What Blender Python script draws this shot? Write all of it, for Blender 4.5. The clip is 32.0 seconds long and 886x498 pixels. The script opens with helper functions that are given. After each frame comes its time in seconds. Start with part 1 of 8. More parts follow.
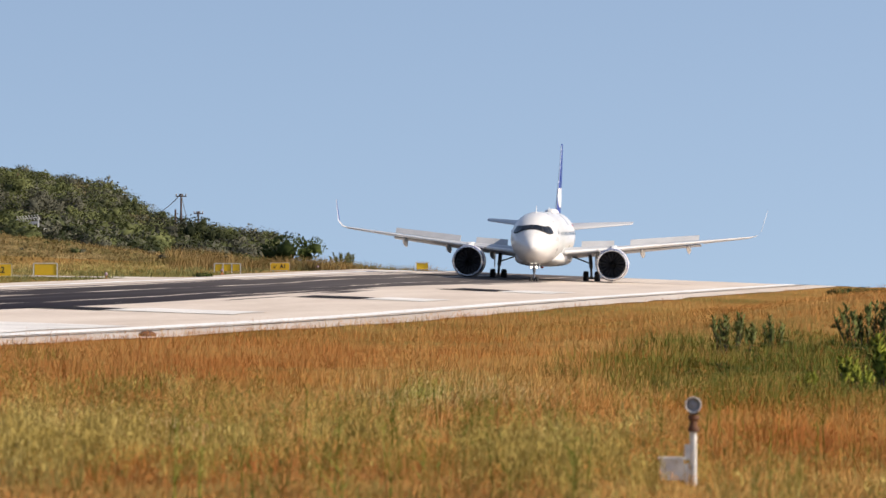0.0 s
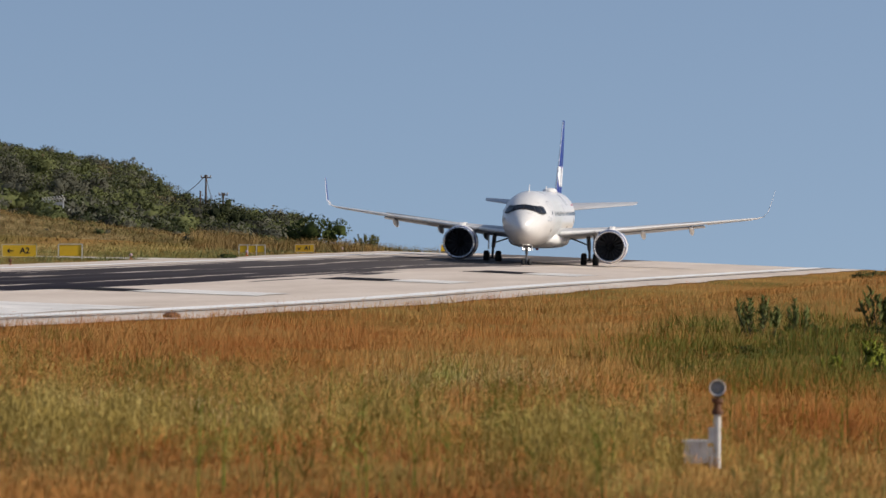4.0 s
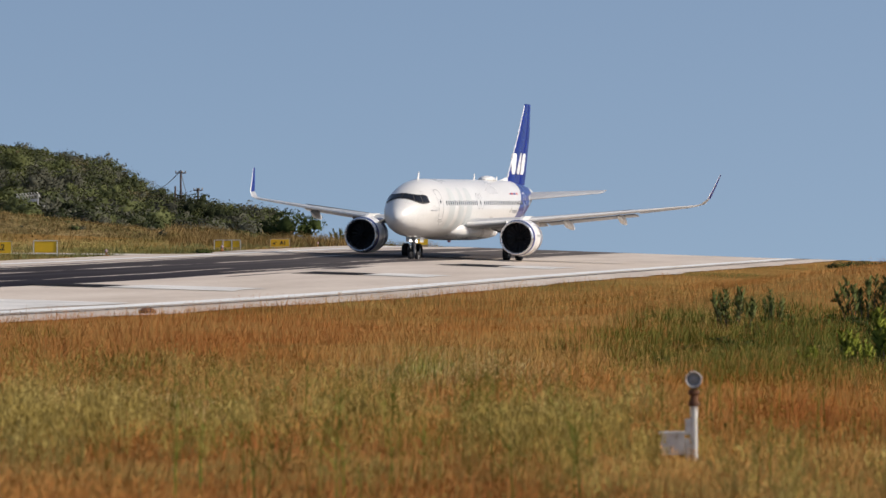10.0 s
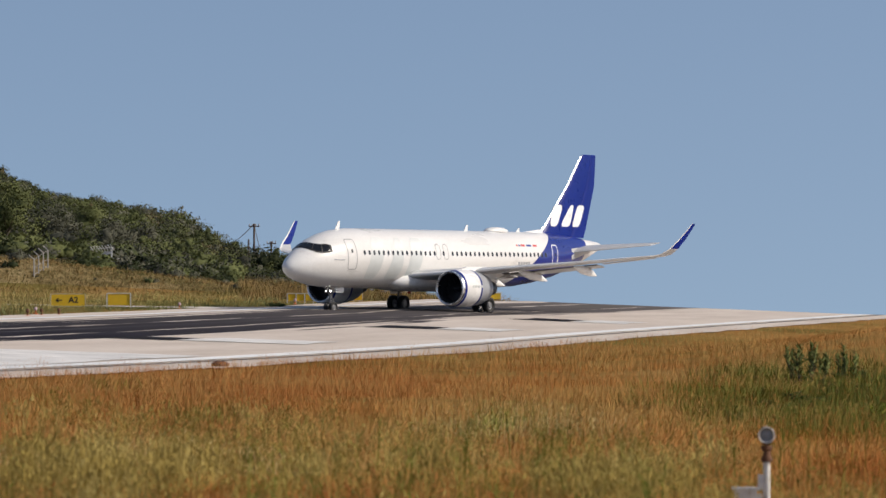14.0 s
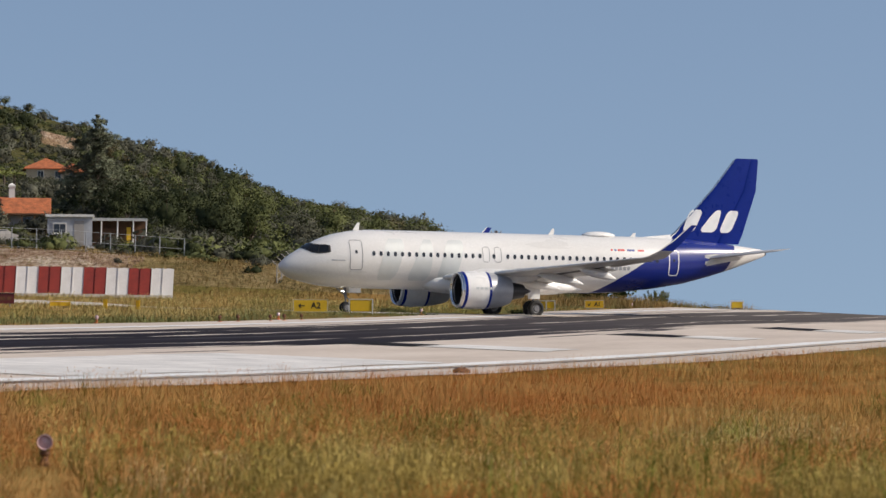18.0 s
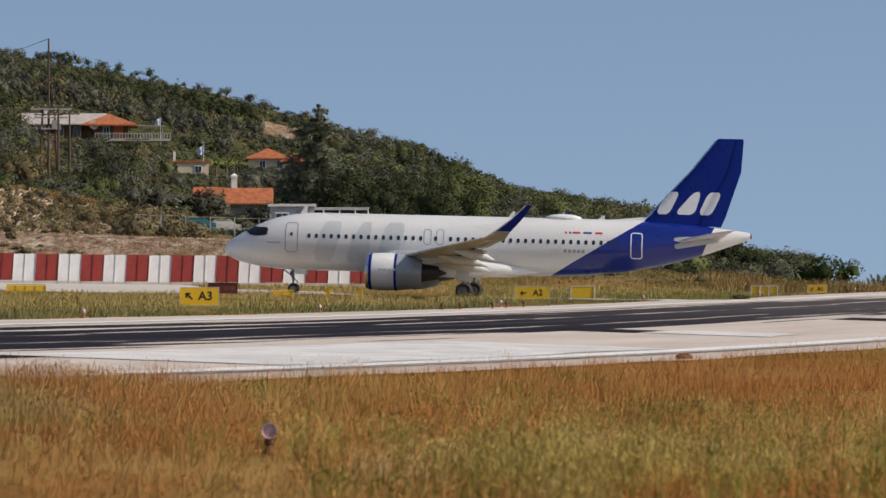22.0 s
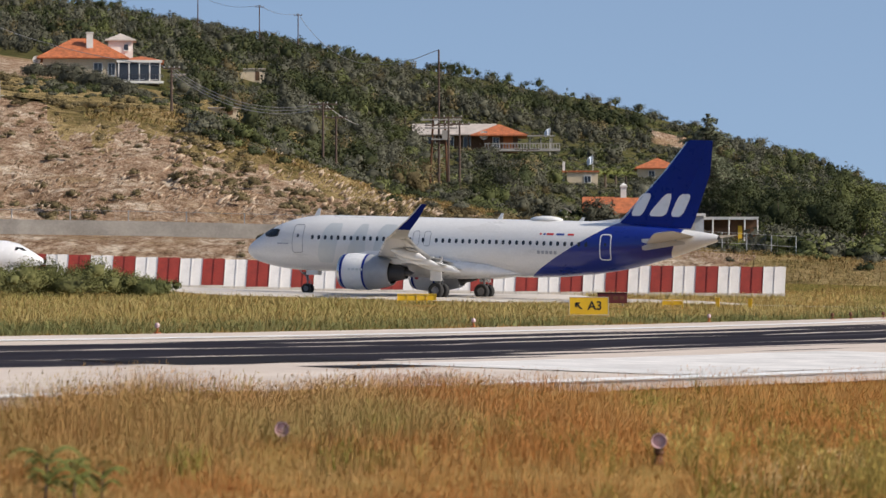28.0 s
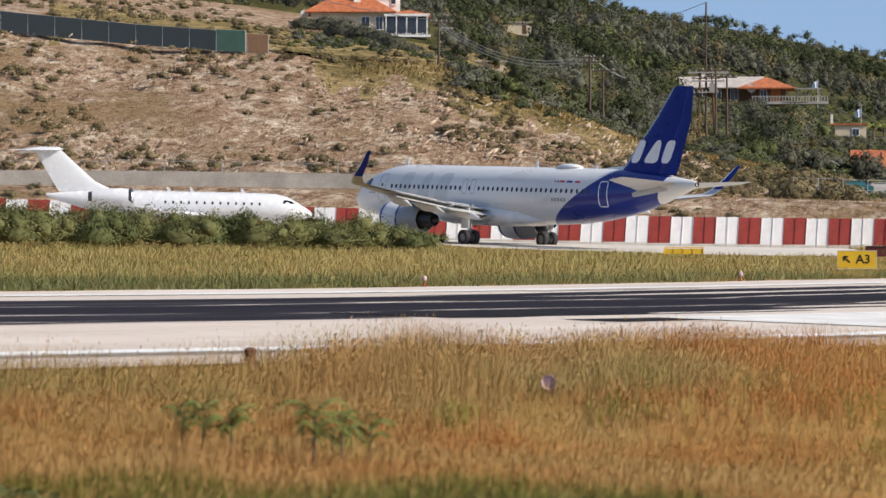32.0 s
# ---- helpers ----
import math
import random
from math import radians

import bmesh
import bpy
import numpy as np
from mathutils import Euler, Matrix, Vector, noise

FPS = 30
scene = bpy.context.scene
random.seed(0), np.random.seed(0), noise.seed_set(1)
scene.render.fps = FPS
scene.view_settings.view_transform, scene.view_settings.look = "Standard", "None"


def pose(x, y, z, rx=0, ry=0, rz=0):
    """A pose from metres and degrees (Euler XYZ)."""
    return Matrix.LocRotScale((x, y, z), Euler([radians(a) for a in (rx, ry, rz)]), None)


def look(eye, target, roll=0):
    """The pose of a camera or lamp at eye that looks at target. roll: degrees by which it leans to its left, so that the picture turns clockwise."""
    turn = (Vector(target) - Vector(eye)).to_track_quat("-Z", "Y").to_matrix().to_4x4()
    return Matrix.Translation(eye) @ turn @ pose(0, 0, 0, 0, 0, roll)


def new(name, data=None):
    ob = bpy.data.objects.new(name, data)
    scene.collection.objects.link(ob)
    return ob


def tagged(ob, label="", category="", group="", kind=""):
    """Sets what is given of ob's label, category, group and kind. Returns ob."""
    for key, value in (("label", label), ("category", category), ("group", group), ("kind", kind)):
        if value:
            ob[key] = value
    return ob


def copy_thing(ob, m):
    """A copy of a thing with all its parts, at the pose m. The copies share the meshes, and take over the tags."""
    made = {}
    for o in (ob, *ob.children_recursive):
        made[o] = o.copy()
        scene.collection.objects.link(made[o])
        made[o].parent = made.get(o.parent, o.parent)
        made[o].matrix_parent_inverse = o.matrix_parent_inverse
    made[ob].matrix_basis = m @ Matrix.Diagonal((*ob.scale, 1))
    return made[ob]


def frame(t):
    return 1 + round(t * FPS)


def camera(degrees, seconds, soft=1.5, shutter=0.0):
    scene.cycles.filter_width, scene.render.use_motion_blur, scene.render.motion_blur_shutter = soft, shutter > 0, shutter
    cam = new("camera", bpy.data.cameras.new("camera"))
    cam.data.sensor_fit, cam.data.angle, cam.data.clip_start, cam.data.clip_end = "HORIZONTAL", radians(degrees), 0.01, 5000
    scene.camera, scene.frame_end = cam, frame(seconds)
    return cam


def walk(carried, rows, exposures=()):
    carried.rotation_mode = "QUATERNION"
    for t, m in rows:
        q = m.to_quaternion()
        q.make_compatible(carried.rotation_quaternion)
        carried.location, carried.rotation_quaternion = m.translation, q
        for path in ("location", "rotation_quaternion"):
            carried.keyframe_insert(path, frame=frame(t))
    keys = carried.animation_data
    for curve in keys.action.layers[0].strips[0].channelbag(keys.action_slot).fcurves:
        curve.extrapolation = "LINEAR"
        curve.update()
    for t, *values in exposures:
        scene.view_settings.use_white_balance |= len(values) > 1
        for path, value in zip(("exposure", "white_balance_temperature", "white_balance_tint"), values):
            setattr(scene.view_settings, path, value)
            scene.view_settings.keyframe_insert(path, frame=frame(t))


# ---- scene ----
cam = camera(12.781, 32.0, soft=1.5)
cam.data.dof.use_dof, cam.data.dof.focus_distance, cam.data.dof.aperture_fstop = True, 285, 3.5
walk(cam, [
    (0, pose(0, 0, 0, 90.601, -0.016, -0.000)), (0.5, pose(0, 0, 0, 90.665, -0.109, -0.082)), (1, pose(0, 0, 0, 90.356, -0.311, -0.304)),
    (1.5, pose(0, 0, 0, 90.278, -0.334, -0.470)), (2, pose(0, 0, 0, 90.570, -0.381, -0.166)), (2.5, pose(0, 0, 0, 90.800, -0.234, 0.412)),
    (4.5, pose(0, 0, 0, 90.257, -0.186, 0.276)), (5, pose(0, 0, 0, 90.637, -0.226, 0.088)), (5.5, pose(0, 0, 0, 91.396, -0.140, 0.282)),
    (6, pose(0, 0, 0, 92.052, -0.065, 0.465)), (6.5, pose(0, 0, 0, 91.952, 0.078, 0.536)), (7, pose(0, 0, 0, 91.482, 0.077, 0.554)),
    (7.5, pose(0, 0, 0, 91.018, 0.196, -0.599)), (8, pose(0, 0, 0, 90.973, 0.088, -1.179)), (8.5, pose(0, 0, 0, 91.262, 0.110, -1.169)),
    (9, pose(0, 0, 0, 91.227, 0.181, -0.861)), (9.5, pose(0, 0, 0, 90.821, 0.180, -0.429)), (10, pose(0, 0, 0, 90.248, 0.227, 0.001)),
    (10.5, pose(0, 0, 0, 89.949, 0.098, 0.537)), (11, pose(0, 0, 0, 90.134, -0.061, 0.462)), (11.5, pose(0, 0, 0, 90.321, -0.052, 0.429)),
    (12, pose(0, 0, 0, 90.457, 0.018, 0.430)), (12.5, pose(0, 0, 0, 90.534, 0.042, 0.584)), (13, pose(0, 0, 0, 90.758, 0.031, 0.967)),
    (13.5, pose(0, 0, 0, 90.984, 0.018, 1.074)), (15.5, pose(0, 0, 0, 91.071, -0.185, 0.945)), (16, pose(0, 0, 0, 91.056, -0.243, 1.786)),
    (16.5, pose(0, 0, 0, 91.002, -0.008, 2.932)), (17, pose(0, 0, 0, 91.120, -0.240, 3.676)), (17.5, pose(0, 0, 0, 91.143, -0.308, 4.313)),
    (18, pose(0, 0, 0, 91.129, -0.430, 4.549)), (18.5, pose(0, 0, 0, 91.062, -0.352, 4.628)), (19, pose(0, 0, 0, 90.962, -0.238, 4.689)),
    (19.5, pose(0, 0, 0, 90.614, -0.167, 5.061)), (20, pose(0, 0, 0, 90.603, -0.090, 5.625)), (20.5, pose(0, 0, 0, 90.733, -0.095, 6.440)),
    (21, pose(0, 0, 0, 91.025, -0.235, 6.997)), (21.5, pose(0, 0, 0, 91.056, -0.319, 7.324)), (22, pose(0, 0, 0, 90.930, 0.066, 7.766)),
    (22.5, pose(0, 0, 0, 90.555, 0.394, 8.379)), (23, pose(0, 0, 0, 90.365, 0.285, 8.663)), (23.5, pose(0, 0, 0, 90.396, 0.047, 8.906)),
    (24, pose(0, 0, 0, 90.302, -0.085, 9.011)), (24.5, pose(0, 0, 0, 90.374, -0.194, 9.268)), (25, pose(0, 0, 0, 90.210, -0.173, 9.692)),
    (25.5, pose(0, 0, 0, 90.390, 0.129, 10.721)), (26, pose(0, 0, 0, 90.724, 0.097, 11.793)), (26.5, pose(0, 0, 0, 90.866, 0.074, 12.562)),
    (28.5, pose(0, 0, 0, 91.128, -0.017, 13.890)), (29, pose(0, 0, 0, 91.133, -0.072, 14.624)), (29.5, pose(0, 0, 0, 91.130, -0.055, 14.951)),
    (30, pose(0, 0, 0, 91.115, 0.015, 15.276)), (30.5, pose(0, 0, 0, 91.041, -0.269, 15.961)), (31, pose(0, 0, 0, 90.643, -0.363, 16.327)),
    (31.5, pose(0, 0, 0, 90.421, -0.056, 16.798)), (32, pose(0, 0, 0, 90.398, -0.043, 17.264)),
], exposures=[(0, 0.52, 7000, 13), (0.9, 0.03, 6750, 11.5), (22, 0.04, 6750, 11.5), (24, 0.26, 6750, 12), (26.5, 0.3, 6750, 12), (29, 0.42, 6600, 11), (30, 0.52, 6550, 11), (32, 0.5, 6500, 10)])

# ---------------------------------------------------------------- light
SUN_AZ, SUN_EL = 96.0, 36.0          # degrees clockwise from +y, degrees up
world = bpy.data.worlds.new("sky")
scene.world = world
world.use_nodes = True
wn, wl = world.node_tree.nodes, world.node_tree.links
sky = wn.new("ShaderNodeTexSky")
sky.sky_type = "NISHITA"
sky.sun_disc = False
sky.sun_elevation, sky.sun_rotation = radians(SUN_EL), radians(SUN_AZ)
sky.altitude, sky.air_density, sky.dust_density, sky.ozone_density = 60, 1.0, 1.3, 0.9
coord = wn.new("ShaderNodeTexCoord")
lift = wn.new("ShaderNodeVectorMath")
lift.operation = "ADD"
lift.inputs[1].default_value = (0, 0, 0.22)
wl.new(coord.outputs["Generated"], lift.inputs[0])
wl.new(lift.outputs[0], sky.inputs["Vector"])
wl.new(sky.outputs[0], wn["Background"].inputs["Color"])
wn["Background"].inputs["Strength"].default_value = 0.125

sun = new("sun", bpy.data.lights.new("sun", "SUN"))
sun.data.energy, sun.data.angle, sun.data.color = 3.8, radians(0.55), (1.0, 0.93, 0.82)
to_sun = Vector((math.sin(radians(SUN_AZ)) * math.cos(radians(SUN_EL)), math.cos(radians(SUN_AZ)) * math.cos(radians(SUN_EL)), math.sin(radians(SUN_EL))))
sun.matrix_world = look(to_sun * 400, (0, 0, 0))


# ---------------------------------------------------------------- materials
def principled(name):
    m = bpy.data.materials.new(name)
    m.use_nodes = True
    return m, m.node_tree.nodes, m.node_tree.links, m.node_tree.nodes["Principled BSDF"]


def noise_at(n, l, scale, detail=4.0, coords="Object", rough=0.6, stretch=None):
    c = n.new("ShaderNodeTexCoord")
    t = n.new("ShaderNodeTexNoise")
    t.inputs["Scale"].default_value = scale
    t.inputs["Detail"].default_value = detail
    t.inputs["Roughness"].default_value = rough
    if stretch:
        mp = n.new("ShaderNodeMapping")
        mp.inputs["Scale"].default_value = stretch
        l.new(c.outputs[coords], mp.inputs["Vector"])
        l.new(mp.outputs[0], t.inputs["Vector"])
    else:
        l.new(c.outputs[coords], t.inputs["Vector"])
    return t.outputs["Fac"]


def ramp(n, l, fac, stops):
    r = n.new("ShaderNodeValToRGB")
    els = r.color_ramp.elements
    while len(els) < len(stops):
        els.new(0.5)
    for e, (p, c) in zip(els, stops):
        e.position, e.color = p, (*c, 1)
    l.new(fac, r.inputs[0])
    return r.outputs[0]


def mixc(n, l, fac, a, b, mode="MIX"):
    m = n.new("ShaderNodeMix")
    m.data_type, m.blend_type = "RGBA", mode
    for sock, v in ((m.inputs[0], fac), (m.inputs[6], a), (m.inputs[7], b)):
        if hasattr(v, "is_output"):
            l.new(v, sock)
        elif isinstance(v, (int, float)):
            sock.default_value = v
        else:
            sock.default_value = (*v, 1)
    return m.outputs[2]


def math_(n, l, op, a, b=0.0, c=None, clamp=False):
    m = n.new("ShaderNodeMath")
    m.operation, m.use_clamp = op, clamp
    for sock, v in zip(m.inputs, (a, b, c)):
        if v is None:
            continue
        if hasattr(v, "is_output"):
            l.new(v, sock)
        else:
            sock.default_value = v
    return m.outputs[0]


def bump(n, l, bsdf, height, strength=0.3, dist=0.02):
    b = n.new("ShaderNodeBump")
    b.inputs["Strength"].default_value, b.inputs["Distance"].default_value = strength, dist
    l.new(height, b.inputs["Height"])
    l.new(b.outputs[0], bsdf.inputs["Normal"])


def plain(name, col, rough=0.5, metal=0.0, grime=0.12, scale=1.5, relief=0.0):
    """Paint, rubber or metal with slight uneven tone at two scales."""
    m, n, l, b = principled(name)
    big = noise_at(n, l, scale, 3)
    fine = noise_at(n, l, scale * 14, 3)
    both = math_(n, l, "ADD", math_(n, l, "MULTIPLY", big, 0.7), math_(n, l, "MULTIPLY", fine, 0.3))
    lo = tuple(c * (1 - grime * 1.4) for c in col)
    hi = tuple(min(1, c * (1 + grime * 0.5)) for c in col)
    l.new(ramp(n, l, both, [(0.3, lo), (0.68, hi)]), b.inputs["Base Color"])
    l.new(math_(n, l, "MULTIPLY_ADD", big, 0.25, rough - 0.12, clamp=True), b.inputs["Roughness"])
    b.inputs["Metallic"].default_value = metal
    if relief:
        bump(n, l, b, fine, 0.5, relief)
    return m


def glow(name, col, power):
    m, n, l, b = principled(name)
    b.inputs["Base Color"].default_value = (*col, 1)
    b.inputs["Emission Color"].default_value = (*col, 1)
    b.inputs["Emission Strength"].default_value = power
    return m


# ---------------------------------------------------------------- mesh helpers
class Shape:
    """Collects vertices and faces of one mesh."""

    def __init__(self):
        self.v, self.f = [], []

    def add(self, verts, faces):
        k = len(self.v)
        self.v += [tuple(p) for p in verts]
        self.f += [tuple(i + k for i in q) for q in faces]
        return self

    def box(self, c, s, m=None, taper=1.0):
        x, y, z = (a / 2 for a in s)
        pts = [Vector((sx * x * (taper if sz > 0 else 1), sy * y * (taper if sz > 0 else 1), sz * z)) for sz in (-1, 1) for sx, sy in ((-1, -1), (1, -1), (1, 1), (-1, 1))]
        if m:
            pts = [m @ p for p in pts]
        return self.add([p + Vector(c) for p in pts], [(3, 2, 1, 0), (4, 5, 6, 7), (0, 1, 5, 4), (1, 2, 6, 5), (2, 3, 7, 6), (3, 0, 4, 7)])

    def rings(self, rings, close=True, caps=True):
        """Skins a list of rings that have equally many points."""
        k, n = len(self.v), len(rings[0])
        faces = []
        for i in range(len(rings) - 1):
            for j in range(n if close else n - 1):
                a, b = i * n + j, i * n + (j + 1) % n
                faces.append((a, b, b + n, a + n))
        if caps and close:
            faces += [tuple(reversed(range(n))), tuple(range((len(rings) - 1) * n, len(rings) * n))]
        return self.add([p for r in rings for p in r], faces)

    def tube(self, p0, p1, r0, r1=None, n=10):
        p0, p1, r1 = Vector(p0), Vector(p1), r0 if r1 is None else r1
        q = (p1 - p0).to_track_quat("Z", "Y")
        return self.rings([[p + q @ Vector((r * math.cos(2 * math.pi * i / n), r * math.sin(2 * math.pi * i / n), 0)) for i in range(n)] for p, r in ((p0, r0), (p1, r1))])

    def lathe(self, prof, origin=(0, 0, 0), axis="x", n=28, caps=False):
        """Turns (along, radius) pairs round an axis."""
        o, out = Vector(origin), []
        for a, r in prof:
            ring = []
            for i in range(n):
                c, s = r * math.cos(2 * math.pi * i / n), r * math.sin(2 * math.pi * i / n)
                ring.append(o + Vector({"x": (a, c, s), "y": (s, a, c), "z": (c, s, a)}[axis]))
            out.append(ring)
        return self.rings(out, True, caps)


def mesh(name, shape, mat, smooth=False):
    me = bpy.data.meshes.new(name)
    me.from_pydata(shape.v, [], shape.f)
    if mat:
        me.materials.append(mat)
    if smooth:
        me.shade_smooth() if smooth is True else me.set_sharp_from_angle(angle=radians(smooth))
    me.update()
    return me


def part(name, shape, mat, parent=None, label="", smooth=False, at=None):
    ob = new(name, mesh(name, shape, mat, smooth))
    if at:
        ob.matrix_basis = at
    if parent:
        ob.parent = parent
    if label:
        ob["label"] = label
    return ob


def empty(name, m, label, category, group=""):
    ob = new(name)
    ob.empty_display_size = 0.3
    ob.matrix_world = m
    return tagged(ob, label, category, group)


def fast_mesh(name, verts, tris, mat):
    """A mesh of many triangles from two arrays."""
    me = bpy.data.meshes.new(name)
    me.vertices.add(len(verts))
    me.vertices.foreach_set("co", np.ascontiguousarray(verts, np.float32).ravel())
    me.loops.add(tris.size)
    me.loops.foreach_set("vertex_index", np.ascontiguousarray(tris, np.int32).ravel())
    me.polygons.add(len(tris))
    me.polygons.foreach_set("loop_start", np.arange(0, tris.size, 3, dtype=np.int32))
    me.materials.append(mat)
    me.update(calc_edges=True)
    return me


# ---------------------------------------------------------------- lie of the land
def smooth(x, a, b):
    t = np.clip((np.asarray(x, float) - a) / (b - a), 0, 1)
    return t * t * (3 - 2 * t)


RUN = np.array((0.2079, 0.9781))      # the runway's direction
EDGE = np.array((1.4, 208.4))         # a point of its near white line


def runway_uv(x, y):
    """Along the runway, and across it from the near white line."""
    dx, dy = np.asarray(x) - EDGE[0], np.asarray(y) - EDGE[1]
    return dx * RUN[0] + dy * RUN[1], -dx * RUN[1] + dy * RUN[0]


def from_uv(u, v):
    return EDGE[0] + u * RUN[0] - v * RUN[1], EDGE[1] + u * RUN[1] + v * RUN[0]


def field(x, y):
    """The airfield itself."""
    x, y = np.asarray(x, float), np.asarray(y, float)
    yy = np.where(y > 285, 285 + (y - 285) * (1 - 0.75 * smooth(-x, 40, 85)), y)
    near = np.clip((200 - y) / 124, 0, 1.75) ** 2
    side = np.interp(x, [-90, -40, -20, -6, 6, 30], [-0.33, -0.2, 0.12, 0.3, 0.15, -0.1])
    side = 0.12 + (side - 0.12) * smooth(y, 170, 270)
    crest = np.maximum(-0.0009 * np.clip(y - 345, 0, None) ** 2 * smooth(x, -35, 0), -60)
    level = -0.034 * (np.clip(y - 277.5, 0, 9) - np.clip(y - 292, 0, 9)) * smooth(-x, 14, 24) * (1 - smooth(-x, 40, 50))
    u, v = runway_uv(x, y)
    mound = 2.35 * smooth(-v, 8, 30) * smooth(y, 105, 185) * (1 - smooth(y, 245, 380))
    swell = 0.10 * np.sin(x * 0.31 + y * 0.11) * np.sin(y * 0.23 - x * 0.07) * smooth(-v, 6, 14) * (1 - smooth(y, 230, 290))
    return swell - 4.8382 - 0.02942 * np.clip(x, -160, 60) + 0.01813 * np.minimum(yy, 420) + near + side + crest + mound + level


def curve(t, pairs):
    return np.interp(t, [p[0] for p in pairs], [p[1] for p in pairs])


WALL = [(-40, 1.32), (-21.7, 1.30), (-17.6, 1.25), (-13.5, 1.15), (-10, 1.05), (-7, 0.85), (-4, 0.5), (-2, 0.3), (0, 0.15)]
CUT = [(-40, 4.6), (-28, 4.0), (-23.7, 3.6), (-21.7, 3.4), (-20.1, 3.28), (-19.2, 3.18), (-17.8, 3.1), (-16.9, 2.98), (-16.4, 2.72), (-15.1, 2.22), (-14.2, 1.88), (-12.6, 1.6), (-11.3, 1.24), (-10, 1.12), (-7, 0.92), (-4, 0.6), (-2, 0.32), (0, 0.15)]
RIDGE = [(-40, 7.6), (-30, 6.4), (-22, 5.2), (-16.6, 4.22), (-14.3, 3.79), (-12.5, 3.46), (-11.2, 3.22), (-9.6, 2.78), (-8.6, 2.48), (-8.1, 2.34), (-7.6, 2.12), (-7.2, 1.92), (-6.9, 1.75), (-6.0, 1.60), (-5.3, 1.48), (-4.8, 1.24), (-4.3, 0.97), (-4, 0.70), (-3.5, 0.60), (-3.1, 0.54), (-2.5, 0.46), (-1.7, 0.26), (-1, 0.14), (0, 0.08)]


def land(x, y):
    """Height of the ground anywhere: the field, and behind it the cut slope and the wooded hill."""
    x, y = np.asarray(x, float), np.asarray(y, float)
    r, az = np.hypot(x, y), np.degrees(np.arctan2(x, y))
    z = field(x, y)
    back = (1 - smooth(az, -1.2, 0.3)) * smooth(az, -75, -45)
    ridge_r = curve(az, [(-30, 1100), (-8, 1000), (-4, 640), (-1, 480), (0, 470)])
    e = lambda pairs: np.tan(np.radians(curve(az, pairs)))
    h1, h2, h4 = e(WALL) * 360, e(CUT) * 435, e(RIDGE) * ridge_r
    h3 = 470 * np.tan(np.radians(curve(az, CUT) * 0.985))
    mid = 0.5 * (470 + ridge_r)
    h35 = mid * np.tan(np.radians(0.42 * curve(az, CUT) + 0.58 * curve(az, RIDGE)))
    hill = np.where(r < 360, z + (h1 - z) * smooth(r, 336, 357), 0)
    seg = lambda a, b, ha, hb: ha + (hb - ha) * np.clip((r - a) / np.maximum(b - a, 1), 0, 1)
    hill = np.where(r >= 360, seg(368, 435, h1, h2), hill)
    hill = np.where(r >= 435, seg(435, 470, h2, h3), hill)
    hill = np.where(r >= 470, seg(470, mid, h3, h35), hill)
    hill = np.where(r >= mid, seg(mid, ridge_r, h35, h4), hill)
    hill = np.where(r >= ridge_r, h4 - (r - ridge_r) * 0.12, hill)
    hill = np.maximum(hill, -60)
    return z * (1 - back) + hill * back


def gz(x, y):
    return float(land(x, y))


def at_az(az, r):
    return r * math.sin(radians(az)), r * math.cos(radians(az))


def spot(az, r, turn=0.0, sink=0.0):
    """A pose on the ground r metres from the viewer."""
    x, y = at_az(az, r)
    return pose(x, y, gz(x, y) - sink, 0, 0, turn)

# ---------------------------------------------------------------- ground
def ground_material():
    m, n, l, b = principled("dry_ground")
    big = noise_at(n, l, 0.045, 5)
    mid = noise_at(n, l, 0.35, 5)
    fine = noise_at(n, l, 3.0, 5)
    dry = ramp(n, l, mid, [(0.25, (0.20, 0.10, 0.030)), (0.5, (0.32, 0.175, 0.055)), (0.75, (0.42, 0.26, 0.09))])
    green = ramp(n, l, fine, [(0.3, (0.045, 0.06, 0.014)), (0.7, (0.11, 0.12, 0.03))])
    col = mixc(n, l, ramp(n, l, big, [(0.44, (0, 0, 0)), (0.62, (1, 1, 1))]), dry, green)
    l.new(mixc(n, l, 0.35, col, ramp(n, l, fine, [(0.3, (0.10, 0.06, 0.020)), (0.7, (0.40, 0.26, 0.095))])), b.inputs["Base Color"])
    b.inputs["Roughness"].default_value = 0.95
    b.inputs["Specular IOR Level"].default_value = 0.0
    bump(n, l, b, fine, 0.8, 0.08)
    return m


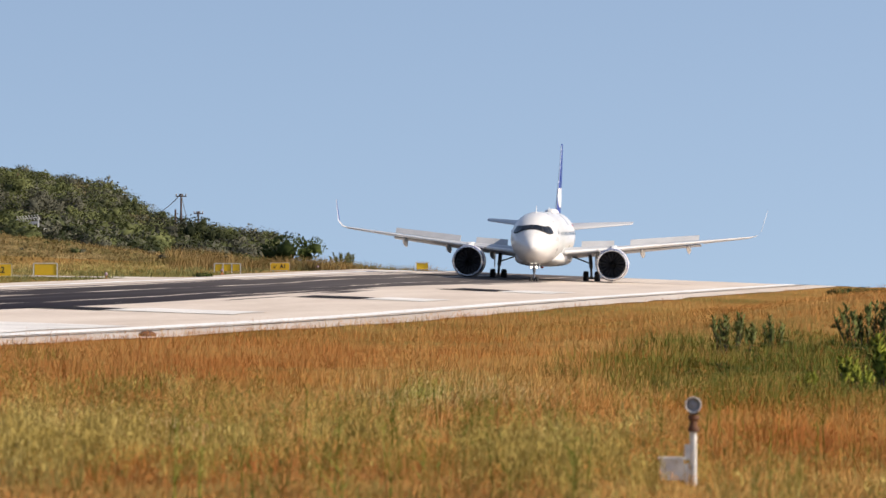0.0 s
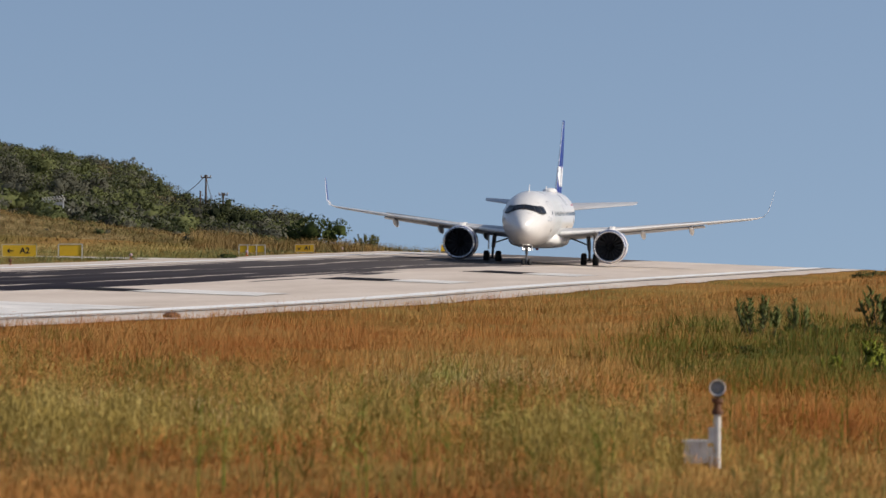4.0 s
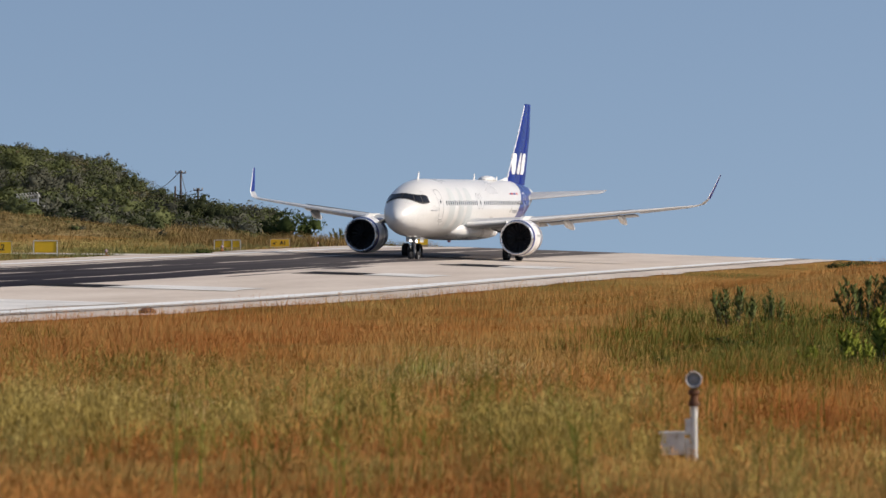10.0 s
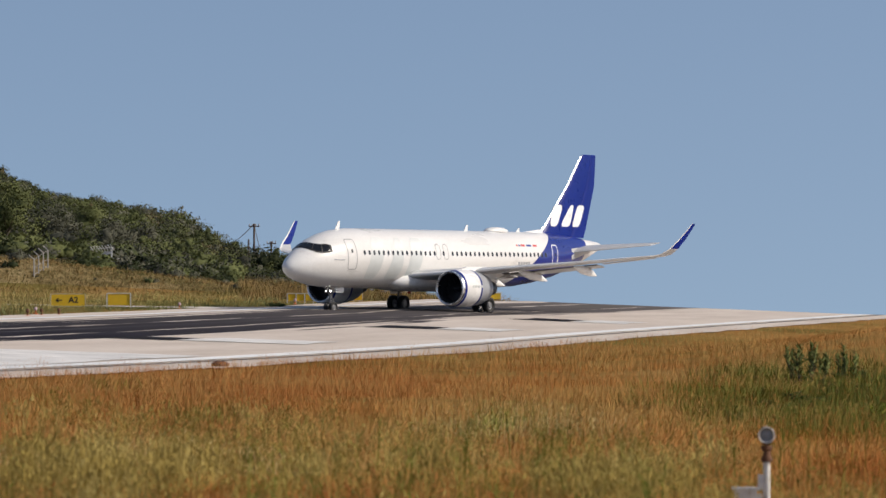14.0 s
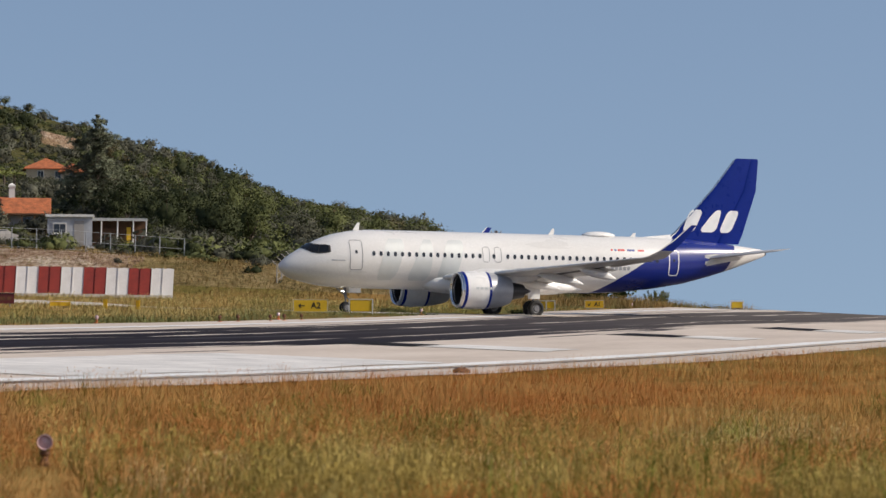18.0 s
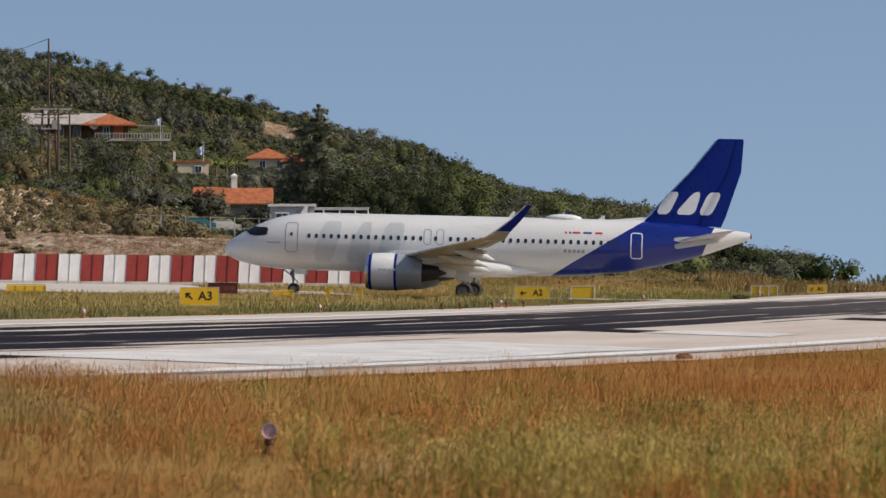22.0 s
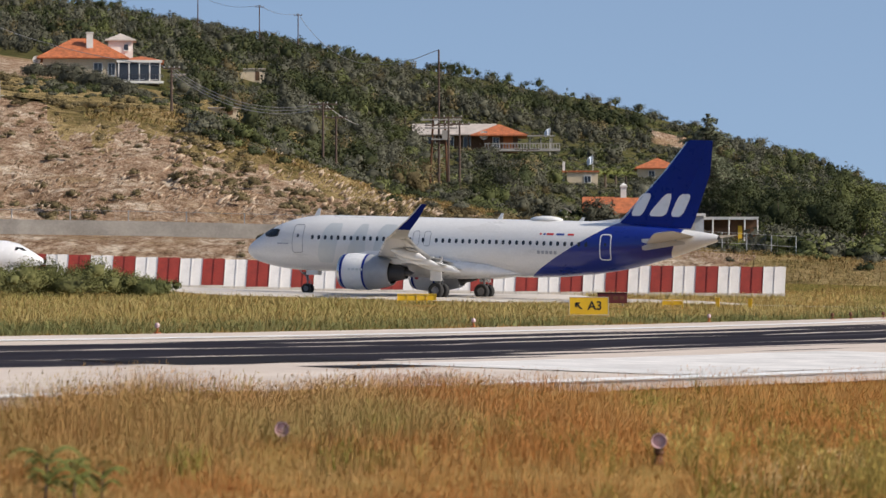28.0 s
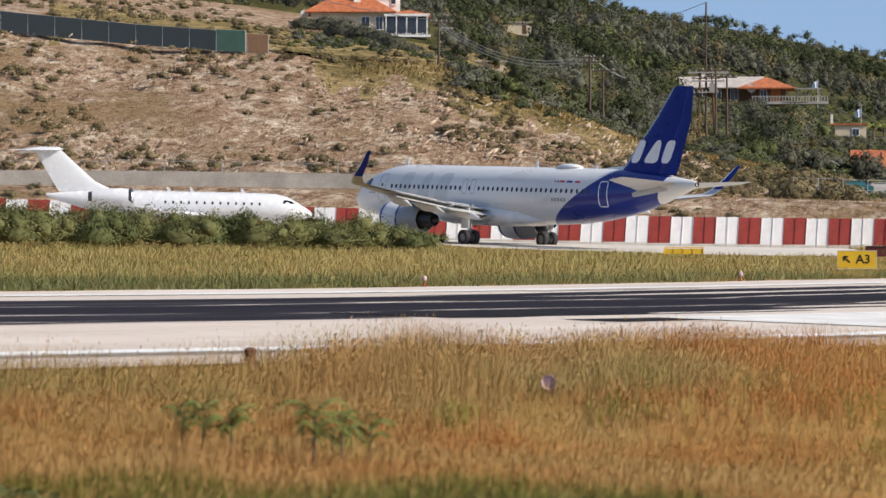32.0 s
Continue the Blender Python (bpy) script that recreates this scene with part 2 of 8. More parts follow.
def cut_material():
    """Bare rusty earth with pale rock and thin scrub, where the slope was cut."""
    m, n, l, b = principled("cut_earth")
    big = noise_at(n, l, 0.045, 4)
    mid = noise_at(n, l, 0.3, 6, rough=0.75)
    fine = noise_at(n, l, 1.3, 8, rough=0.85)
    crack = n.new("ShaderNodeTexVoronoi")
    crack.feature = "DISTANCE_TO_EDGE"
    crack.inputs["Scale"].default_value = 0.9
    c = n.new("ShaderNodeTexCoord")
    mp = n.new("ShaderNodeMapping")
    mp.inputs["Rotation"].default_value = (0.5, 0.3, 0.6)
    mp.inputs["Scale"].default_value = (0.6, 0.6, 1.7)
    l.new(c.outputs["Object"], mp.inputs["Vector"])
    l.new(mp.outputs[0], crack.inputs["Vector"])
    # slanting beds of rock
    bed = n.new("ShaderNodeMapping")
    bed.vector_type = "TEXTURE"
    bed.inputs["Rotation"].default_value = (0, -0.85, 0.15)
    bed.inputs["Scale"].default_value = (7.0, 2.2, 1.0)
    l.new(c.outputs["Object"], bed.inputs["Vector"])
    strata = n.new("ShaderNodeTexNoise")
    strata.inputs["Scale"].default_value, strata.inputs["Detail"].default_value, strata.inputs["Roughness"].default_value = 1.1, 8, 0.8
    l.new(bed.outputs[0], strata.inputs["Vector"])
    grit = noise_at(n, l, 2.6, 6, rough=0.8)
    both = math_(n, l, "ADD", math_(n, l, "MULTIPLY", strata.outputs[0], 0.66), math_(n, l, "MULTIPLY", grit, 0.34))
    earth = ramp(n, l, both, [(0.41, (0.13, 0.075, 0.046)), (0.46, (0.32, 0.205, 0.132)), (0.52, (0.44, 0.30, 0.205)), (0.58, (0.68, 0.53, 0.385))])
    rock = ramp(n, l, both, [(0.41, (0.24, 0.16, 0.105)), (0.47, (0.54, 0.41, 0.295)), (0.53, (0.80, 0.69, 0.55))])
    grass = ramp(n, l, fine, [(0.36, (0.15, 0.10, 0.05)), (0.5, (0.33, 0.225, 0.125)), (0.66, (0.47, 0.34, 0.20))])
    col = mixc(n, l, ramp(n, l, mid, [(0.50, (0, 0, 0)), (0.62, (1, 1, 1))]), earth, rock)
    col = mixc(n, l, ramp(n, l, math_(n, l, "ADD", math_(n, l, "MULTIPLY", big, 0.7), math_(n, l, "MULTIPLY", fine, 0.3)), [(0.52, (0, 0, 0)), (0.58, (1, 1, 1))]), col, grass)
    patch = noise_at(n, l, 0.11, 5, rough=0.65)
    col = mixc(n, l, ramp(n, l, patch, [(0.50, (0, 0, 0)), (0.64, (0.5, 0.5, 0.5))]), col, ramp(n, l, grit, [(0.38, (0.17, 0.10, 0.06)), (0.5, (0.32, 0.20, 0.125)), (0.62, (0.44, 0.30, 0.195))]))
    seam = ramp(n, l, crack.outputs["Distance"], [(0.0, (0.6, 0.57, 0.55)), (0.08, (1, 1, 1))])
    l.new(mixc(n, l, 0.7, col, seam, "MULTIPLY"), b.inputs["Base Color"])
    b.inputs["Roughness"].default_value = 0.95
    b.inputs["Specular IOR Level"].default_value = 0.0
    bump(n, l, b, math_(n, l, "ADD", strata.outputs[0], math_(n, l, "MULTIPLY", grit, 0.5)), 1.0, 0.8)
    return m


MAT_GROUND, MAT_CUT = ground_material(), cut_material()


def wood_floor_material():
    m, n, l, b = principled("scrub_floor")
    fine = noise_at(n, l, 0.4, 6, rough=0.7)
    l.new(ramp(n, l, fine, [(0.3, (0.035, 0.04, 0.016)), (0.55, (0.09, 0.085, 0.035)), (0.75, (0.20, 0.15, 0.07))]), b.inputs["Base Color"])
    b.inputs["Roughness"].default_value = 0.95
    b.inputs["Specular IOR Level"].default_value = 0.0
    bump(n, l, b, fine, 1.0, 0.6)
    return m


def bank_material():
    """Dry grass and low herbs on the brow of the cut."""
    m, n, l, b = principled("grassy_brow")
    mid = noise_at(n, l, 0.22, 6, rough=0.7)
    fine = noise_at(n, l, 1.6, 8, rough=0.8)
    both = math_(n, l, "ADD", math_(n, l, "MULTIPLY", mid, 0.55), math_(n, l, "MULTIPLY", fine, 0.45))
    l.new(ramp(n, l, both, [(0.38, (0.08, 0.07, 0.03)), (0.46, (0.20, 0.155, 0.066)), (0.53, (0.34, 0.25, 0.115)), (0.60, (0.48, 0.365, 0.19))]), b.inputs["Base Color"])
    b.inputs["Roughness"].default_value = 0.95
    b.inputs["Specular IOR Level"].default_value = 0.0
    bump(n, l, b, fine, 1.0, 0.6)
    return m


MAT_FLOOR, MAT_BANK = wood_floor_material(), bank_material()


def build_ground():
    az = np.concatenate([np.arange(-180, -34, 6.0), np.arange(-34, 13, 0.16), np.arange(13, 180, 6.0)])
    r = np.concatenate([[0.02, 0.5, 6, 12, 18, 24], np.arange(28, 330, 2.6), np.arange(330, 480, 2.2), np.arange(480, 1130, 9.0), [1200, 1400, 1800, 2500, 3500, 4700]])
    A_, R_ = np.meshgrid(np.radians(az), r)
    X, Y = R_ * np.sin(A_), R_ * np.cos(A_)
    Z = land(X, Y)
    deg = np.degrees(A_)
    # unevenness of the cut slope: ribs, gullies and ledges
    slope = smooth(R_, 364, 376) * (1 - smooth(R_, 430, 445)) * (1 - smooth(deg, -12.0, -10.5)) * smooth(deg, -60, -40)
    rough = np.zeros_like(X)
    for i in np.argwhere(slope > 0.01):
        p = (X[tuple(i)], Y[tuple(i)], Z[tuple(i)])
        rough[tuple(i)] = 1.2 * noise.fractal(Vector((p[0] * 0.06, p[1] * 0.06, 0)), 0.9, 2.1, 4) + 0.8 * noise.turbulence(Vector((p[0] * 0.30, p[1] * 0.14, 3)), 4, True) - 0.8
    Z = Z + rough * slope
    na, nr = len(az), len(r)
    verts = np.stack([X.ravel(), Y.ravel(), Z.ravel()], 1)
    i, j = np.meshgrid(np.arange(nr - 1), np.arange(na), indexing="ij")
    a, b_ = i * na + j, i * na + (j + 1) % na
    t1 = np.stack([a.ravel(), b_.ravel(), (b_ + na).ravel()], 1)
    t2 = np.stack([a.ravel(), (b_ + na).ravel(), (a + na).ravel()], 1)
    tris = np.concatenate([t1, t2])[:, ::-1]
    # close the middle, under the viewer
    ring = np.arange(na)
    tris = np.concatenate([tris, np.stack([ring, (ring + 1) % na, np.full(na, len(verts))], 1)])
    verts = np.concatenate([verts, [(0, 0, verts[:na, 2].mean())]])
    me = fast_mesh("ground", verts, tris, MAT_GROUND)
    me.materials.append(MAT_CUT)
    me.materials.append(MAT_FLOOR)
    me.materials.append(MAT_BANK)
    c = verts[tris].mean(1)
    rc, ac = np.hypot(c[:, 0], c[:, 1]), np.degrees(np.arctan2(c[:, 0], c[:, 1]))
    kind = np.zeros(len(tris), np.int32)
    kind[(rc > 338) & (rc < 452) & (ac < -12.2) & (ac > -60)] = 1
    kind[(rc > 452) & (ac < 0)] = 2
    kind[(rc > 450) & (rc < 640) & (ac < -19.0) & (ac > -60)] = 1
    kind[(rc > 450) & (rc < 520) & (ac < -15.6) & (ac > -60)] = 1
    brow = 419 + 7 * np.sin(ac * 3.1) + 5 * np.sin(ac * 9.7) + 24 * smooth(-ac, 18.0, 20)
    kind[(rc > brow) & (rc < 560) & (ac < -13.4) & (ac > -23)] = 3
    kind[(rc > 343) & (rc < 455) & (ac > -13.4) & (ac < -1.0)] = 3
    kind[(rc > 338) & (rc < 402 + 9 * np.sin(ac * 4.3) + 6 * np.sin(ac * 11) + 20 * smooth(-ac, 11, 13)) & (ac > -13.5) & (ac < -9.2 + 0.3 * np.sin(rc * 0.2))] = 1
    me.polygons.foreach_set("material_index", kind)
    me.shade_smooth()
    ob = new("ground", me)
    return tagged(ob, "dry grassy airfield ground rising to a scrubby hill", "ground", kind="structure")


build_ground()


def sheet(name, us, vs, mat, lift, label, category, wobble=0.0):
    """A paved strip that follows the ground, in runway coordinates."""
    s, rows = Shape(), []
    for u in us:
        row = []
        for k, v in enumerate(vs):
            vv = v + (wobble * noise.noise(Vector((u * 0.13, v, 7))) if k in (0, len(vs) - 1) else 0)
            x, y = from_uv(u, vv)
            row.append((x, y, gz(x, y) + lift))
        rows.append(row)
    s.rings(rows, close=False, caps=False)
    s.f = [tuple(reversed(q)) for q in s.f]
    return s


def pavement_material():
    """Pale worn concrete with a black strip of tyre rubber along the middle."""
    m, n, l, b = principled("runway_concrete")
    c = n.new("ShaderNodeTexCoord")
    def dot(vec):
        d = n.new("ShaderNodeVectorMath")
        d.operation = "DOT_PRODUCT"
        d.inputs[1].default_value = vec
        l.new(c.outputs["Object"], d.inputs[0])
        return d.outputs["Value"]

    v0 = -(-EDGE[0] * RUN[1] + EDGE[1] * RUN[0])
    u0 = -(EDGE[0] * RUN[0] + EDGE[1] * RUN[1])
    vv = math_(n, l, "ADD", dot((-RUN[1], RUN[0], 0)), v0)
    uu = math_(n, l, "ADD", dot((RUN[0], RUN[1], 0)), u0)
    comb = n.new("ShaderNodeCombineXYZ")
    l.new(math_(n, l, "MULTIPLY", uu, 0.012), comb.inputs[0])
    l.new(math_(n, l, "MULTIPLY", vv, 0.75), comb.inputs[1])
    streak = n.new("ShaderNodeTexNoise")
    streak.inputs["Scale"].default_value, streak.inputs["Detail"].default_value = 1.0, 5
    l.new(comb.outputs[0], streak.inputs["Vector"])
    comb2 = n.new("ShaderNodeCombineXYZ")
    l.new(math_(n, l, "MULTIPLY", uu, 0.05), comb2.inputs[0])
    l.new(math_(n, l, "MULTIPLY", vv, 0.25), comb2.inputs[1])
    blot = n.new("ShaderNodeTexNoise")
    blot.inputs["Scale"].default_value, blot.inputs["Detail"].default_value = 1.0, 5
    l.new(comb2.outputs[0], blot.inputs["Vector"])
    fine = noise_at(n, l, 1.8, 5)
    concrete = ramp(n, l, blot.outputs[0], [(0.3, (0.47, 0.385, 0.325)), (0.55, (0.59, 0.50, 0.43)), (0.75, (0.67, 0.59, 0.52))])
    concrete = mixc(n, l, 0.3, concrete, ramp(n, l, fine, [(0.3, (0.46, 0.40, 0.34)), (0.7, (0.70, 0.645, 0.57))]))
    # the rubbered strip: dense in the middle, frayed at both sides, with worn pale lines along it
    off = math_(n, l, "ABSOLUTE", math_(n, l, "ADD", vv, -21.0))
    fray = math_(n, l, "MULTIPLY_ADD", math_(n, l, "MULTIPLY_ADD", streak.outputs[0], 0.75, math_(n, l, "MULTIPLY", blot.outputs[0], 0.25)), 16.4, math_(n, l, "MULTIPLY", off, -1.0))
    dens = ramp(n, l, math_(n, l, "MULTIPLY_ADD", fray, 0.5, -0.2, clamp=True), [(0.36, (0, 0, 0)), (0.52, (1, 1, 1))])
    comb3 = n.new("ShaderNodeCombineXYZ")
    l.new(math_(n, l, "MULTIPLY", uu, 0.07), comb3.inputs[0])
    l.new(math_(n, l, "MULTIPLY", vv, 1.4), comb3.inputs[1])
    worn = n.new("ShaderNodeTexNoise")
    worn.inputs["Scale"].default_value, worn.inputs["Detail"].default_value = 1.0, 6
    l.new(comb3.outputs[0], worn.inputs["Vector"])
    comb4 = n.new("ShaderNodeCombineXYZ")
    l.new(math_(n, l, "MULTIPLY", uu, 0.035), comb4.inputs[0])
    sway = n.new("ShaderNodeTexNoise")
    sway.inputs["Scale"].default_value, sway.inputs["Detail"].default_value = 1.0, 3
    l.new(comb4.outputs[0], sway.inputs["Vector"])
    wavy = math_(n, l, "ADD", vv, math_(n, l, "MULTIPLY_ADD", sway.outputs[0], 5.0, -2.5))
    gap = None
    for v_mid, wide in ((23.2, 1.5), (17.6, 0.9)):
        d = math_(n, l, "ABSOLUTE", math_(n, l, "ADD", wavy, -v_mid))
        near = math_(n, l, "MULTIPLY_ADD", d, -1.0 / wide, 1.0, clamp=True)
        gap = near if gap is None else math_(n, l, "MAXIMUM", gap, near)
    gap = ramp(n, l, math_(n, l, "MULTIPLY", gap, worn.outputs[0]), [(0.40, (0, 0, 0)), (0.52, (1, 1, 1))])
    rubber = ramp(n, l, streak.outputs[0], [(0.35, (0.015, 0.013, 0.017)), (0.62, (0.026, 0.023, 0.029)), (0.74, (0.09, 0.08, 0.08)), (0.82, (0.25, 0.22, 0.2))])
    rubber = mixc(n, l, gap, rubber, concrete)
    # paler far off: washed-out look of the grazing view put into the colour
    thin = math_(n, l, "MULTIPLY_ADD", uu, -0.0012, 0.97, clamp=True)
    dens = math_(n, l, "MULTIPLY", dens, thin)
    l.new(mixc(n, l, dens, concrete, rubber), b.inputs["Base Color"])
    b.inputs["Roughness"].default_value = 0.9
    b.inputs["Specular IOR Level"].default_value = 0.05
    bump(n, l, b, fine, 0.3, 0.01)
    return m


MAT_RUNWAY = pavement_material()
MAT_TAXI = plain("taxiway_concrete", (0.60, 0.54, 0.47), 0.9, grime=0.2, scale=0.2)
MAT_LINE = plain("white_road_paint", (0.82, 0.81, 0.78), 0.7, grime=0.12, scale=0.5)
MAT_DARKPATCH = plain("rubber_smear", (0.022, 0.019, 0.020), 0.8, grime=0.3, scale=0.6)
MAT_DARKPATCH.node_tree.nodes["Principled BSDF"].inputs["Specular IOR Level"].default_value = 0.05
MAT_BAR = plain("worn_white_paint", (0.73, 0.70, 0.66), 0.75, grime=0.25, scale=0.5)
MAT_CRACK = plain("tarred_joint", (0.03, 0.03, 0.03), 0.8)

runway = new("runway", mesh("runway", sheet("runway", np.arange(-190, 240, 3.0), np.linspace(-3.6, 35.2, 17), MAT_RUNWAY, 0.05, "", "", 0.5), MAT_RUNWAY, True))
tagged(runway, "pale concrete runway with a black rubbered strip", "runway", kind="structure")


def marking(name, u0, u1, v0, v1, lift=0.075, mat=MAT_LINE, wob=0.12):
    vs = np.linspace(v0, v1, max(2, int(abs(v1 - v0) / 2) + 2))
    s = sheet(name, np.arange(u0, u1 + 0.01, (u1 - u0) / max(2, int((u1 - u0) / 3))), vs, mat, lift, "", "", wob)
    return part(name, s, mat, runway)


marking("edge_line", -190, 240, -0.1, 1.1, wob=0.2)
marking("joint", -190, 240, -0.95, -0.7, mat=MAT_CRACK)
marking("far_edge_line", -190, 240, 30.6, 31.6)
marking("aiming_bar", -97, -57, 1.4, 11.0, mat=MAT_BAR, wob=0.9)
for k, (ua, ub, va, vb) in enumerate([(-31, -24, 4.6, 10.6), (9, 16, 4.2, 8.0), (46, 55, 4.0, 7.4)]):
    marking("touchdown_bar", ua, ub, va, vb, mat=MAT_BAR, wob=0.9)
    marking("smear", ua - 0.5, ub - 2, vb + 0.1, vb + 4.0, mat=MAT_DARKPATCH, wob=1.2)
marking("smear", -106, -92, 13.0, 17.0, 0.065, MAT_DARKPATCH, 1.5)
marking("smear", -103, -94, 8.8, 10.8, 0.065, MAT_DARKPATCH, 0.8)


def taxi_edges(x):
    """Near and far edge: leaves the runway, widens before the blast fence and into the apron."""
    mid = 277.5 + 6.0 * smooth(-x, 20, 70)
    half = 7.0 + 3.0 * smooth(x, -38, -16) + 9.0 * smooth(-x, 80, 120)
    near = mid - half + 1.8 * smooth(x, -56, -50) + 1.4 * smooth(x, -44, -40) - 15.0 * smooth(-x, 50, 60) * (1 - smooth(-x, 76, 90))
    fence = 322.0 + 0.2247 * (x + 48)
    f = smooth(-x, 56, 66)
    return near, (mid + half) * (1 - f) + np.maximum(mid + half, fence) * f


def taxiway():
    s = Shape()
    rows = []
    for x in np.arange(-175, -12, 3.0):
        near, far = taxi_edges(x)
        rows.append([(x, y, gz(x, y) + 0.035) for y in np.linspace(float(near), float(far), 19)])
    s.rings(rows, close=False, caps=False)
    return s


taxi_ob = new("taxiway", mesh("taxiway", taxiway(), MAT_TAXI, True))
tagged(taxi_ob, "pale concrete taxiway leading to the apron", "taxiway", kind="structure")

# ---------------------------------------------------------------- airliner
# Its space: x forward, y to port, z up; the origin lies on the ground 12 m behind the nose tip.
WHITE = plain("aircraft_white", (0.78, 0.77, 0.75), 0.28, grime=0.05, scale=0.6)
BLUE = plain("aircraft_blue", (0.003, 0.019, 0.20), 0.30, grime=0.1)
BLUE.node_tree.nodes["Principled BSDF"].inputs["Specular IOR Level"].default_value = 0.18
SILVER_PAINT = plain("pale_silver_paint", (0.60, 0.62, 0.61), 0.5, 0.2, grime=0.05)
WING_GREY = plain("wing_grey", (0.50, 0.50, 0.50), 0.35, grime=0.12, scale=0.8)
METAL = plain("bare_metal", (0.72, 0.72, 0.73), 0.25, 1.0)
DARK_METAL = plain("dark_metal", (0.06, 0.06, 0.065), 0.45, 0.7)
GEAR_GREY = plain("gear_grey", (0.20, 0.20, 0.21), 0.5, 0.3)
ENGINE_GREY = plain("engine_grey", (0.36, 0.37, 0.39), 0.4, 0.2)
TYRE = plain("tyre_rubber", (0.022, 0.022, 0.023), 0.8, grime=0.3)
GLASS_DARK = plain("dark_cockpit_glass", (0.008, 0.009, 0.011), 0.08, grime=0.05)
PANE = plain("cabin_pane", (0.035, 0.04, 0.05), 0.15)
SEAM = plain("seam_grey", (0.28, 0.28, 0.29), 0.5)
RED = plain("flag_red", (0.55, 0.05, 0.05), 0.4)
FLAG_BLUE = plain("flag_blue", (0.03, 0.06, 0.28), 0.4)
LETTER_GREY = plain("mark_grey", (0.34, 0.35, 0.37), 0.4)
WHITE_MARK = plain("mark_white", (0.82, 0.82, 0.82), 0.3, grime=0.03)
BLACK = plain("inside_black", (0.010, 0.010, 0.012), 0.6)
LAMP = glow("landing_light_glass", (1.0, 0.95, 0.86), 8.0)


def livery():
    """White hull, blue tail behind a slanted line, white tail cone."""
    m, n, l, b = principled("hull_paint")
    c = n.new("ShaderNodeTexCoord")
    sep = n.new("ShaderNodeSeparateXYZ")
    l.new(c.outputs["Object"], sep.inputs[0])
    bx = math_(n, l, "SUBTRACT", 12.0, sep.outputs[0])
    slant = math_(n, l, "MULTIPLY_ADD", sep.outputs[2], -1.62, bx)
    front = math_(n, l, "GREATER_THAN", slant, 20.7)
    rear = math_(n, l, "LESS_THAN", math_(n, l, "MULTIPLY_ADD", sep.outputs[2], -0.42, bx), 32.75)
    dirt = noise_at(n, l, 0.5, 5, stretch=(0.4, 1, 1.6))
    grain = noise_at(n, l, 9.0, 3)
    low = math_(n, l, "MULTIPLY", ramp(n, l, grain, [(0.3, (0.9, 0.9, 0.9)), (0.7, (1, 1, 1))]), 1.0)
    white = ramp(n, l, dirt, [(0.3, (0.70, 0.685, 0.66)), (0.7, (0.80, 0.79, 0.77))])
    blue = ramp(n, l, dirt, [(0.3, (0.003, 0.016, 0.18)), (0.7, (0.004, 0.021, 0.23))])
    col = mixc(n, l, math_(n, l, "MULTIPLY", front, rear), white, blue)
    l.new(mixc(n, l, 1.0, col, low, "MULTIPLY"), b.inputs["Base Color"])
    l.new(math_(n, l, "MULTIPLY_ADD", dirt, 0.2, 0.2), b.inputs["Roughness"])
    b.inputs["Coat Weight"].default_value = 0.3
    return m


HULL = livery()
# behind the nose tip: x, middle height, half height, half width
HULL_STATIONS = [(0.0, 3.10, 0.03, 0.03), (0.12, 3.11, 0.30, 0.30), (0.4, 3.13, 0.56, 0.56), (0.9, 3.19, 0.86, 0.86), (1.5, 3.28, 1.13, 1.14), (2.2, 3.40, 1.40, 1.40),
                 (3.0, 3.52, 1.66, 1.62), (3.9, 3.63, 1.85, 1.78), (5.0, 3.72, 1.99, 1.90), (6.3, 3.78, 2.06, 1.96), (7.5, 3.79, 2.07, 1.975), (12, 3.79, 2.07, 1.975),
                 (18, 3.79, 2.07, 1.975), (23.5, 3.79, 2.07, 1.975), (26, 3.85, 2.01, 1.91), (28.5, 3.98, 1.87, 1.72), (31, 4.17, 1.62, 1.42), (33, 4.36, 1.28, 1.10), (34.8, 4.55, 0.92, 0.78),
                 (36.3, 4.74, 0.56, 0.47), (37.2, 4.85, 0.34, 0.28), (37.57, 4.88, 0.22, 0.18)]


def hull_at(bx):
    xs = [s[0] for s in HULL_STATIONS]
    return [float(np.interp(bx, xs, [s[k] for s in HULL_STATIONS])) for k in (1, 2, 3)]


def hull_point(bx, z, side, out=0.0):
    """A point of the hull's skin at that height; side +1 is port."""
    zc, hh, hw = hull_at(bx)
    c = max(-0.999, min(0.999, (z - zc) / hh))
    w = hw * math.sqrt(1 - c * c)
    nrm = Vector((0, w / hw ** 2, c * hh / hh ** 2)).normalized()
    return Vector((12 - bx, side * (w + nrm.y * out), z + nrm.z * out))


def skin_patch(outline, side, out, s=None):
    """A thin plate on the hull: outline is a list of (x behind the nose, height)."""
    s = s or Shape()
    n = len(outline)
    o = [hull_point(bx, z, side, out) for bx, z in outline]
    cx, cz = sum(p[0] for p in outline) / n, sum(p[1] for p in outline) / n
    o.append(hull_point(cx, cz, side, out))
    i = [hull_point(bx, z, side, -0.01) for bx, z in outline]
    f = [((k + 1) % n, k, n) if side < 0 else (k, (k + 1) % n, n) for k in range(n)]
    f += [(k, n + 1 + k, n + 1 + (k + 1) % n, (k + 1) % n) for k in range(n)]
    return s.add(o + i, f)


def round_rect(x0, x1, z0, z1, r=0.12, n=3):
    pts = []
    for cx, cz, a0 in ((x1 - r, z1 - r, 0), (x0 + r, z1 - r, 90), (x0 + r, z0 + r, 180), (x1 - r, z0 + r, 270)):
        for k in range(n + 1):
            a = radians(a0 + 90 * k / n)
            pts.append((cx + r * math.cos(a), cz + r * math.sin(a)))
    return pts


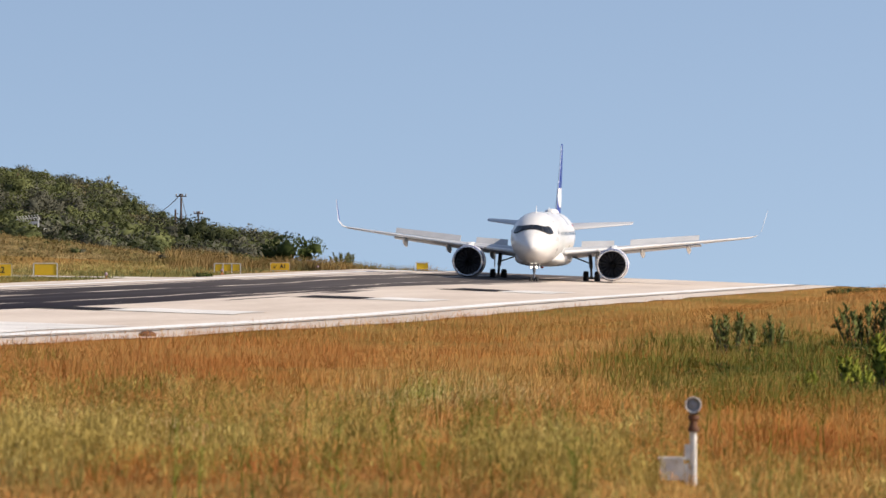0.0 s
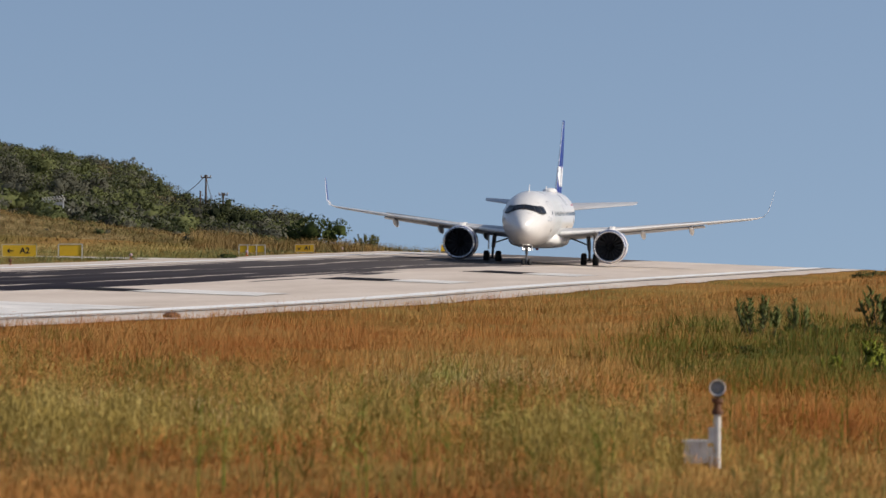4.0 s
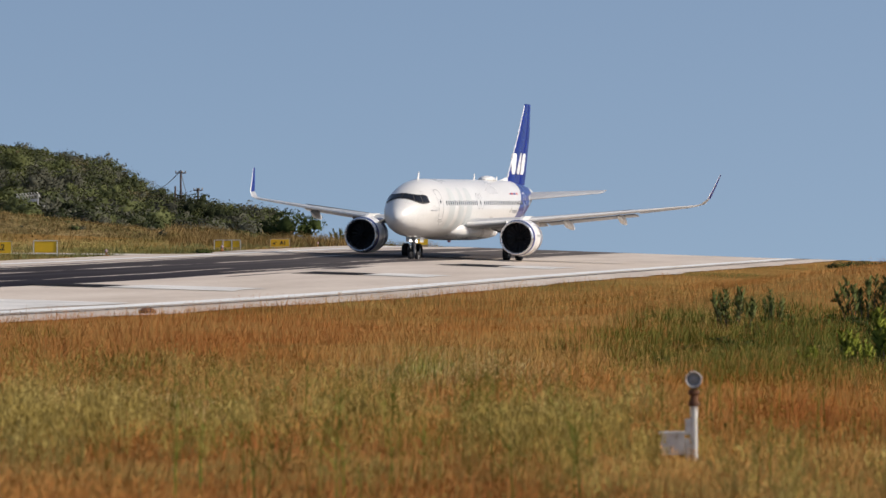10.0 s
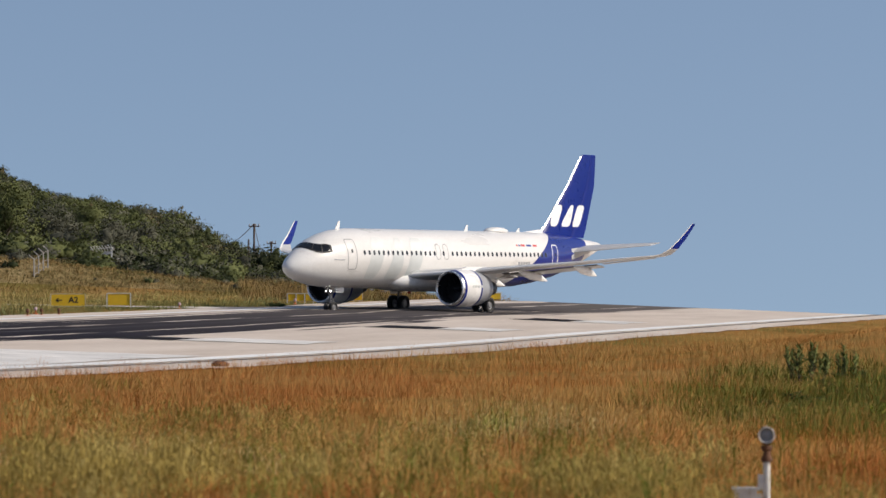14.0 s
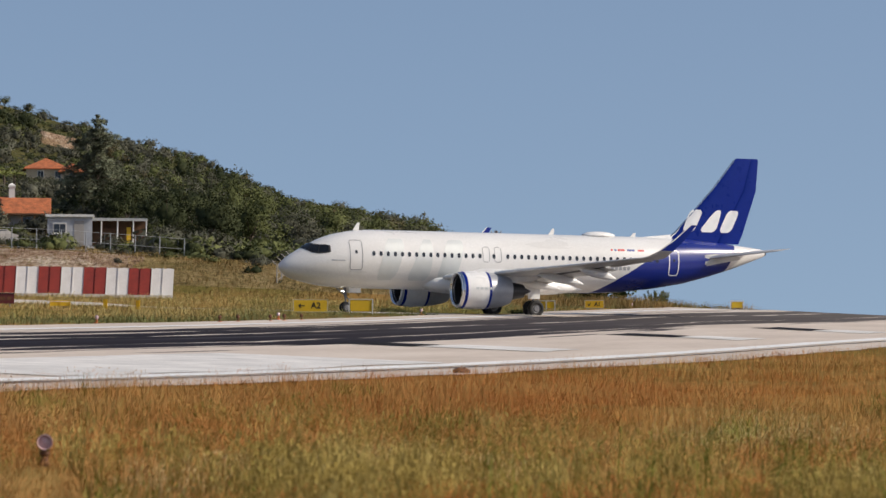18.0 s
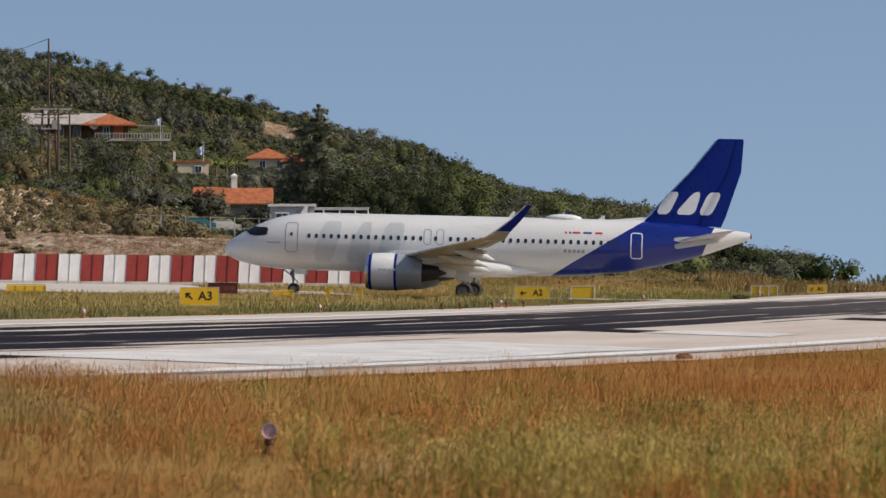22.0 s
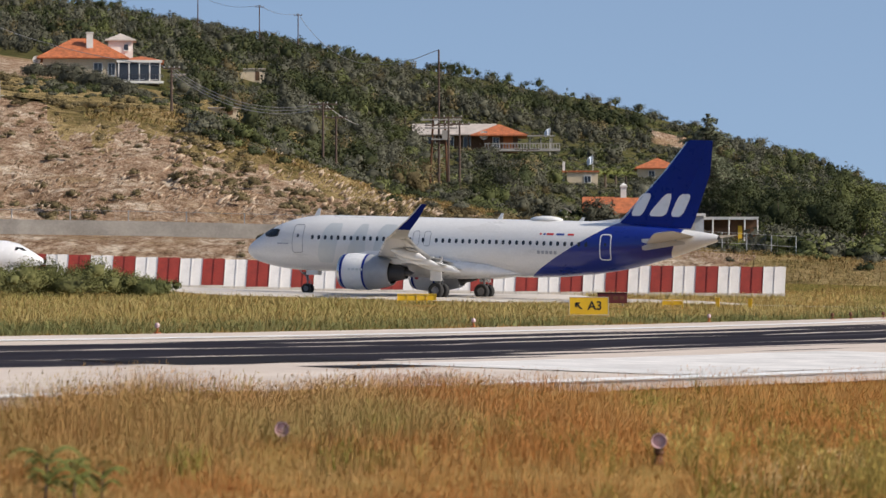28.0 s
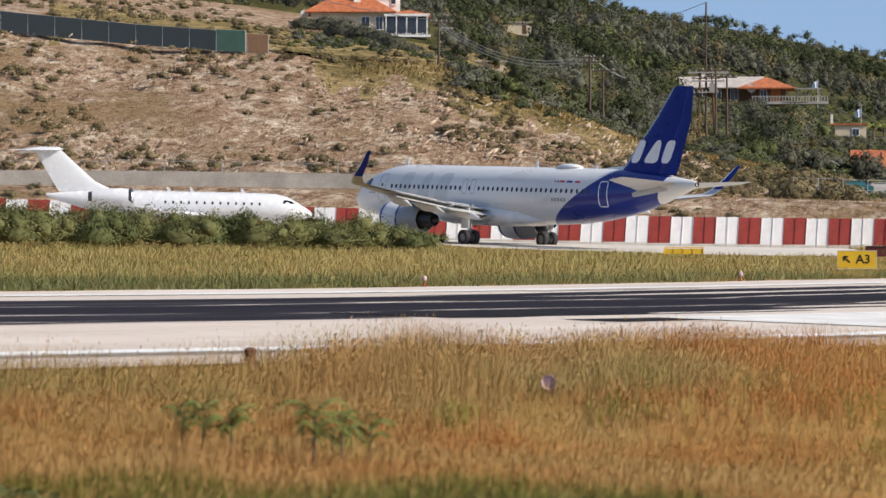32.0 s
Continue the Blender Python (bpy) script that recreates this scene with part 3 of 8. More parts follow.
def frame_patch(x0, x1, z0, z1, side, w, out, r=0.2):
    """A rounded outline strip on the hull."""
    s = Shape()
    a, b_ = round_rect(x0, x1, z0, z1, r), round_rect(x0 + w, x1 - w, z0 + w, z1 - w, r * 0.7)
    n = len(a)
    # subdivide the long sides so that the strip follows the skin
    def fill(p):
        q = []
        for k in range(len(p)):
            (xa, za), (xb, zb) = p[k], p[(k + 1) % len(p)]
            m = max(1, int(abs(zb - za) / 0.25))
            q += [(xa + (xb - xa) * i / m, za + (zb - za) * i / m) for i in range(m)]
        return q
    fa, fb = fill(a), fill(b_)
    n = min(len(fa), len(fb))
    fa, fb = fa[:n], fb[:n]
    s.add([hull_point(x, z, side, out) for x, z in fa] + [hull_point(x, z, side, out) for x, z in fb], [(k, (k + 1) % n, n + (k + 1) % n, n + k) for k in range(n)])
    return s


def airfoil(chord, thick, n=9):
    """Closed section, x from 0 (front) to chord, z up."""
    up = []
    for k in range(n + 1):
        t = (1 - math.cos(math.pi * k / n)) / 2
        y = 5 * thick * (0.2969 * math.sqrt(t) - 0.126 * t - 0.3516 * t * t + 0.2843 * t ** 3 - 0.1036 * t ** 4)
        up.append((t * chord, y * chord))
    return [(x, z) for x, z in up] + [(x, -0.7 * z) for x, z in reversed(up[1:-1])]


def wing_panel(stations, side, droop=0):
    """stations: x of the leading edge behind the nose, y, z, chord, thickness, cant in degrees; droop: the trailing edge down, in degrees."""
    s, rings = Shape(), []
    cd, sd = math.cos(radians(droop)), math.sin(radians(droop))
    for bx, y, z, chord, th, cant in stations:
        ca, sa = math.cos(radians(cant)), math.sin(radians(cant))
        sect = [(px * cd + pz * sd, pz * cd - px * sd) for px, pz in airfoil(chord, th)]
        rings.append([(12 - bx - px, side * (y - pz * sa), z + pz * ca) for px, pz in sect])
    if side > 0:
        rings = [list(reversed(r)) for r in rings]
    return s.rings(rings)


SPOILERS = []


def build_airliner():
    a = empty("airliner", Matrix(), "white twin-engined airliner with a dark blue tail", "airliner")
    # hull
    s, rings = Shape(), []
    for bx, zc, hh, hw in HULL_STATIONS:
        rings.append([(12 - bx, hw * math.cos(2 * math.pi * k / 40), zc + hh * math.sin(2 * math.pi * k / 40)) for k in range(40)])
    dense = []
    for r0, r1 in zip(rings, rings[1:]):
        m = 4 if abs(r0[0][0] - r1[0][0]) > 3 else 1
        for k in range(m):
            dense.append([tuple(p + (q - p) * k / m for p, q in zip(c0, c1)) for c0, c1 in zip(r0, r1)])
    dense.append(rings[-1])
    s.rings(dense)
    hull = part("fuselage", s, HULL, a, "white hull with a slanted blue tail section", 40)
    # belly fairing
    s, rings = Shape(), []
    for bx, w, zb, zt in ((10.2, 0.9, 1.95, 2.3), (11.2, 1.75, 1.62, 2.8), (12.8, 2.15, 1.48, 3.0), (17.5, 2.2, 1.45, 3.0), (20.5, 1.9, 1.55, 2.7), (22.8, 0.9, 1.85, 2.2)):
        zc, hh = (zb + zt) / 2, (zt - zb) / 2
        rings.append([(12 - bx, w * math.copysign(abs(math.cos(q)) ** 0.7, math.cos(q)), zc + hh * math.copysign(abs(math.sin(q)) ** 0.7, math.sin(q))) for q in (2 * math.pi * k / 24 for k in range(24))])
    part("belly_fairing", s.rings(rings), WHITE, a, "", 50)
    # cockpit glazing: one black band round the nose with six panes
    low = [(1.56, 0), (1.63, 21), (1.8, 40), (2.08, 56), (2.45, 64), (2.95, 68), (3.3, 68)]
    top = [(2.24, 0), (2.26, 12), (2.34, 22), (2.5, 31), (2.72, 38), (3.05, 44), (3.34, 51)]

    def on_band(s_, t_, out):
        k = np.linspace(0, 1, 7)
        q = abs(s_)
        bx = (1 - t_) * np.interp(q, k, [p[0] for p in low]) + t_ * np.interp(q, k, [p[0] for p in top])
        phi = radians((1 - t_) * np.interp(q, k, [p[1] for p in low]) + t_ * np.interp(q, k, [p[1] for p in top]))
        zc, hh, hw = hull_at(bx)
        return (12 - bx + out * 0.6, math.copysign(1, s_) * (hw + out) * math.sin(phi), zc + (hh + out) * math.cos(phi))

    def band_patch(s0, s1, t0, t1, out, n=8, m=5):
        rows = [[on_band(s0 + (s1 - s0) * i / n, t0 + (t1 - t0) * j / m, out) for j in range(m + 1)] for i in range(n + 1)]
        return Shape().rings(rows, close=False, caps=False)
    surround = part("cockpit_surround", band_patch(-1, 1, 0, 1, 0.02, 36, 8), BLACK, a, "black paint round the cockpit panes")
    for side in (1, -1):
        for s0, s1 in ((0.03, 0.34), (0.38, 0.64), (0.68, 0.93)):
            part("cockpit_pane", band_patch(side * s0, side * s1, 0.14, 0.86, 0.034), GLASS_DARK, surround, "dark glass pane")
    # cabin windows
    pane = mesh("window_pane", Shape().add([(px, 0, pz) for px, pz in round_rect(-0.115, 0.115, -0.17, 0.17, 0.1, 2)], [tuple(range(12))]), PANE)
    for side in (1, -1):
        for k in range(42):
            bx = 6.35 + k * 0.533
            if 14.35 < bx < 16.35 and k % 2 == 0 or bx > 28.4:
                continue
            p = hull_point(bx, 4.18, side, 0.012)
            w = new("cabin_window", pane)
            w.parent = a
            w.matrix_basis = Matrix.Translation(p) @ pose(0, 0, 0, -10 * side if side > 0 else 10, 0, 0 if side < 0 else 180)
    # doors
    for side in (1, -1):
        for x0, x1, z0, z1, w in ((4.62, 5.55, 3.0, 5.1, 0.05), (14.55, 15.1, 3.75, 4.85, 0.045), (15.45, 16.0, 3.75, 4.85, 0.045)):
            door = part("door" if x0 < 10 else "overwing_exit", frame_patch(x0, x1, z0, z1, side, w, 0.012), SEAM, a)
            if x0 < 10:
                part("door_window", skin_patch(round_rect(5.0, 5.17, 4.15, 4.4, 0.07, 2), side, 0.014), PANE, door)
        door = part("rear_door", frame_patch(29.2, 30.05, 3.1, 4.95, side, 0.075, 0.014), WHITE_MARK, a, "rear door with a white outline on blue")
        part("door_window", skin_patch(round_rect(29.55, 29.7, 4.1, 4.33, 0.07, 2), side, 0.016), PANE, door)
        # large silver shapes that stand for the name on the hull, and small marks
        for x0, w, foot in ((6.6, 1.45, 1.0), (8.85, 1.75, 0.45), (11.1, 1.45, 1.0)):
            rows = []
            for v in np.linspace(0, 1, 17):
                z = 2.35 + 2.9 * v
                half = 0.5 * w * (1 - v + v * foot) * (1 - 0.35 * abs(2 * v - 1) ** 5)
                mid = x0 + 0.5 * w + 0.75 * v
                rows.append([hull_point(mid + d * half, z, side, 0.008) for d in (-1, -0.5, 0, 0.5, 1)])
            part("name_shape", Shape().rings(rows, close=False, caps=False), SILVER_PAINT, a, "pale silver shape on the hull", True)
        for x0, x1, mat in ((24.55, 24.7, RED), (24.85, 25.0, FLAG_BLUE), (25.1, 25.65, RED), (25.85, 26.45, FLAG_BLUE), (26.7, 27.2, RED)):
            part("flag_bar", skin_patch(round_rect(x0, x1, 4.78, 4.92, 0.03, 1), side, 0.012), mat, a)
        for k in range(5):
            part("registration_bar", skin_patch(round_rect(24.5 + k * 0.32, 24.72 + k * 0.32, 3.42, 3.66, 0.03, 1), side, 0.012), LETTER_GREY, a)
        part("stripe_mark", skin_patch(round_rect(3.3, 4.3, 3.62, 3.7, 0.03, 1), side, 0.012), LETTER_GREY, a)
    # wings
    for side in (1, -1):
        st = [(11.1, 0.6, 2.45, 7.0, 0.15, 0), (11.75, 1.95, 2.6, 6.2, 0.15, -4), (14.15, 6.4, 3.04, 4.05, 0.125, -5), (17.3, 12.0, 3.65, 2.65, 0.115, -6), (19.95, 16.55, 4.18, 1.68, 0.11, -8)]
        wing = part("wing", wing_panel(st, side), WING_GREY, a, "light grey wing with a white leading edge", 40)
        lead = [(bx - 0.10, y, z + 0.02, c * 0.15, 0.42, t) for bx, y, z, c, th, t in st[1:]]
        part("leading_edge", wing_panel(lead, side), WHITE, wing, "white leading edge", 40)
        tip = [(20.0, 16.55, 4.18, 1.62, 0.11, -10), (20.4, 17.05, 4.33, 1.45, 0.09, -35), (21.0, 17.4, 4.72, 1.25, 0.075, -62), (22.0, 17.62, 5.48, 0.95, 0.06, -76), (23.1, 17.88, 6.5, 0.5, 0.06, -78)]
        tip = [(bx, y, z, c * k, th, t) for (bx, y, z, c, th, t), k in zip(tip, (1, 0.92, 0.84, 0.8, 0.8))]
        part("winglet_root", wing_panel(tip[:3], side), WING_GREY, wing, "", 40)
        part("winglet", wing_panel(tip[2:], side), BLUE, wing, "blue upswept winglet", 40)
        part("winglet_edge", wing_panel([(bx - 0.05, y, z, c * 0.26, 0.26, t) for bx, y, z, c, th, t in tip], side), WHITE, wing, "white winglet edge", 40)
        # ground spoilers, raised at first: hinged along the rear of the upper skin
        for h0, h1, ch in (((17.0, 6.9, 3.29), (19.0, 12.4, 3.86), 0.75), ((16.2, 3.0, 2.98), (16.75, 5.6, 3.18), 0.85)):
            p0, p1 = Vector((12 - h0[0], side * h0[1], h0[2])), Vector((12 - h1[0], side * h1[1], h1[2]))
            aft, up = Vector((-ch, 0, -ch * 0.11)), Vector((0, 0, 0.035))
            q = [p0, p1, p1 + aft * 0.85, p0 + aft]
            box = Shape().add(q + [v + up for v in q], [(0, 1, 2, 3), (4, 5, 6, 7), (0, 1, 5, 4), (1, 2, 6, 5), (2, 3, 7, 6), (3, 0, 4, 7)])
            SPOILERS.append((part("spoiler", box, WING_GREY, a, "light grey spoiler panel on the wing"), p0, (p1 - p0).normalized() * side))
        # flaps run out and drooped behind the wing, inner and outer panel
        for name, flap in (("inner_flap", [(17.15, 2.05, 2.42, 1.55, 0.13, -4), (17.35, 6.25, 2.80, 1.25, 0.12, -5)]), ("outer_flap", [(17.45, 6.45, 2.84, 1.2, 0.12, -5), (19.3, 12.6, 3.52, 0.85, 0.11, -6)])):
            part(name, wing_panel(flap, side, 11), WING_GREY, wing, "light grey drooped flap", 40)
        # solid dark strip that stands in for the shadow ahead of the flaps
        part("flap_gap_shade", wing_panel([(16.95, 2.05, 2.5, 0.6, 0.1, -4), (17.1, 6.4, 2.88, 0.5, 0.1, -5), (19.1, 12.5, 3.57, 0.35, 0.1, -6)], side, 12), DARK_METAL, wing)
        part("aileron", wing_panel([(19.45, 12.75, 3.62, 0.62, 0.13, -6), (20.7, 16.2, 4.08, 0.5, 0.13, -7)], side, 3), WING_GREY, wing, "", 40)
        for y, bx, z, ln in ((4.3, 16.3, 2.45, 3.9), (7.9, 16.8, 2.86, 3.5), (11.6, 18.3, 3.27, 2.8)):
            s = Shape()
            rings = []
            for f, w, hgt, drop in ((0.0, 0.02, 0.03, 0.10), (0.12, 0.14, 0.17, 0.02), (0.35, 0.20, 0.30, -0.10), (0.6, 0.19, 0.31, -0.20), (0.82, 0.12, 0.22, -0.34), (1.0, 0.02, 0.04, -0.5)):
                rings.append([(12 - bx - ln * f + 0.6, side * y + w * math.cos(2 * math.pi * k / 12), z + drop + hgt * math.sin(2 * math.pi * k / 12)) for k in range(12)])
            part("flap_fairing", s.rings(rings), WHITE, wing, "white flap track fairing", 50)
        # engine
        o = (12 - 11.05, side * 5.75, 1.78)
        s = Shape().lathe([(-0.05, 1.08), (0.05, 1.14), (0.0, 1.20), (-0.35, 1.27), (-1.1, 1.32), (-2.1, 1.29), (-2.9, 1.17), (-3.35, 1.05), (-3.36, 1.0), (-2.2, 1.0)], o, "x", 36)
        eng = part("engine", s, WHITE, a, "white engine nacelle with a dark intake", 40)
        s = Shape().lathe([(-0.3, 1.02), (-0.08, 1.05), (0.03, 1.10), (0.05, 1.16), (-0.03, 1.215), (-0.18, 1.245)], o, "x", 36)
        part("intake_lip", s, METAL, eng, "polished metal intake lip", True)
        s = Shape().lathe([(-0.2, 1.255), (-0.26, 1.267), (-0.36, 1.281), (-0.40, 1.284)], o, "x", 36)
        part("intake_band", s, BLUE, eng, "blue band behind the lip", True)
        part("cowl_seam", Shape().lathe([(-1.98, 1.302), (-2.02, 1.303), (-2.06, 1.299)], o, "x", 36), SEAM, eng)
        part("cowl_band", Shape().lathe([(-2.0, 1.304), (-2.06, 1.308), (-2.16, 1.298)], o, "x", 36), BLUE, eng, "blue band round the cowl", True)
        part("reverser_sleeve", Shape().lathe([(-2.1, 1.296), (-2.9, 1.19), (-3.5, 1.06), (-3.9, 0.92), (-3.9, 0.86)], o, "x", 36), ENGINE_GREY, eng, "grey rear sleeve", 40)
        part("intake_duct", Shape().lathe([(-0.1, 1.045), (-0.5, 1.0), (-1.1, 0.99)], o, "x", 36), BLACK, eng, "", True)
        part("fan_disc", Shape().lathe([(-1.1, 0.995), (-1.12, 0.3)], o, "x", 36), DARK_METAL, eng)
        for k in range(18):
            q = 2 * math.pi * k / 18
            c, sn = math.cos(q), math.sin(q)
            pts = [(o[0] + dx, o[1] + r * c - t * sn, o[2] + r * sn + t * c) for dx, r, t in ((-0.95, 0.28, -0.04), (-1.06, 0.28, 0.05), (-1.04, 0.97, 0.12), (-0.86, 0.97, -0.07))]
            part("fan_blade", Shape().add(pts, [(0, 1, 2, 3)]), DARK_METAL, eng)
        part("spinner", Shape().lathe([(-0.55, 0.01), (-0.75, 0.16), (-1.06, 0.31)], o, "x", 18), DARK_METAL, eng, "", True)
        part("core_nozzle", Shape().lathe([(-2.3, 0.86), (-3.3, 0.78), (-4.3, 0.6), (-5.0, 0.46), (-5.02, 0.42), (-4.4, 0.4)], o, "x", 28), DARK_METAL, eng, "dark exhaust nozzle", 40)
        part("exhaust_plug", Shape().lathe([(-4.4, 0.36), (-5.1, 0.25), (-5.6, 0.03)], o, "x", 20), DARK_METAL, eng, "", True)
        s = Shape().rings([[(12 - bx, side * (5.75 + dy), z) for dy, z in ((-w, zb), (w, zb), (w * 0.8, zt), (-w * 0.8, zt))] for bx, w, zb, zt in ((12.0, 0.05, 2.95, 3.02), (13.0, 0.2, 2.8, 3.3), (15.0, 0.22, 2.3, 3.3), (17.0, 0.15, 2.6, 3.1), (18.2, 0.05, 2.9, 3.0))])
        part("pylon", s, WHITE, eng, "", 30)
        vane = Shape().add([(o[0] - 0.9, o[1] - side * 0.95, o[2] + 0.9), (o[0] - 2.2, o[1] - side * 0.95, o[2] + 0.86), (o[0] - 2.1, o[1] - side * 1.3, o[2] + 1.25)], [(0, 1, 2)])
        vane.add([(o[0] - 0.9, o[1] - side * 0.97, o[2] + 0.9), (o[0] - 2.2, o[1] - side * 0.97, o[2] + 0.86), (o[0] - 2.1, o[1] - side * 1.32, o[2] + 1.25)], [(2, 1, 0)])
        part("strake", vane, WHITE, eng)
        for k in range(4):
            x0 = o[0] - 1.05 - k * 0.32
            part("maker_bar", Shape().box((x0, o[1] + side * 1.325, o[2] + 0.15), (0.22, 0.012, 0.16)), SILVER_PAINT, eng)
        # tailplane
        st = [(32.1, 0.3, 4.75, 3.9, 0.10, 6), (32.5, 0.9, 4.80, 3.55, 0.10, 6), (35.2, 6.1, 5.25, 1.5, 0.09, 6), (35.55, 6.25, 5.27, 1.1, 0.06, 6)]
        st = [(bx, y, z - 0.1 * y / 6 - 0.11 * c, c, th, -6) for bx, y, z, c, th, _ in st]
        part("tailplane", wing_panel(st, side, -10), WING_GREY, a, "light grey tailplane", 40)
        part("rub_plate", skin_patch([(32.25, 4.66), (33.2, 4.76), (35.3, 4.6), (35.35, 4.4), (34.2, 4.2), (32.5, 3.88), (32.3, 3.96)], side, 0.03), WING_GREY, a, "pale metal rub plate at the root of the tailplane")
    # fin and rudder
    def upright(stations, th):
        s, rings = Shape(), []
        for bx, z, chord in stations:
            rings.append([(12 - bx - px, pz, z) for px, pz in airfoil(chord, th)])
        return s.rings(rings)
    fin = part("fin", upright([(29.4, 5.35, 4.4), (30.4, 6.2, 3.75), (33.3, 9.4, 2.55), (34.98, 11.6, 1.42), (35.18, 11.76, 1.2)], 0.1), BLUE, a, "dark blue tail fin", 40)
    part("rudder", upright([(33.75, 5.5, 1.75), (34.1, 6.2, 1.7), (35.8, 9.4, 1.02), (36.33, 11.55, 0.62), (36.36, 11.76, 0.55)], 0.09), BLUE, fin, "", 40)
    part("dorsal_fillet", Shape().rings([[(12 - 27.2, 0, 5.78), (12 - 27.2, 0.0, 5.80), (12 - 27.2, -0.0, 5.80)], [(12 - 30.2, 0.14, 5.7), (12 - 30.2, 0, 6.1), (12 - 30.2, -0.14, 5.7)], [(12 - 30.9, 0.18, 5.7), (12 - 30.9, 0.0, 6.75), (12 - 30.9, -0.18, 5.7)]]), WHITE, fin)
    s, rings = Shape(), []
    for bx, z in ((29.32, 5.5), (30.34, 6.3), (33.24, 9.45), (34.93, 11.62)):
        rings.append([(12 - bx, 0.0, z), (12 - bx - 0.13, 0.055, z), (12 - bx - 0.13, -0.055, z)])
    part("fin_leading_edge", s.rings(rings), METAL, fin, "bright leading edge")
    # three white leaning marks on the fin, on both sides: plain shapes, a wedge between two rounded bars
    def on_fin(bx, z, side):
        """A point just off the fin's or the rudder's skin."""
        reach = 0.0
        for le, ch, th in ((np.interp(z, [5.35, 6.2, 9.4], [29.4, 30.4, 33.3]), np.interp(z, [5.35, 6.2, 9.4], [4.4, 3.75, 2.55]), 0.1), (np.interp(z, [5.5, 6.2, 9.4], [33.75, 34.1, 35.8]), np.interp(z, [5.5, 6.2, 9.4], [1.75, 1.7, 1.02]), 0.09)):
            t = (bx - le) / ch
            if 0 < t < 1:
                reach = max(reach, ch * 5 * th * (0.2969 * math.sqrt(t) - 0.126 * t - 0.3516 * t * t + 0.2843 * t ** 3 - 0.1036 * t ** 4))
        return (12 - bx, side * (reach * (1 if side > 0 else 0.7) + 0.02), z)
    for side in (1, -1):
        for x0, w, lean, foot in ((30.85, 0.95, 0.75, 1.0), (32.15, 1.45, 0.62, 0.36), (33.85, 0.95, 0.72, 1.0)):
            rows = []
            for v in np.linspace(0, 1, 13):
                half = 0.5 * w * (1 - v + v * foot) * (1 - 0.45 * abs(2 * v - 1) ** 6)
                mid = x0 + 0.5 * w + lean * v + (0.0 if foot == 1 else 0.3 * v)
                rows.append([on_fin(mid + d * half, 6.32 + 1.62 * v, side) for d in (-1, -0.6, -0.2, 0.2, 0.6, 1)])
            part("tail_mark", Shape().rings(rows, close=False, caps=False), WHITE_MARK, fin, "plain white mark on the fin", True)
    # roof: dome, aerials, beacon
    part("antenna_dome", Shape().lathe([(-0.02, 0.0), (0.0, 0.75), (0.16, 0.72), (0.30, 0.5), (0.36, 0.2), (0.37, 0.0)], (0, 0, 0), "z", 24), WHITE, a, "white dome on the roof", True, at=pose(12 - 24.3, 0, 5.80) @ Matrix.Diagonal((1.75, 0.8, 1, 1)))
    for bx, h in ((5.7, 0.5), (20.6, 0.45), (27.0, 0.3)):
        part("blade_aerial", Shape().rings([[(12 - bx + 0.25, 0.02, 5.78), (12 - bx - 0.2, 0.02, 5.78), (12 - bx - 0.2, -0.02, 5.78), (12 - bx + 0.25, -0.02, 5.78)], [(12 - bx - 0.08, 0.012, 5.83 + h), (12 - bx - 0.26, 0.012, 5.83 + h), (12 - bx - 0.26, -0.012, 5.83 + h), (12 - bx - 0.08, -0.012, 5.83 + h)]]), WHITE, a)
    part("belly_beacon", Shape().lathe([(0, 0.14), (-0.1, 0.12), (-0.16, 0.0)], (12 - 14.0, 0, 1.46), "z", 12), RED, a, "", True)
    part("exhaust_pipe", Shape().lathe([(-25.58, 0.17), (-25.68, 0.16), (-25.66, 0.12), (-25.3, 0.1)], (0, 0, 4.88), "x", 16), DARK_METAL, a, "", True)
    # landing gear
    wheels = []

    def wheel(parent, x, y, r, w):
        hub = part("wheel", Shape().lathe([(-w * 0.36, 0.02), (-w * 0.36, r * 0.3), (-w * 0.2, r * 0.42), (-w * 0.3, r * 0.52), (w * 0.3, r * 0.52), (w * 0.2, r * 0.42), (w * 0.36, r * 0.3), (w * 0.36, 0.02)], (0, 0, 0), "y", 20), GEAR_GREY, parent, "", 30, at=pose(x, y, r))
        part("tyre", Shape().lathe([(-w * 0.34, r * 0.52), (-w * 0.5, r * 0.68), (-w * 0.5, r * 0.85), (-w * 0.36, r * 0.97), (0, r), (w * 0.36, r * 0.97), (w * 0.5, r * 0.85), (w * 0.5, r * 0.68), (w * 0.34, r * 0.52)], (0, 0, 0), "y", 28), TYRE, hub, "black tyre", 50)
        wheels.append((hub, x, y, r))
    for side in (1, -1):
        gx, gy = 12 - 17.71, side * 3.8
        leg = part("main_gear", Shape().tube((gx, gy, 0.58), (gx, gy - side * 0.05, 1.5), 0.10).tube((gx, gy - side * 0.05, 1.4), (gx, gy - side * 0.2, 3.0), 0.16).tube((gx, gy - 0.5, 0.58), (gx, gy + 0.5, 0.58), 0.08).tube((gx, gy - side * 0.1, 1.75), (gx - 0.2, gy - side * 1.9, 2.4), 0.06).tube((gx - 0.12, gy, 0.75), (gx - 0.35, gy, 1.2), 0.04).tube((gx - 0.35, gy, 1.2), (gx - 0.12, gy, 1.6), 0.04), GEAR_GREY, a, "grey main landing gear leg")
        part("gear_door", Shape().box((gx + 0.1, gy + side * 0.3, 2.0), (0.9, 0.04, 1.5)), WHITE, leg)
        for d in (-0.46, 0.46):
            wheel(a, gx, gy + d, 0.575, 0.42)
    nx = 12 - 5.07
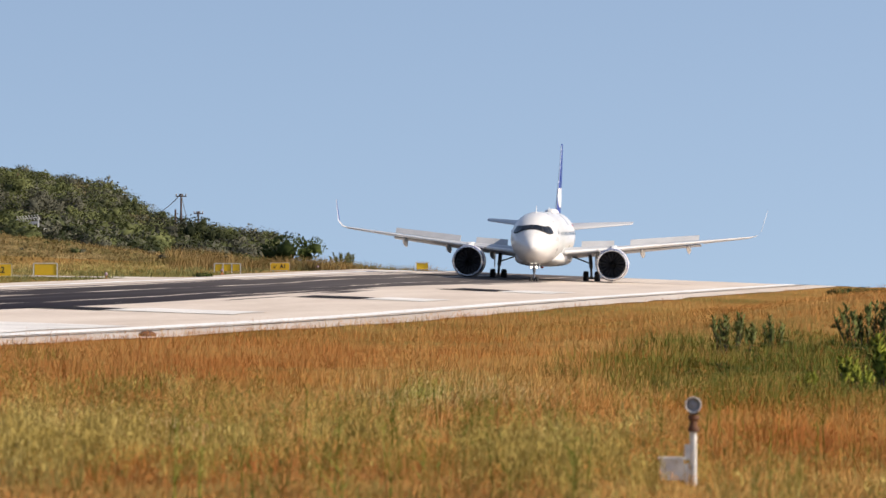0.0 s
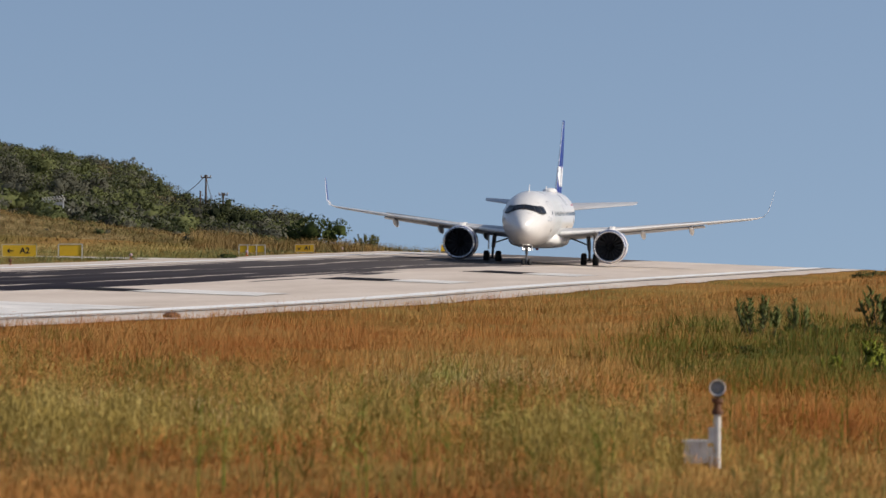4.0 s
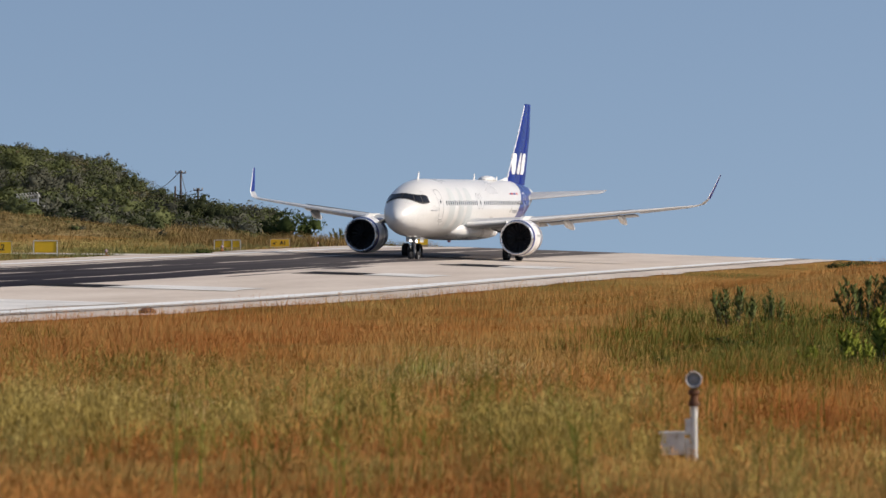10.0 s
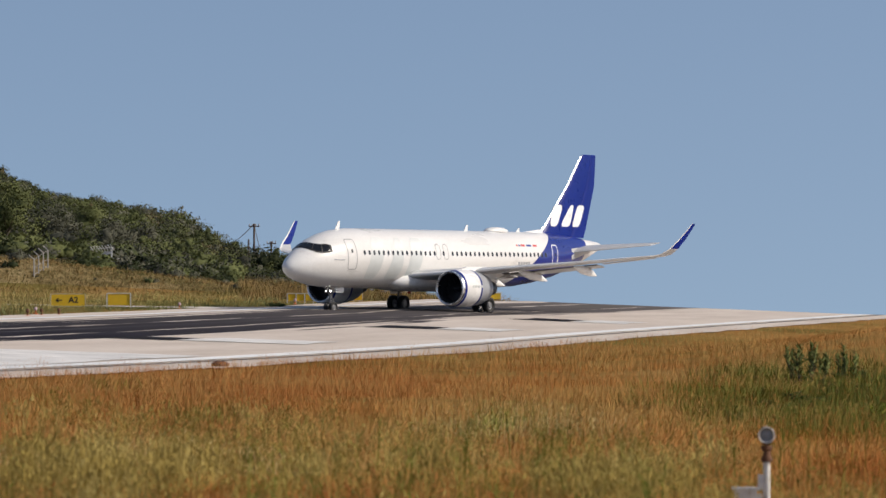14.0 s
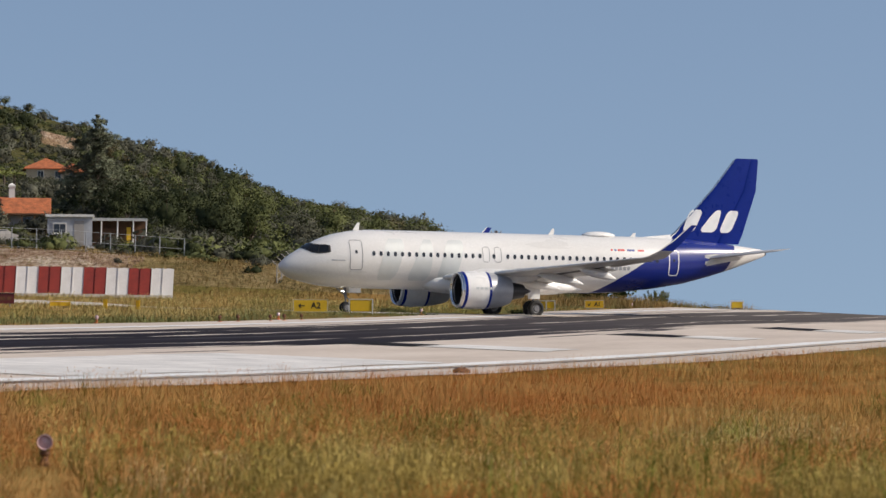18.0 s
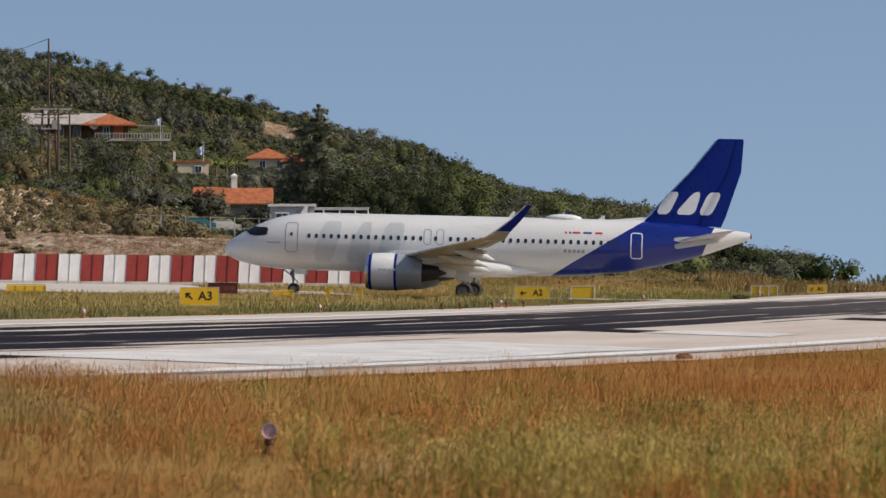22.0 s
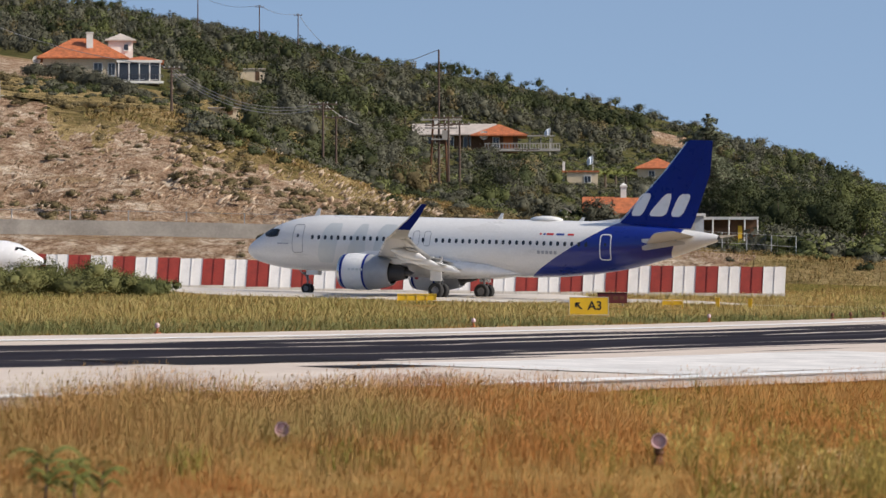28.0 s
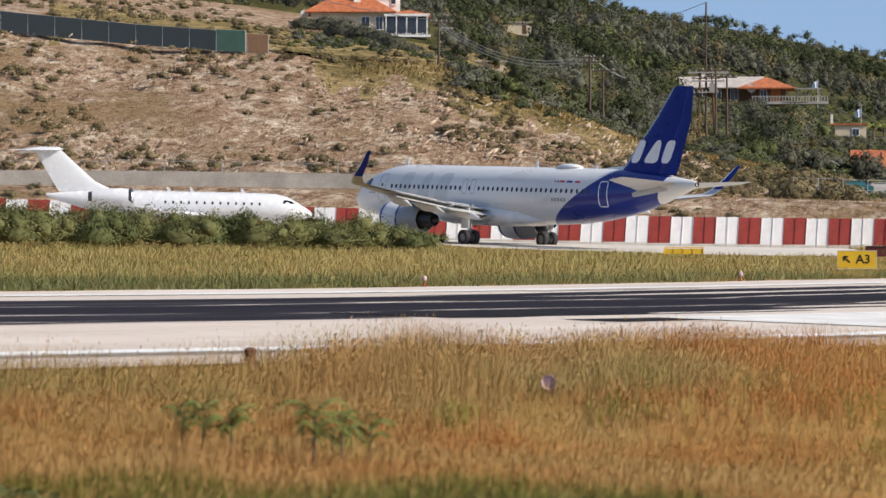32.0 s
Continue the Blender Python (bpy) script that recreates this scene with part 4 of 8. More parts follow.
    leg = part("nose_gear", Shape().tube((nx, 0, 0.4), (nx + 0.05, 0, 1.2), 0.07).tube((nx + 0.05, 0, 1.1), (nx + 0.15, 0, 2.1), 0.11).tube((nx, -0.3, 0.39), (nx, 0.3, 0.39), 0.05).tube((nx + 0.05, 0, 1.2), (nx + 1.0, 0, 1.95), 0.05).tube((nx - 0.05, 0, 0.5), (nx - 0.3, 0, 0.85), 0.035).tube((nx - 0.3, 0, 0.85), (nx, 0, 1.15), 0.035), GEAR_GREY, a, "grey nose landing gear leg")
    for side in (1, -1):
        part("gear_door", Shape().box((nx - 0.5, side * 0.36, 1.62), (0.9, 0.03, 0.42)), WHITE, leg)
        part("taxi_light", Shape().lathe([(0.0, 0.0), (0.0, 0.075)], (nx + 0.27, side * 0.2, 1.5), "x", 12), LAMP, leg, "lit lamp")
        part("lamp_shell", Shape().lathe([(0.0, 0.135), (-0.1, 0.1), (-0.16, 0.0)], (nx + 0.265, side * 0.2, 1.5), "x", 12), GEAR_GREY, leg)
        wheel(a, nx, side * 0.25, 0.385, 0.22)
    return a, wheels


AIRLINER, WHEELS = build_airliner()

# ---------------------------------------------------------------- airfield furniture
BARRIER_RED = plain("barrier_red", (0.30, 0.032, 0.020), 0.6, grime=0.3, scale=0.9, relief=0.004)
BARRIER_WHITE = plain("barrier_white", (0.74, 0.72, 0.70), 0.6, grime=0.14, scale=0.9, relief=0.004)
SIGN_YELLOW = plain("sign_yellow", (0.75, 0.46, 0.015), 0.45, grime=0.1)
SIGN_BLACK = plain("sign_black", (0.012, 0.012, 0.012), 0.5)
SIGN_RED = plain("sign_dark_red", (0.10, 0.012, 0.012), 0.5)
SIGN_BACK = plain("sign_back", (0.62, 0.58, 0.48), 0.5)
POST_WHITE = plain("post_white", (0.72, 0.71, 0.68), 0.5, grime=0.25, scale=6)
RUST = plain("rusty_steel", (0.16, 0.07, 0.035), 0.8, 0.2, grime=0.4, scale=6)
RUST_DARK = plain("dark_rusty_steel", (0.055, 0.030, 0.020), 0.8, 0.2, grime=0.4, scale=6)
ORANGE = plain("orange_plastic", (0.55, 0.14, 0.03), 0.5, grime=0.2)
FRAME_GREY = plain("galvanised", (0.40, 0.41, 0.41), 0.45, 0.6, grime=0.2)
BLUE_PLASTIC = plain("blue_plastic", (0.010, 0.008, 0.075), 0.7)
LENS_GREY = plain("grey_lens", (0.30, 0.31, 0.33), 0.15, grime=0.2, scale=20)
CLEAR = plain("pale_lens", (0.60, 0.42, 0.44), 0.15, grime=0.1)


def fence_unit(red):
    """Two upright sheets with ribs, leaning back on a pale footing."""
    m = BARRIER_RED if red else BARRIER_WHITE
    b = empty("blast_fence_unit", Matrix(), "dark red unit of a blast fence" if red else "white unit of a blast fence", "blast fence", "blast fence behind the taxiway")
    w, h, lean, shear = 1.84, 2.5, 0.42, 0.16
    at = lambda x, z, y=0.0: (x + shear * z / h, lean * z / h + y, z)
    for k in (-1, 1):
        x0, x1 = (-w / 2 + 0.03, -0.025) if k < 0 else (0.025, w / 2 - 0.03)
        pts = [at(x0, 0.22), at(x1, 0.22), at(x1, h - 0.04), at((x0 + x1) / 2, h), at(x0, h - 0.04)]
        back = [(x, y + 0.07, z) for x, y, z in pts]
        n = len(pts)
        part("sheet", Shape().add(pts + back, [tuple(range(n)), tuple(reversed(range(n, 2 * n)))] + [(i, n + i, n + (i + 1) % n, (i + 1) % n) for i in range(n)]), m, b)
    for x in (-w / 2, 0.0):
        part("rib", Shape().rings([[at(x + dx, z, dy) for dx, dy in ((-0.035, -0.06), (0.035, -0.06), (0.035, 0.05), (-0.035, 0.05))] for z in (0.2, h + 0.02)]), m, b)
    part("footing", Shape().box((0, -0.05, 0.1), (w - 0.01, 0.55, 0.36)), FOOTING, b, "pale concrete footing")
    part("strut", Shape().tube((0, 1.4, 0.0), at(0, h * 0.85, 0.08), 0.05, 0.05, 6), FRAME_GREY, b)
    return b


def blast_fence():
    """Along a line square to the view, from its end near the hill road towards the stands."""
    x0, y0 = at_az(-8.46, 326)
    d = Vector((-math.cos(radians(14)), -math.sin(radians(14)) * 0.9)).normalized()
    turn = math.degrees(math.atan2(d.y, d.x)) - 180
    protos = {}
    for k in range(62):
        red = k % 2 == 1
        x, y = x0 + d.x * (k + 0.5) * 1.845, y0 + d.y * (k + 0.5) * 1.845
        m = pose(x, y, gz(x, y) - 0.04 + 0.03 * random.uniform(-1, 1), 0, 0, turn + random.uniform(-1.0, 1.0))
        if red not in protos:
            protos[red] = fence_unit(red)
            protos[red].matrix_world = m
        else:
            copy_thing(protos[red], m)


FOOTING = plain("footing_concrete", (0.58, 0.54, 0.48), 0.9, grime=0.2, scale=0.7)
blast_fence()


def lettering(name, text, size, mat, parent, at):
    c = bpy.data.curves.new(name, "FONT")
    c.body, c.size, c.align_x, c.align_y, c.extrude, c.offset = text, size, "CENTER", "CENTER", 0.008, 0.012
    tmp = bpy.data.objects.new(name, c)
    me = bpy.data.meshes.new_from_object(tmp)
    bpy.data.objects.remove(tmp)
    me.materials.clear()
    me.materials.append(mat)
    ob = new(name, me)
    ob.parent, ob.matrix_basis = parent, at
    return ob


def sign(az, r, w, h, text, arrow, label, clear=0.2):
    """A taxiway sign facing the viewer. arrow: degrees, or None."""
    m = spot(az, r, -az)
    t = empty("taxiway_sign", m, label, "sign", "taxiway signs")
    body = part("panel", Shape().box((0, 0, clear + h / 2), (w, 0.16, h)), SIGN_YELLOW, t, "yellow sign panel")
    for x in (-w / 2 - 0.012, w / 2 + 0.012):
        part("side_frame", Shape().box((x, 0, clear + h / 2), (0.03, 0.18, h + 0.03)), SIGN_BACK, t)
    for z in (clear - 0.012, clear + h + 0.012):
        part("rail", Shape().box((0, 0, z), (w + 0.05, 0.18, 0.03)), SIGN_BACK, t)
    for x in (-w * 0.35, w * 0.35):
        part("leg", Shape().tube((x, 0, -0.05), (x, 0, clear), 0.035), FRAME_GREY, t)
    face = pose(0, -0.084, clear + h / 2, 90)
    lettering("letters", text, h * 0.72, SIGN_BLACK, t, pose(w * 0.16, 0, 0) @ face)
    if arrow is not None:
        L = h * 0.5
        s = Shape().box((0, 0, 0), (L, 0.012, h * 0.09))
        for sg in (1, -1):
            s.box((-L * 0.32, 0, sg * L * 0.16), (L * 0.5, 0.012, h * 0.09), Matrix.Rotation(radians(-42 * sg), 3, "Y"))
        ob = part("arrow", s, SIGN_BLACK, t, "", False, pose(-w * 0.26, -0.088, clear + h / 2) @ Matrix.Rotation(radians(arrow), 4, "Y"))
    return t


sign(-11.29, 226.0, 2.2, 0.98, "A3", 45, "yellow sign with black arrow and A3 in grass", 0.06)
sign(-6.47, 271.5, 2.3, 0.80, "A2", 0, "yellow sign with black arrow and A2 in grass", 0.08)
sign(-2.36, 314.8, 1.5, 0.58, "A1", -45, "small yellow sign with black arrow and A1", 0.15)


def box_sign(az, r, w, h, panels, label, low=False):
    """A sign seen from behind: yellow cover between pale posts."""
    t = empty("guidance_sign", spot(az, r, -az), label, "sign", "signs along the runway")
    for k in range(panels):
        x = (k - (panels - 1) / 2) * w / panels
        part("panel", Shape().box((x, 0, 0.16 + h / 2), (w / panels - (0.05 if low else 0.16), 0.14, h - 0.12)), SIGN_YELLOW, t, "yellow panel")
        part("top_cover", Shape().box((x, 0, 0.16 + h + 0.01), (w / panels, 0.2, 0.06)), SIGN_YELLOW if low else SIGN_BACK, t)
    for k in range(panels + 1):
        x = -w / 2 + k * w / panels
        part("post", Shape().box((x, -0.02, 0.1 + h / 2), (0.04 if low else 0.06, 0.2, h + 0.14)), SIGN_YELLOW if low else POST_WHITE, t, "yellow post" if low else "white post")
    return t


box_sign(-5.74, 269.0, 1.6, 0.85, 1, "yellow box sign with white posts in grass")
box_sign(-3.12, 302.5, 2.0, 0.6, 3, "low yellow box sign with white posts")
box_sign(-0.30, 343.0, 1.15, 0.65, 1, "small yellow box sign beside the runway")
box_sign(-13.78, 256.0, 2.5, 0.46, 4, "low yellow marker board in grass", True)
box_sign(-10.08, 262.0, 1.3, 0.38, 2, "low yellow marker board in grass", True)


def mandatory(az, r):
    t = empty("stop_sign_board", spot(az, r, -az), "dark red board with unreadable pale marks", "sign", "taxiway signs")
    part("panel", Shape().box((0, 0, 0.55), (1.95, 0.2, 0.68)), SIGN_RED, t, "dark red panel")
    part("hood", Shape().box((0, -0.02, 0.9), (2.0, 0.26, 0.04)), SIGN_BLACK, t)
    for k, w in enumerate((0.3, 0.12, 0.34, 0.3)):
        part("mark_bar", Shape().box((-0.62 + k * 0.42, -0.105, 0.55), (w, 0.014, 0.24)), RUST, t)
    for x in (-0.7, 0.7):
        part("leg", Shape().tube((x, 0, -0.05), (x, 0, 0.22), 0.04), FRAME_GREY, t)


mandatory(-10.95, 264)


def marker_post(az, r, h, mat=SIGN_YELLOW):
    t = empty("marker_post", spot(az, r), "short yellow marker post in grass", "marker post", "marker posts")
    part("post", Shape().box((0, 0, h / 2), (0.26, 0.16, h)), mat, t)
    part("cap", Shape().box((0, 0, h + 0.02), (0.3, 0.2, 0.05)), mat, t)


for az in (-9.43, -8.96):
    marker_post(az, 268, 0.62)


def edge_light(x, y, kind):
    t = empty("runway_edge_light", pose(x, y, gz(x, y)), "small runway edge light on a short stem", "runway light", "runway edge lights")
    part("base", Shape().lathe([(0, 0.16), (0.06, 0.15), (0.08, 0.05)], (0, 0, 0), "z", 12), ORANGE, t, "orange base plate")
    part("stem", Shape().tube((0, 0, 0.05), (0, 0, 0.26), 0.045, 0.04), ORANGE if kind else RUST, t)
    part("lens", Shape().lathe([(0.24, 0.09), (0.30, 0.11), (0.38, 0.10), (0.44, 0.05), (0.45, 0.0)], (0, 0, 0), "z", 12), CLEAR if kind else RUST, t, "clear glass lens", True)


for k in range(9):
    edge_light(*from_uv(-96 + k * 30.0, 36.3), 1)
for az, r in ((-7.78, 226), (-7.52, 229), (-7.05, 233), (-6.85, 236), (-6.6, 239)):
    edge_light(*at_az(az, r), 0)


def approach_lamp(az, r, h, head, white, box):
    """A round lamp on a frangible post."""
    t = empty("approach_lamp", spot(az, r, -az), "round lamp on a white post beside a white box" if box else "round lamp on a rusty post in tall grass", "approach lamp", "approach lamps")
    mat = POST_WHITE if white else RUST_DARK
    part("post", Shape().tube((0, 0, -0.1), (0, 0, h - 0.32), head * 0.44, head * 0.42), mat, t, "white post" if white else "rusty post")
    part("coupling", Shape().lathe([(h - 0.34, 0.07), (h - 0.30, 0.075), (h - 0.26, 0.05), (h - 0.2, 0.05), (h - 0.18, 0.075), (h - 0.13, 0.07)], (0, 0, 0), "z", 14), RUST, t, "dark coupling", 40)
    ring = part("lamp_head", Shape().lathe([(0.16, 0.0), (0.12, head * 0.45), (0.02, head * 0.92), (-0.05, head), (-0.07, head * 0.95), (-0.05, head * 0.84), (0.0, head * 0.8)], (0, 0, h), "y", 22), POST_WHITE if white else CLEAR, t, "round lamp rim", 40)
    part("lens", Shape().lathe([(-0.035, 0.0), (-0.02, head * 0.5), (0.0, head * 0.82)], (0, 0, h), "y", 22), LENS_GREY if white else CLEAR, t, "pale lens", True)
    part("yoke", Shape().tube((-head * 0.5, 0, h - head * 0.85), (0, 0, h - head * 1.15), 0.02).tube((head * 0.5, 0, h - head * 0.85), (0, 0, h - head * 1.15), 0.02), RUST, t)
    if box:
        part("junction_box", Shape().box((-0.27, 0.05, h - 0.82), (0.30, 0.22, 0.26)), POST_WHITE, t, "white junction box")
        part("box_lid", Shape().box((-0.27, 0.05, h - 0.675), (0.34, 0.26, 0.025)), POST_WHITE, t)
        part("conduit", Shape().tube((-0.12, 0, h - 0.78), (-0.02, 0, h - 0.86), 0.025).tube((-0.085, 0, h - 1.1), (-0.085, 0, h - 0.74), 0.03), POST_WHITE, t)
        part("bracket", Shape().box((-0.07, 0, h - 0.6), (0.08, 0.05, 0.2)), POST_WHITE, t)
    return t


def lamp_on_ray(az, el, r, *a):
    x, y = at_az(az, r)
    return approach_lamp(az, r, r * math.tan(radians(el)) - gz(x, y), *a)


lamp_on_ray(3.62, -1.65, 50.0, 0.105, True, True)
lamp_on_ray(-10.28, -1.70, 57.0, 0.115, False, False)
lamp_on_ray(-15.73, -1.53, 60.0, 0.115, False, False)


def blue_post(az, r, top_el):
    x, y = at_az(az, r)
    h = r * math.tan(radians(top_el)) - gz(x, y)
    t = empty("blue_post", spot(az, r), "dark blue plastic post with a rounded cap", "post")
    part("post", Shape().lathe([(0, 0.092), (h - 0.05, 0.092), (h - 0.015, 0.086), (h, 0.06), (h, 0.0)], (0, 0, 0), "z", 18), BLUE_PLASTIC, t, "", 40)
    part("stud", Shape().lathe([(-0.08, 0.015), (-0.083, 0.0)], (0.03, 0, h - 0.06), "y", 8), CLEAR, t)


blue_post(-8.73, 36.0, -3.09)


def rusty_stub(u, v):
    x, y = from_uv(u, v)
    t = empty("rusty_stub", pose(x, y, gz(x, y)), "short rusty stub beside the runway", "stub")
    part("stub", Shape().lathe([(0, 0.14), (0.1, 0.12), (0.26, 0.10), (0.32, 0.12), (0.36, 0.08), (0.37, 0)], (0, 0, 0), "z", 12), RUST, t, "", 40)


rusty_stub(-144, -4.3)
for u, v in ((-71, -3.0), (-70.7, -3.1)):
    x, y = from_uv(u, v)
    part_ob = new("stone", mesh("stone", Shape().lathe([(-0.1, 0.05), (-0.04, 0.24), (0.05, 0.22), (0.12, 0.1), (0.14, 0.0)], (0, 0, 0), "z", 9), RUST, 40))
    part_ob.matrix_world = pose(x, y, gz(x, y) + 0.1, 4, 3, 20)
    tagged(part_ob, "dark brown stone beside the runway", "stone")


# ---------------------------------------------------------------- parked business jet
JET_WHITE = plain("jet_white", (0.62, 0.625, 0.64), 0.25, grime=0.04)


def build_jet(m):
    j = empty("business_jet", m, "white business jet parked behind a bush", "business jet")
    st = [(0.0, 1.72, 0.03, 0.03), (0.4, 1.77, 0.30, 0.30), (1.1, 1.92, 0.60, 0.60), (2.0, 2.14, 0.88, 0.88), (3.0, 2.35, 1.15, 1.1), (4.2, 2.45, 1.3, 1.26), (6, 2.47, 1.34, 1.32), (18, 2.47, 1.34, 1.32), (21, 2.58, 1.2, 1.15), (24, 2.8, 0.85, 0.8), (26.5, 3.05, 0.45, 0.42), (28, 3.2, 0.14, 0.14)]
    part("fuselage", Shape().rings([[(-bx, hw * math.cos(2 * math.pi * k / 28), zc + hh * math.sin(2 * math.pi * k / 28)) for k in range(28)] for bx, zc, hh, hw in st]), JET_WHITE, j, "", 40)
    for side in (1, -1):
        for k in range(13):
            part("cabin_window", Shape().add([(-(5.85 + k * 0.815) + px, side * 1.315, 2.72 + pz) for px, pz in round_rect(-0.11, 0.11, -0.15, 0.15, 0.1, 2)], [tuple(range(12)) if side < 0 else tuple(reversed(range(12)))]), PANE, j)
        part("cockpit_pane", Shape().add([(-2.15, side * 0.72, 2.78), (-2.55, side * 0.72, 3.08), (-3.3, side * 0.93, 3.16), (-3.45, side * 1.13, 2.82)], [(0, 1, 2, 3) if side > 0 else (3, 2, 1, 0)]), GLASS_DARK, j, "dark cockpit glass")
        w = lambda stt: Shape().rings([[(-bx - px, side * y, z + pz) for px, pz in airfoil(c, th)] for bx, y, z, c, th in stt])
        wing = part("wing", w([(11.0, 1.0, 1.45, 6.2, 0.12), (15.5, 7.0, 1.75, 2.9, 0.11), (18.5, 13.0, 2.05, 1.3, 0.1)]), JET_WHITE, j, "", 40)
        part("winglet", w([(18.5, 13.0, 2.05, 1.3, 0.1), (19.0, 13.3, 2.4, 0.9, 0.09), (19.4, 13.4, 2.75, 0.5, 0.08)]), JET_WHITE, wing, "", 40)
        part("tailplane", w([(26.6, 0.2, 7.55, 3.0, 0.1), (30.6, 5.0, 7.3, 1.2, 0.09)]), JET_WHITE, j, "", 40)
        eng = part("engine", Shape().lathe([(-19.0, 0.62), (-18.9, 0.7), (-19.2, 0.8), (-20.5, 0.86), (-22.2, 0.74), (-23.2, 0.55), (-23.2, 0.5), (-22.4, 0.5)], (0, side * 2.15, 3.1), "x", 24), JET_WHITE, j, "white rear engine", 40)
        part("intake_lip", Shape().lathe([(-19.1, 0.6), (-18.88, 0.66), (-18.95, 0.74), (-19.1, 0.79)], (0, side * 2.15, 3.1), "x", 24), METAL, eng, "", True)
        part("nozzle", Shape().lathe([(-23.1, 0.5), (-23.6, 0.42), (-23.6, 0.36), (-22.6, 0.36)], (0, side * 2.15, 3.1), "x", 20), DARK_METAL, eng, "", 40)
        part("pylon", Shape().box((-21, side * 1.55, 3.05), (2.6, 0.9, 0.2)), JET_WHITE, eng)
        part("main_gear", Shape().tube((-14.5, side * 2.0, -0.24), (-14.5, side * 1.9, 1.5), 0.09).lathe([(-0.2, 0.42), (0.2, 0.42)], (-14.5, side * 2.0, -0.24), "y", 18, True), TYRE, j)
    part("fin", Shape().rings([[(-bx - px, pz, z) for px, pz in airfoil(c, 0.1)] for bx, z, c in ((20.5, 3.55, 6.2), (23.0, 4.6, 4.4), (26.3, 7.3, 2.9), (26.8, 7.7, 2.6))]), JET_WHITE, j, "tall white fin", 40)
    part("tail_bullet", Shape().lathe([(-26.3, 0.03), (-26.8, 0.2), (-28.5, 0.22), (-30.2, 0.04)], (0, 0, 7.6), "x", 14), JET_WHITE, j, "", True)
    part("nose_gear", Shape().tube((-3.4, 0, -0.06), (-3.4, 0, 1.4), 0.07).lathe([(-0.16, 0.3), (0.16, 0.3)], (-3.4, 0, -0.06), "y", 16, True), TYRE, j)
    for side in (1, -1):
        part("engine_mark", Shape().lathe([(-19.12, 0.815), (-19.3, 0.83), (-19.42, 0.835)], (0, side * 2.15, 3.1), "x", 24), DARK_METAL, j, "dark ring behind the intake", True)
    for bx in (7.5, 12.8, 15.2):
        part("blade_aerial", Shape().rings([[(-bx + 0.22, 0.02, 3.78), (-bx - 0.22, 0.02, 3.78), (-bx - 0.22, -0.02, 3.78), (-bx + 0.22, -0.02, 3.78)], [(-bx - 0.16, 0.012, 4.2), (-bx - 0.34, 0.012, 4.2), (-bx - 0.34, -0.012, 4.2), (-bx - 0.16, -0.012, 4.2)]]), JET_WHITE, j)
    return j


jx, jy = at_az(-19.12, 316)
build_jet(pose(jx, jy, gz(jx, jy) + 0.3, 0, 1.1, 21) @ Matrix.Diagonal((0.765, 0.83, 0.83, 1)))

# ---------------------------------------------------------------- plants
def leaf_material(name, dark, mid, light, patch=0.06, thinness=0.22):
    m, n, l, b = principled(name)
    geo = n.new("ShaderNodeNewGeometry")
    one = ramp(n, l, geo.outputs["Random Per Island"], [(0.0, dark), (0.5, mid), (1.0, light)])
    area = noise_at(n, l, patch, 5, rough=0.65)
    tone = ramp(n, l, area, [(0.36, tuple(c * 0.75 for c in dark)), (0.5, mid), (0.64, light)])
    col = mixc(n, l, 0.8, one, tone)
    l.new(col, b.inputs["Base Color"])
    b.inputs["Roughness"].default_value = 0.75
    b.inputs["Specular IOR Level"].default_value = 0.1
    thin = n.new("ShaderNodeBsdfTranslucent")
    l.new(col, thin.inputs["Color"])
    both = n.new("ShaderNodeMixShader")
    both.inputs[0].default_value = thinness
    l.new(b.outputs[0], both.inputs[1])
    l.new(thin.outputs[0], both.inputs[2])
    l.new(both.outputs[0], n["Material Output"].inputs["Surface"])
    return m


LEAF_WOOD = leaf_material("olive_scrub_leaves", (0.060, 0.061, 0.043), (0.108, 0.108, 0.077), (0.165, 0.163, 0.120), 0.085)
LEAF_FRESH = leaf_material("fresh_scrub_leaves", (0.055, 0.065, 0.025), (0.110, 0.124, 0.047), (0.185, 0.20, 0.080), 0.12)
LEAF_BROWN = leaf_material("dry_scrub_leaves", (0.085, 0.066, 0.032), (0.15, 0.118, 0.058), (0.23, 0.185, 0.10), 0.12)
LEAF_SCRUB = leaf_material("slope_scrub_leaves", (0.10, 0.078, 0.040), (0.175, 0.14, 0.072), (0.26, 0.21, 0.115), 0.2)
LEAF_BUSH = leaf_material("broom_leaves", (0.075, 0.082, 0.030), (0.135, 0.142, 0.054), (0.215, 0.215, 0.090), 0.35)
LEAF_DARK = leaf_material("dark_shrub_leaves", (0.02, 0.032, 0.010), (0.045, 0.065, 0.018), (0.10, 0.125, 0.035), 0.3)
LEAF_OLEANDER = leaf_material("reed_leaves", (0.085, 0.105, 0.034), (0.155, 0.182, 0.056), (0.27, 0.30, 0.115), 0.6)
LEAF_BRIGHT = leaf_material("bright_weed_leaves", (0.16, 0.19, 0.026), (0.31, 0.35, 0.05), (0.50, 0.52, 0.11), 0.5)
LEAF_FENNEL = leaf_material("fennel_umbels", (0.20, 0.15, 0.034), (0.38, 0.28, 0.075), (0.56, 0.44, 0.16), 0.5)
BARK = plain("bark", (0.13, 0.10, 0.075), 0.9, grime=0.3, scale=4, relief=0.02)
RNG = np.random.default_rng(11)

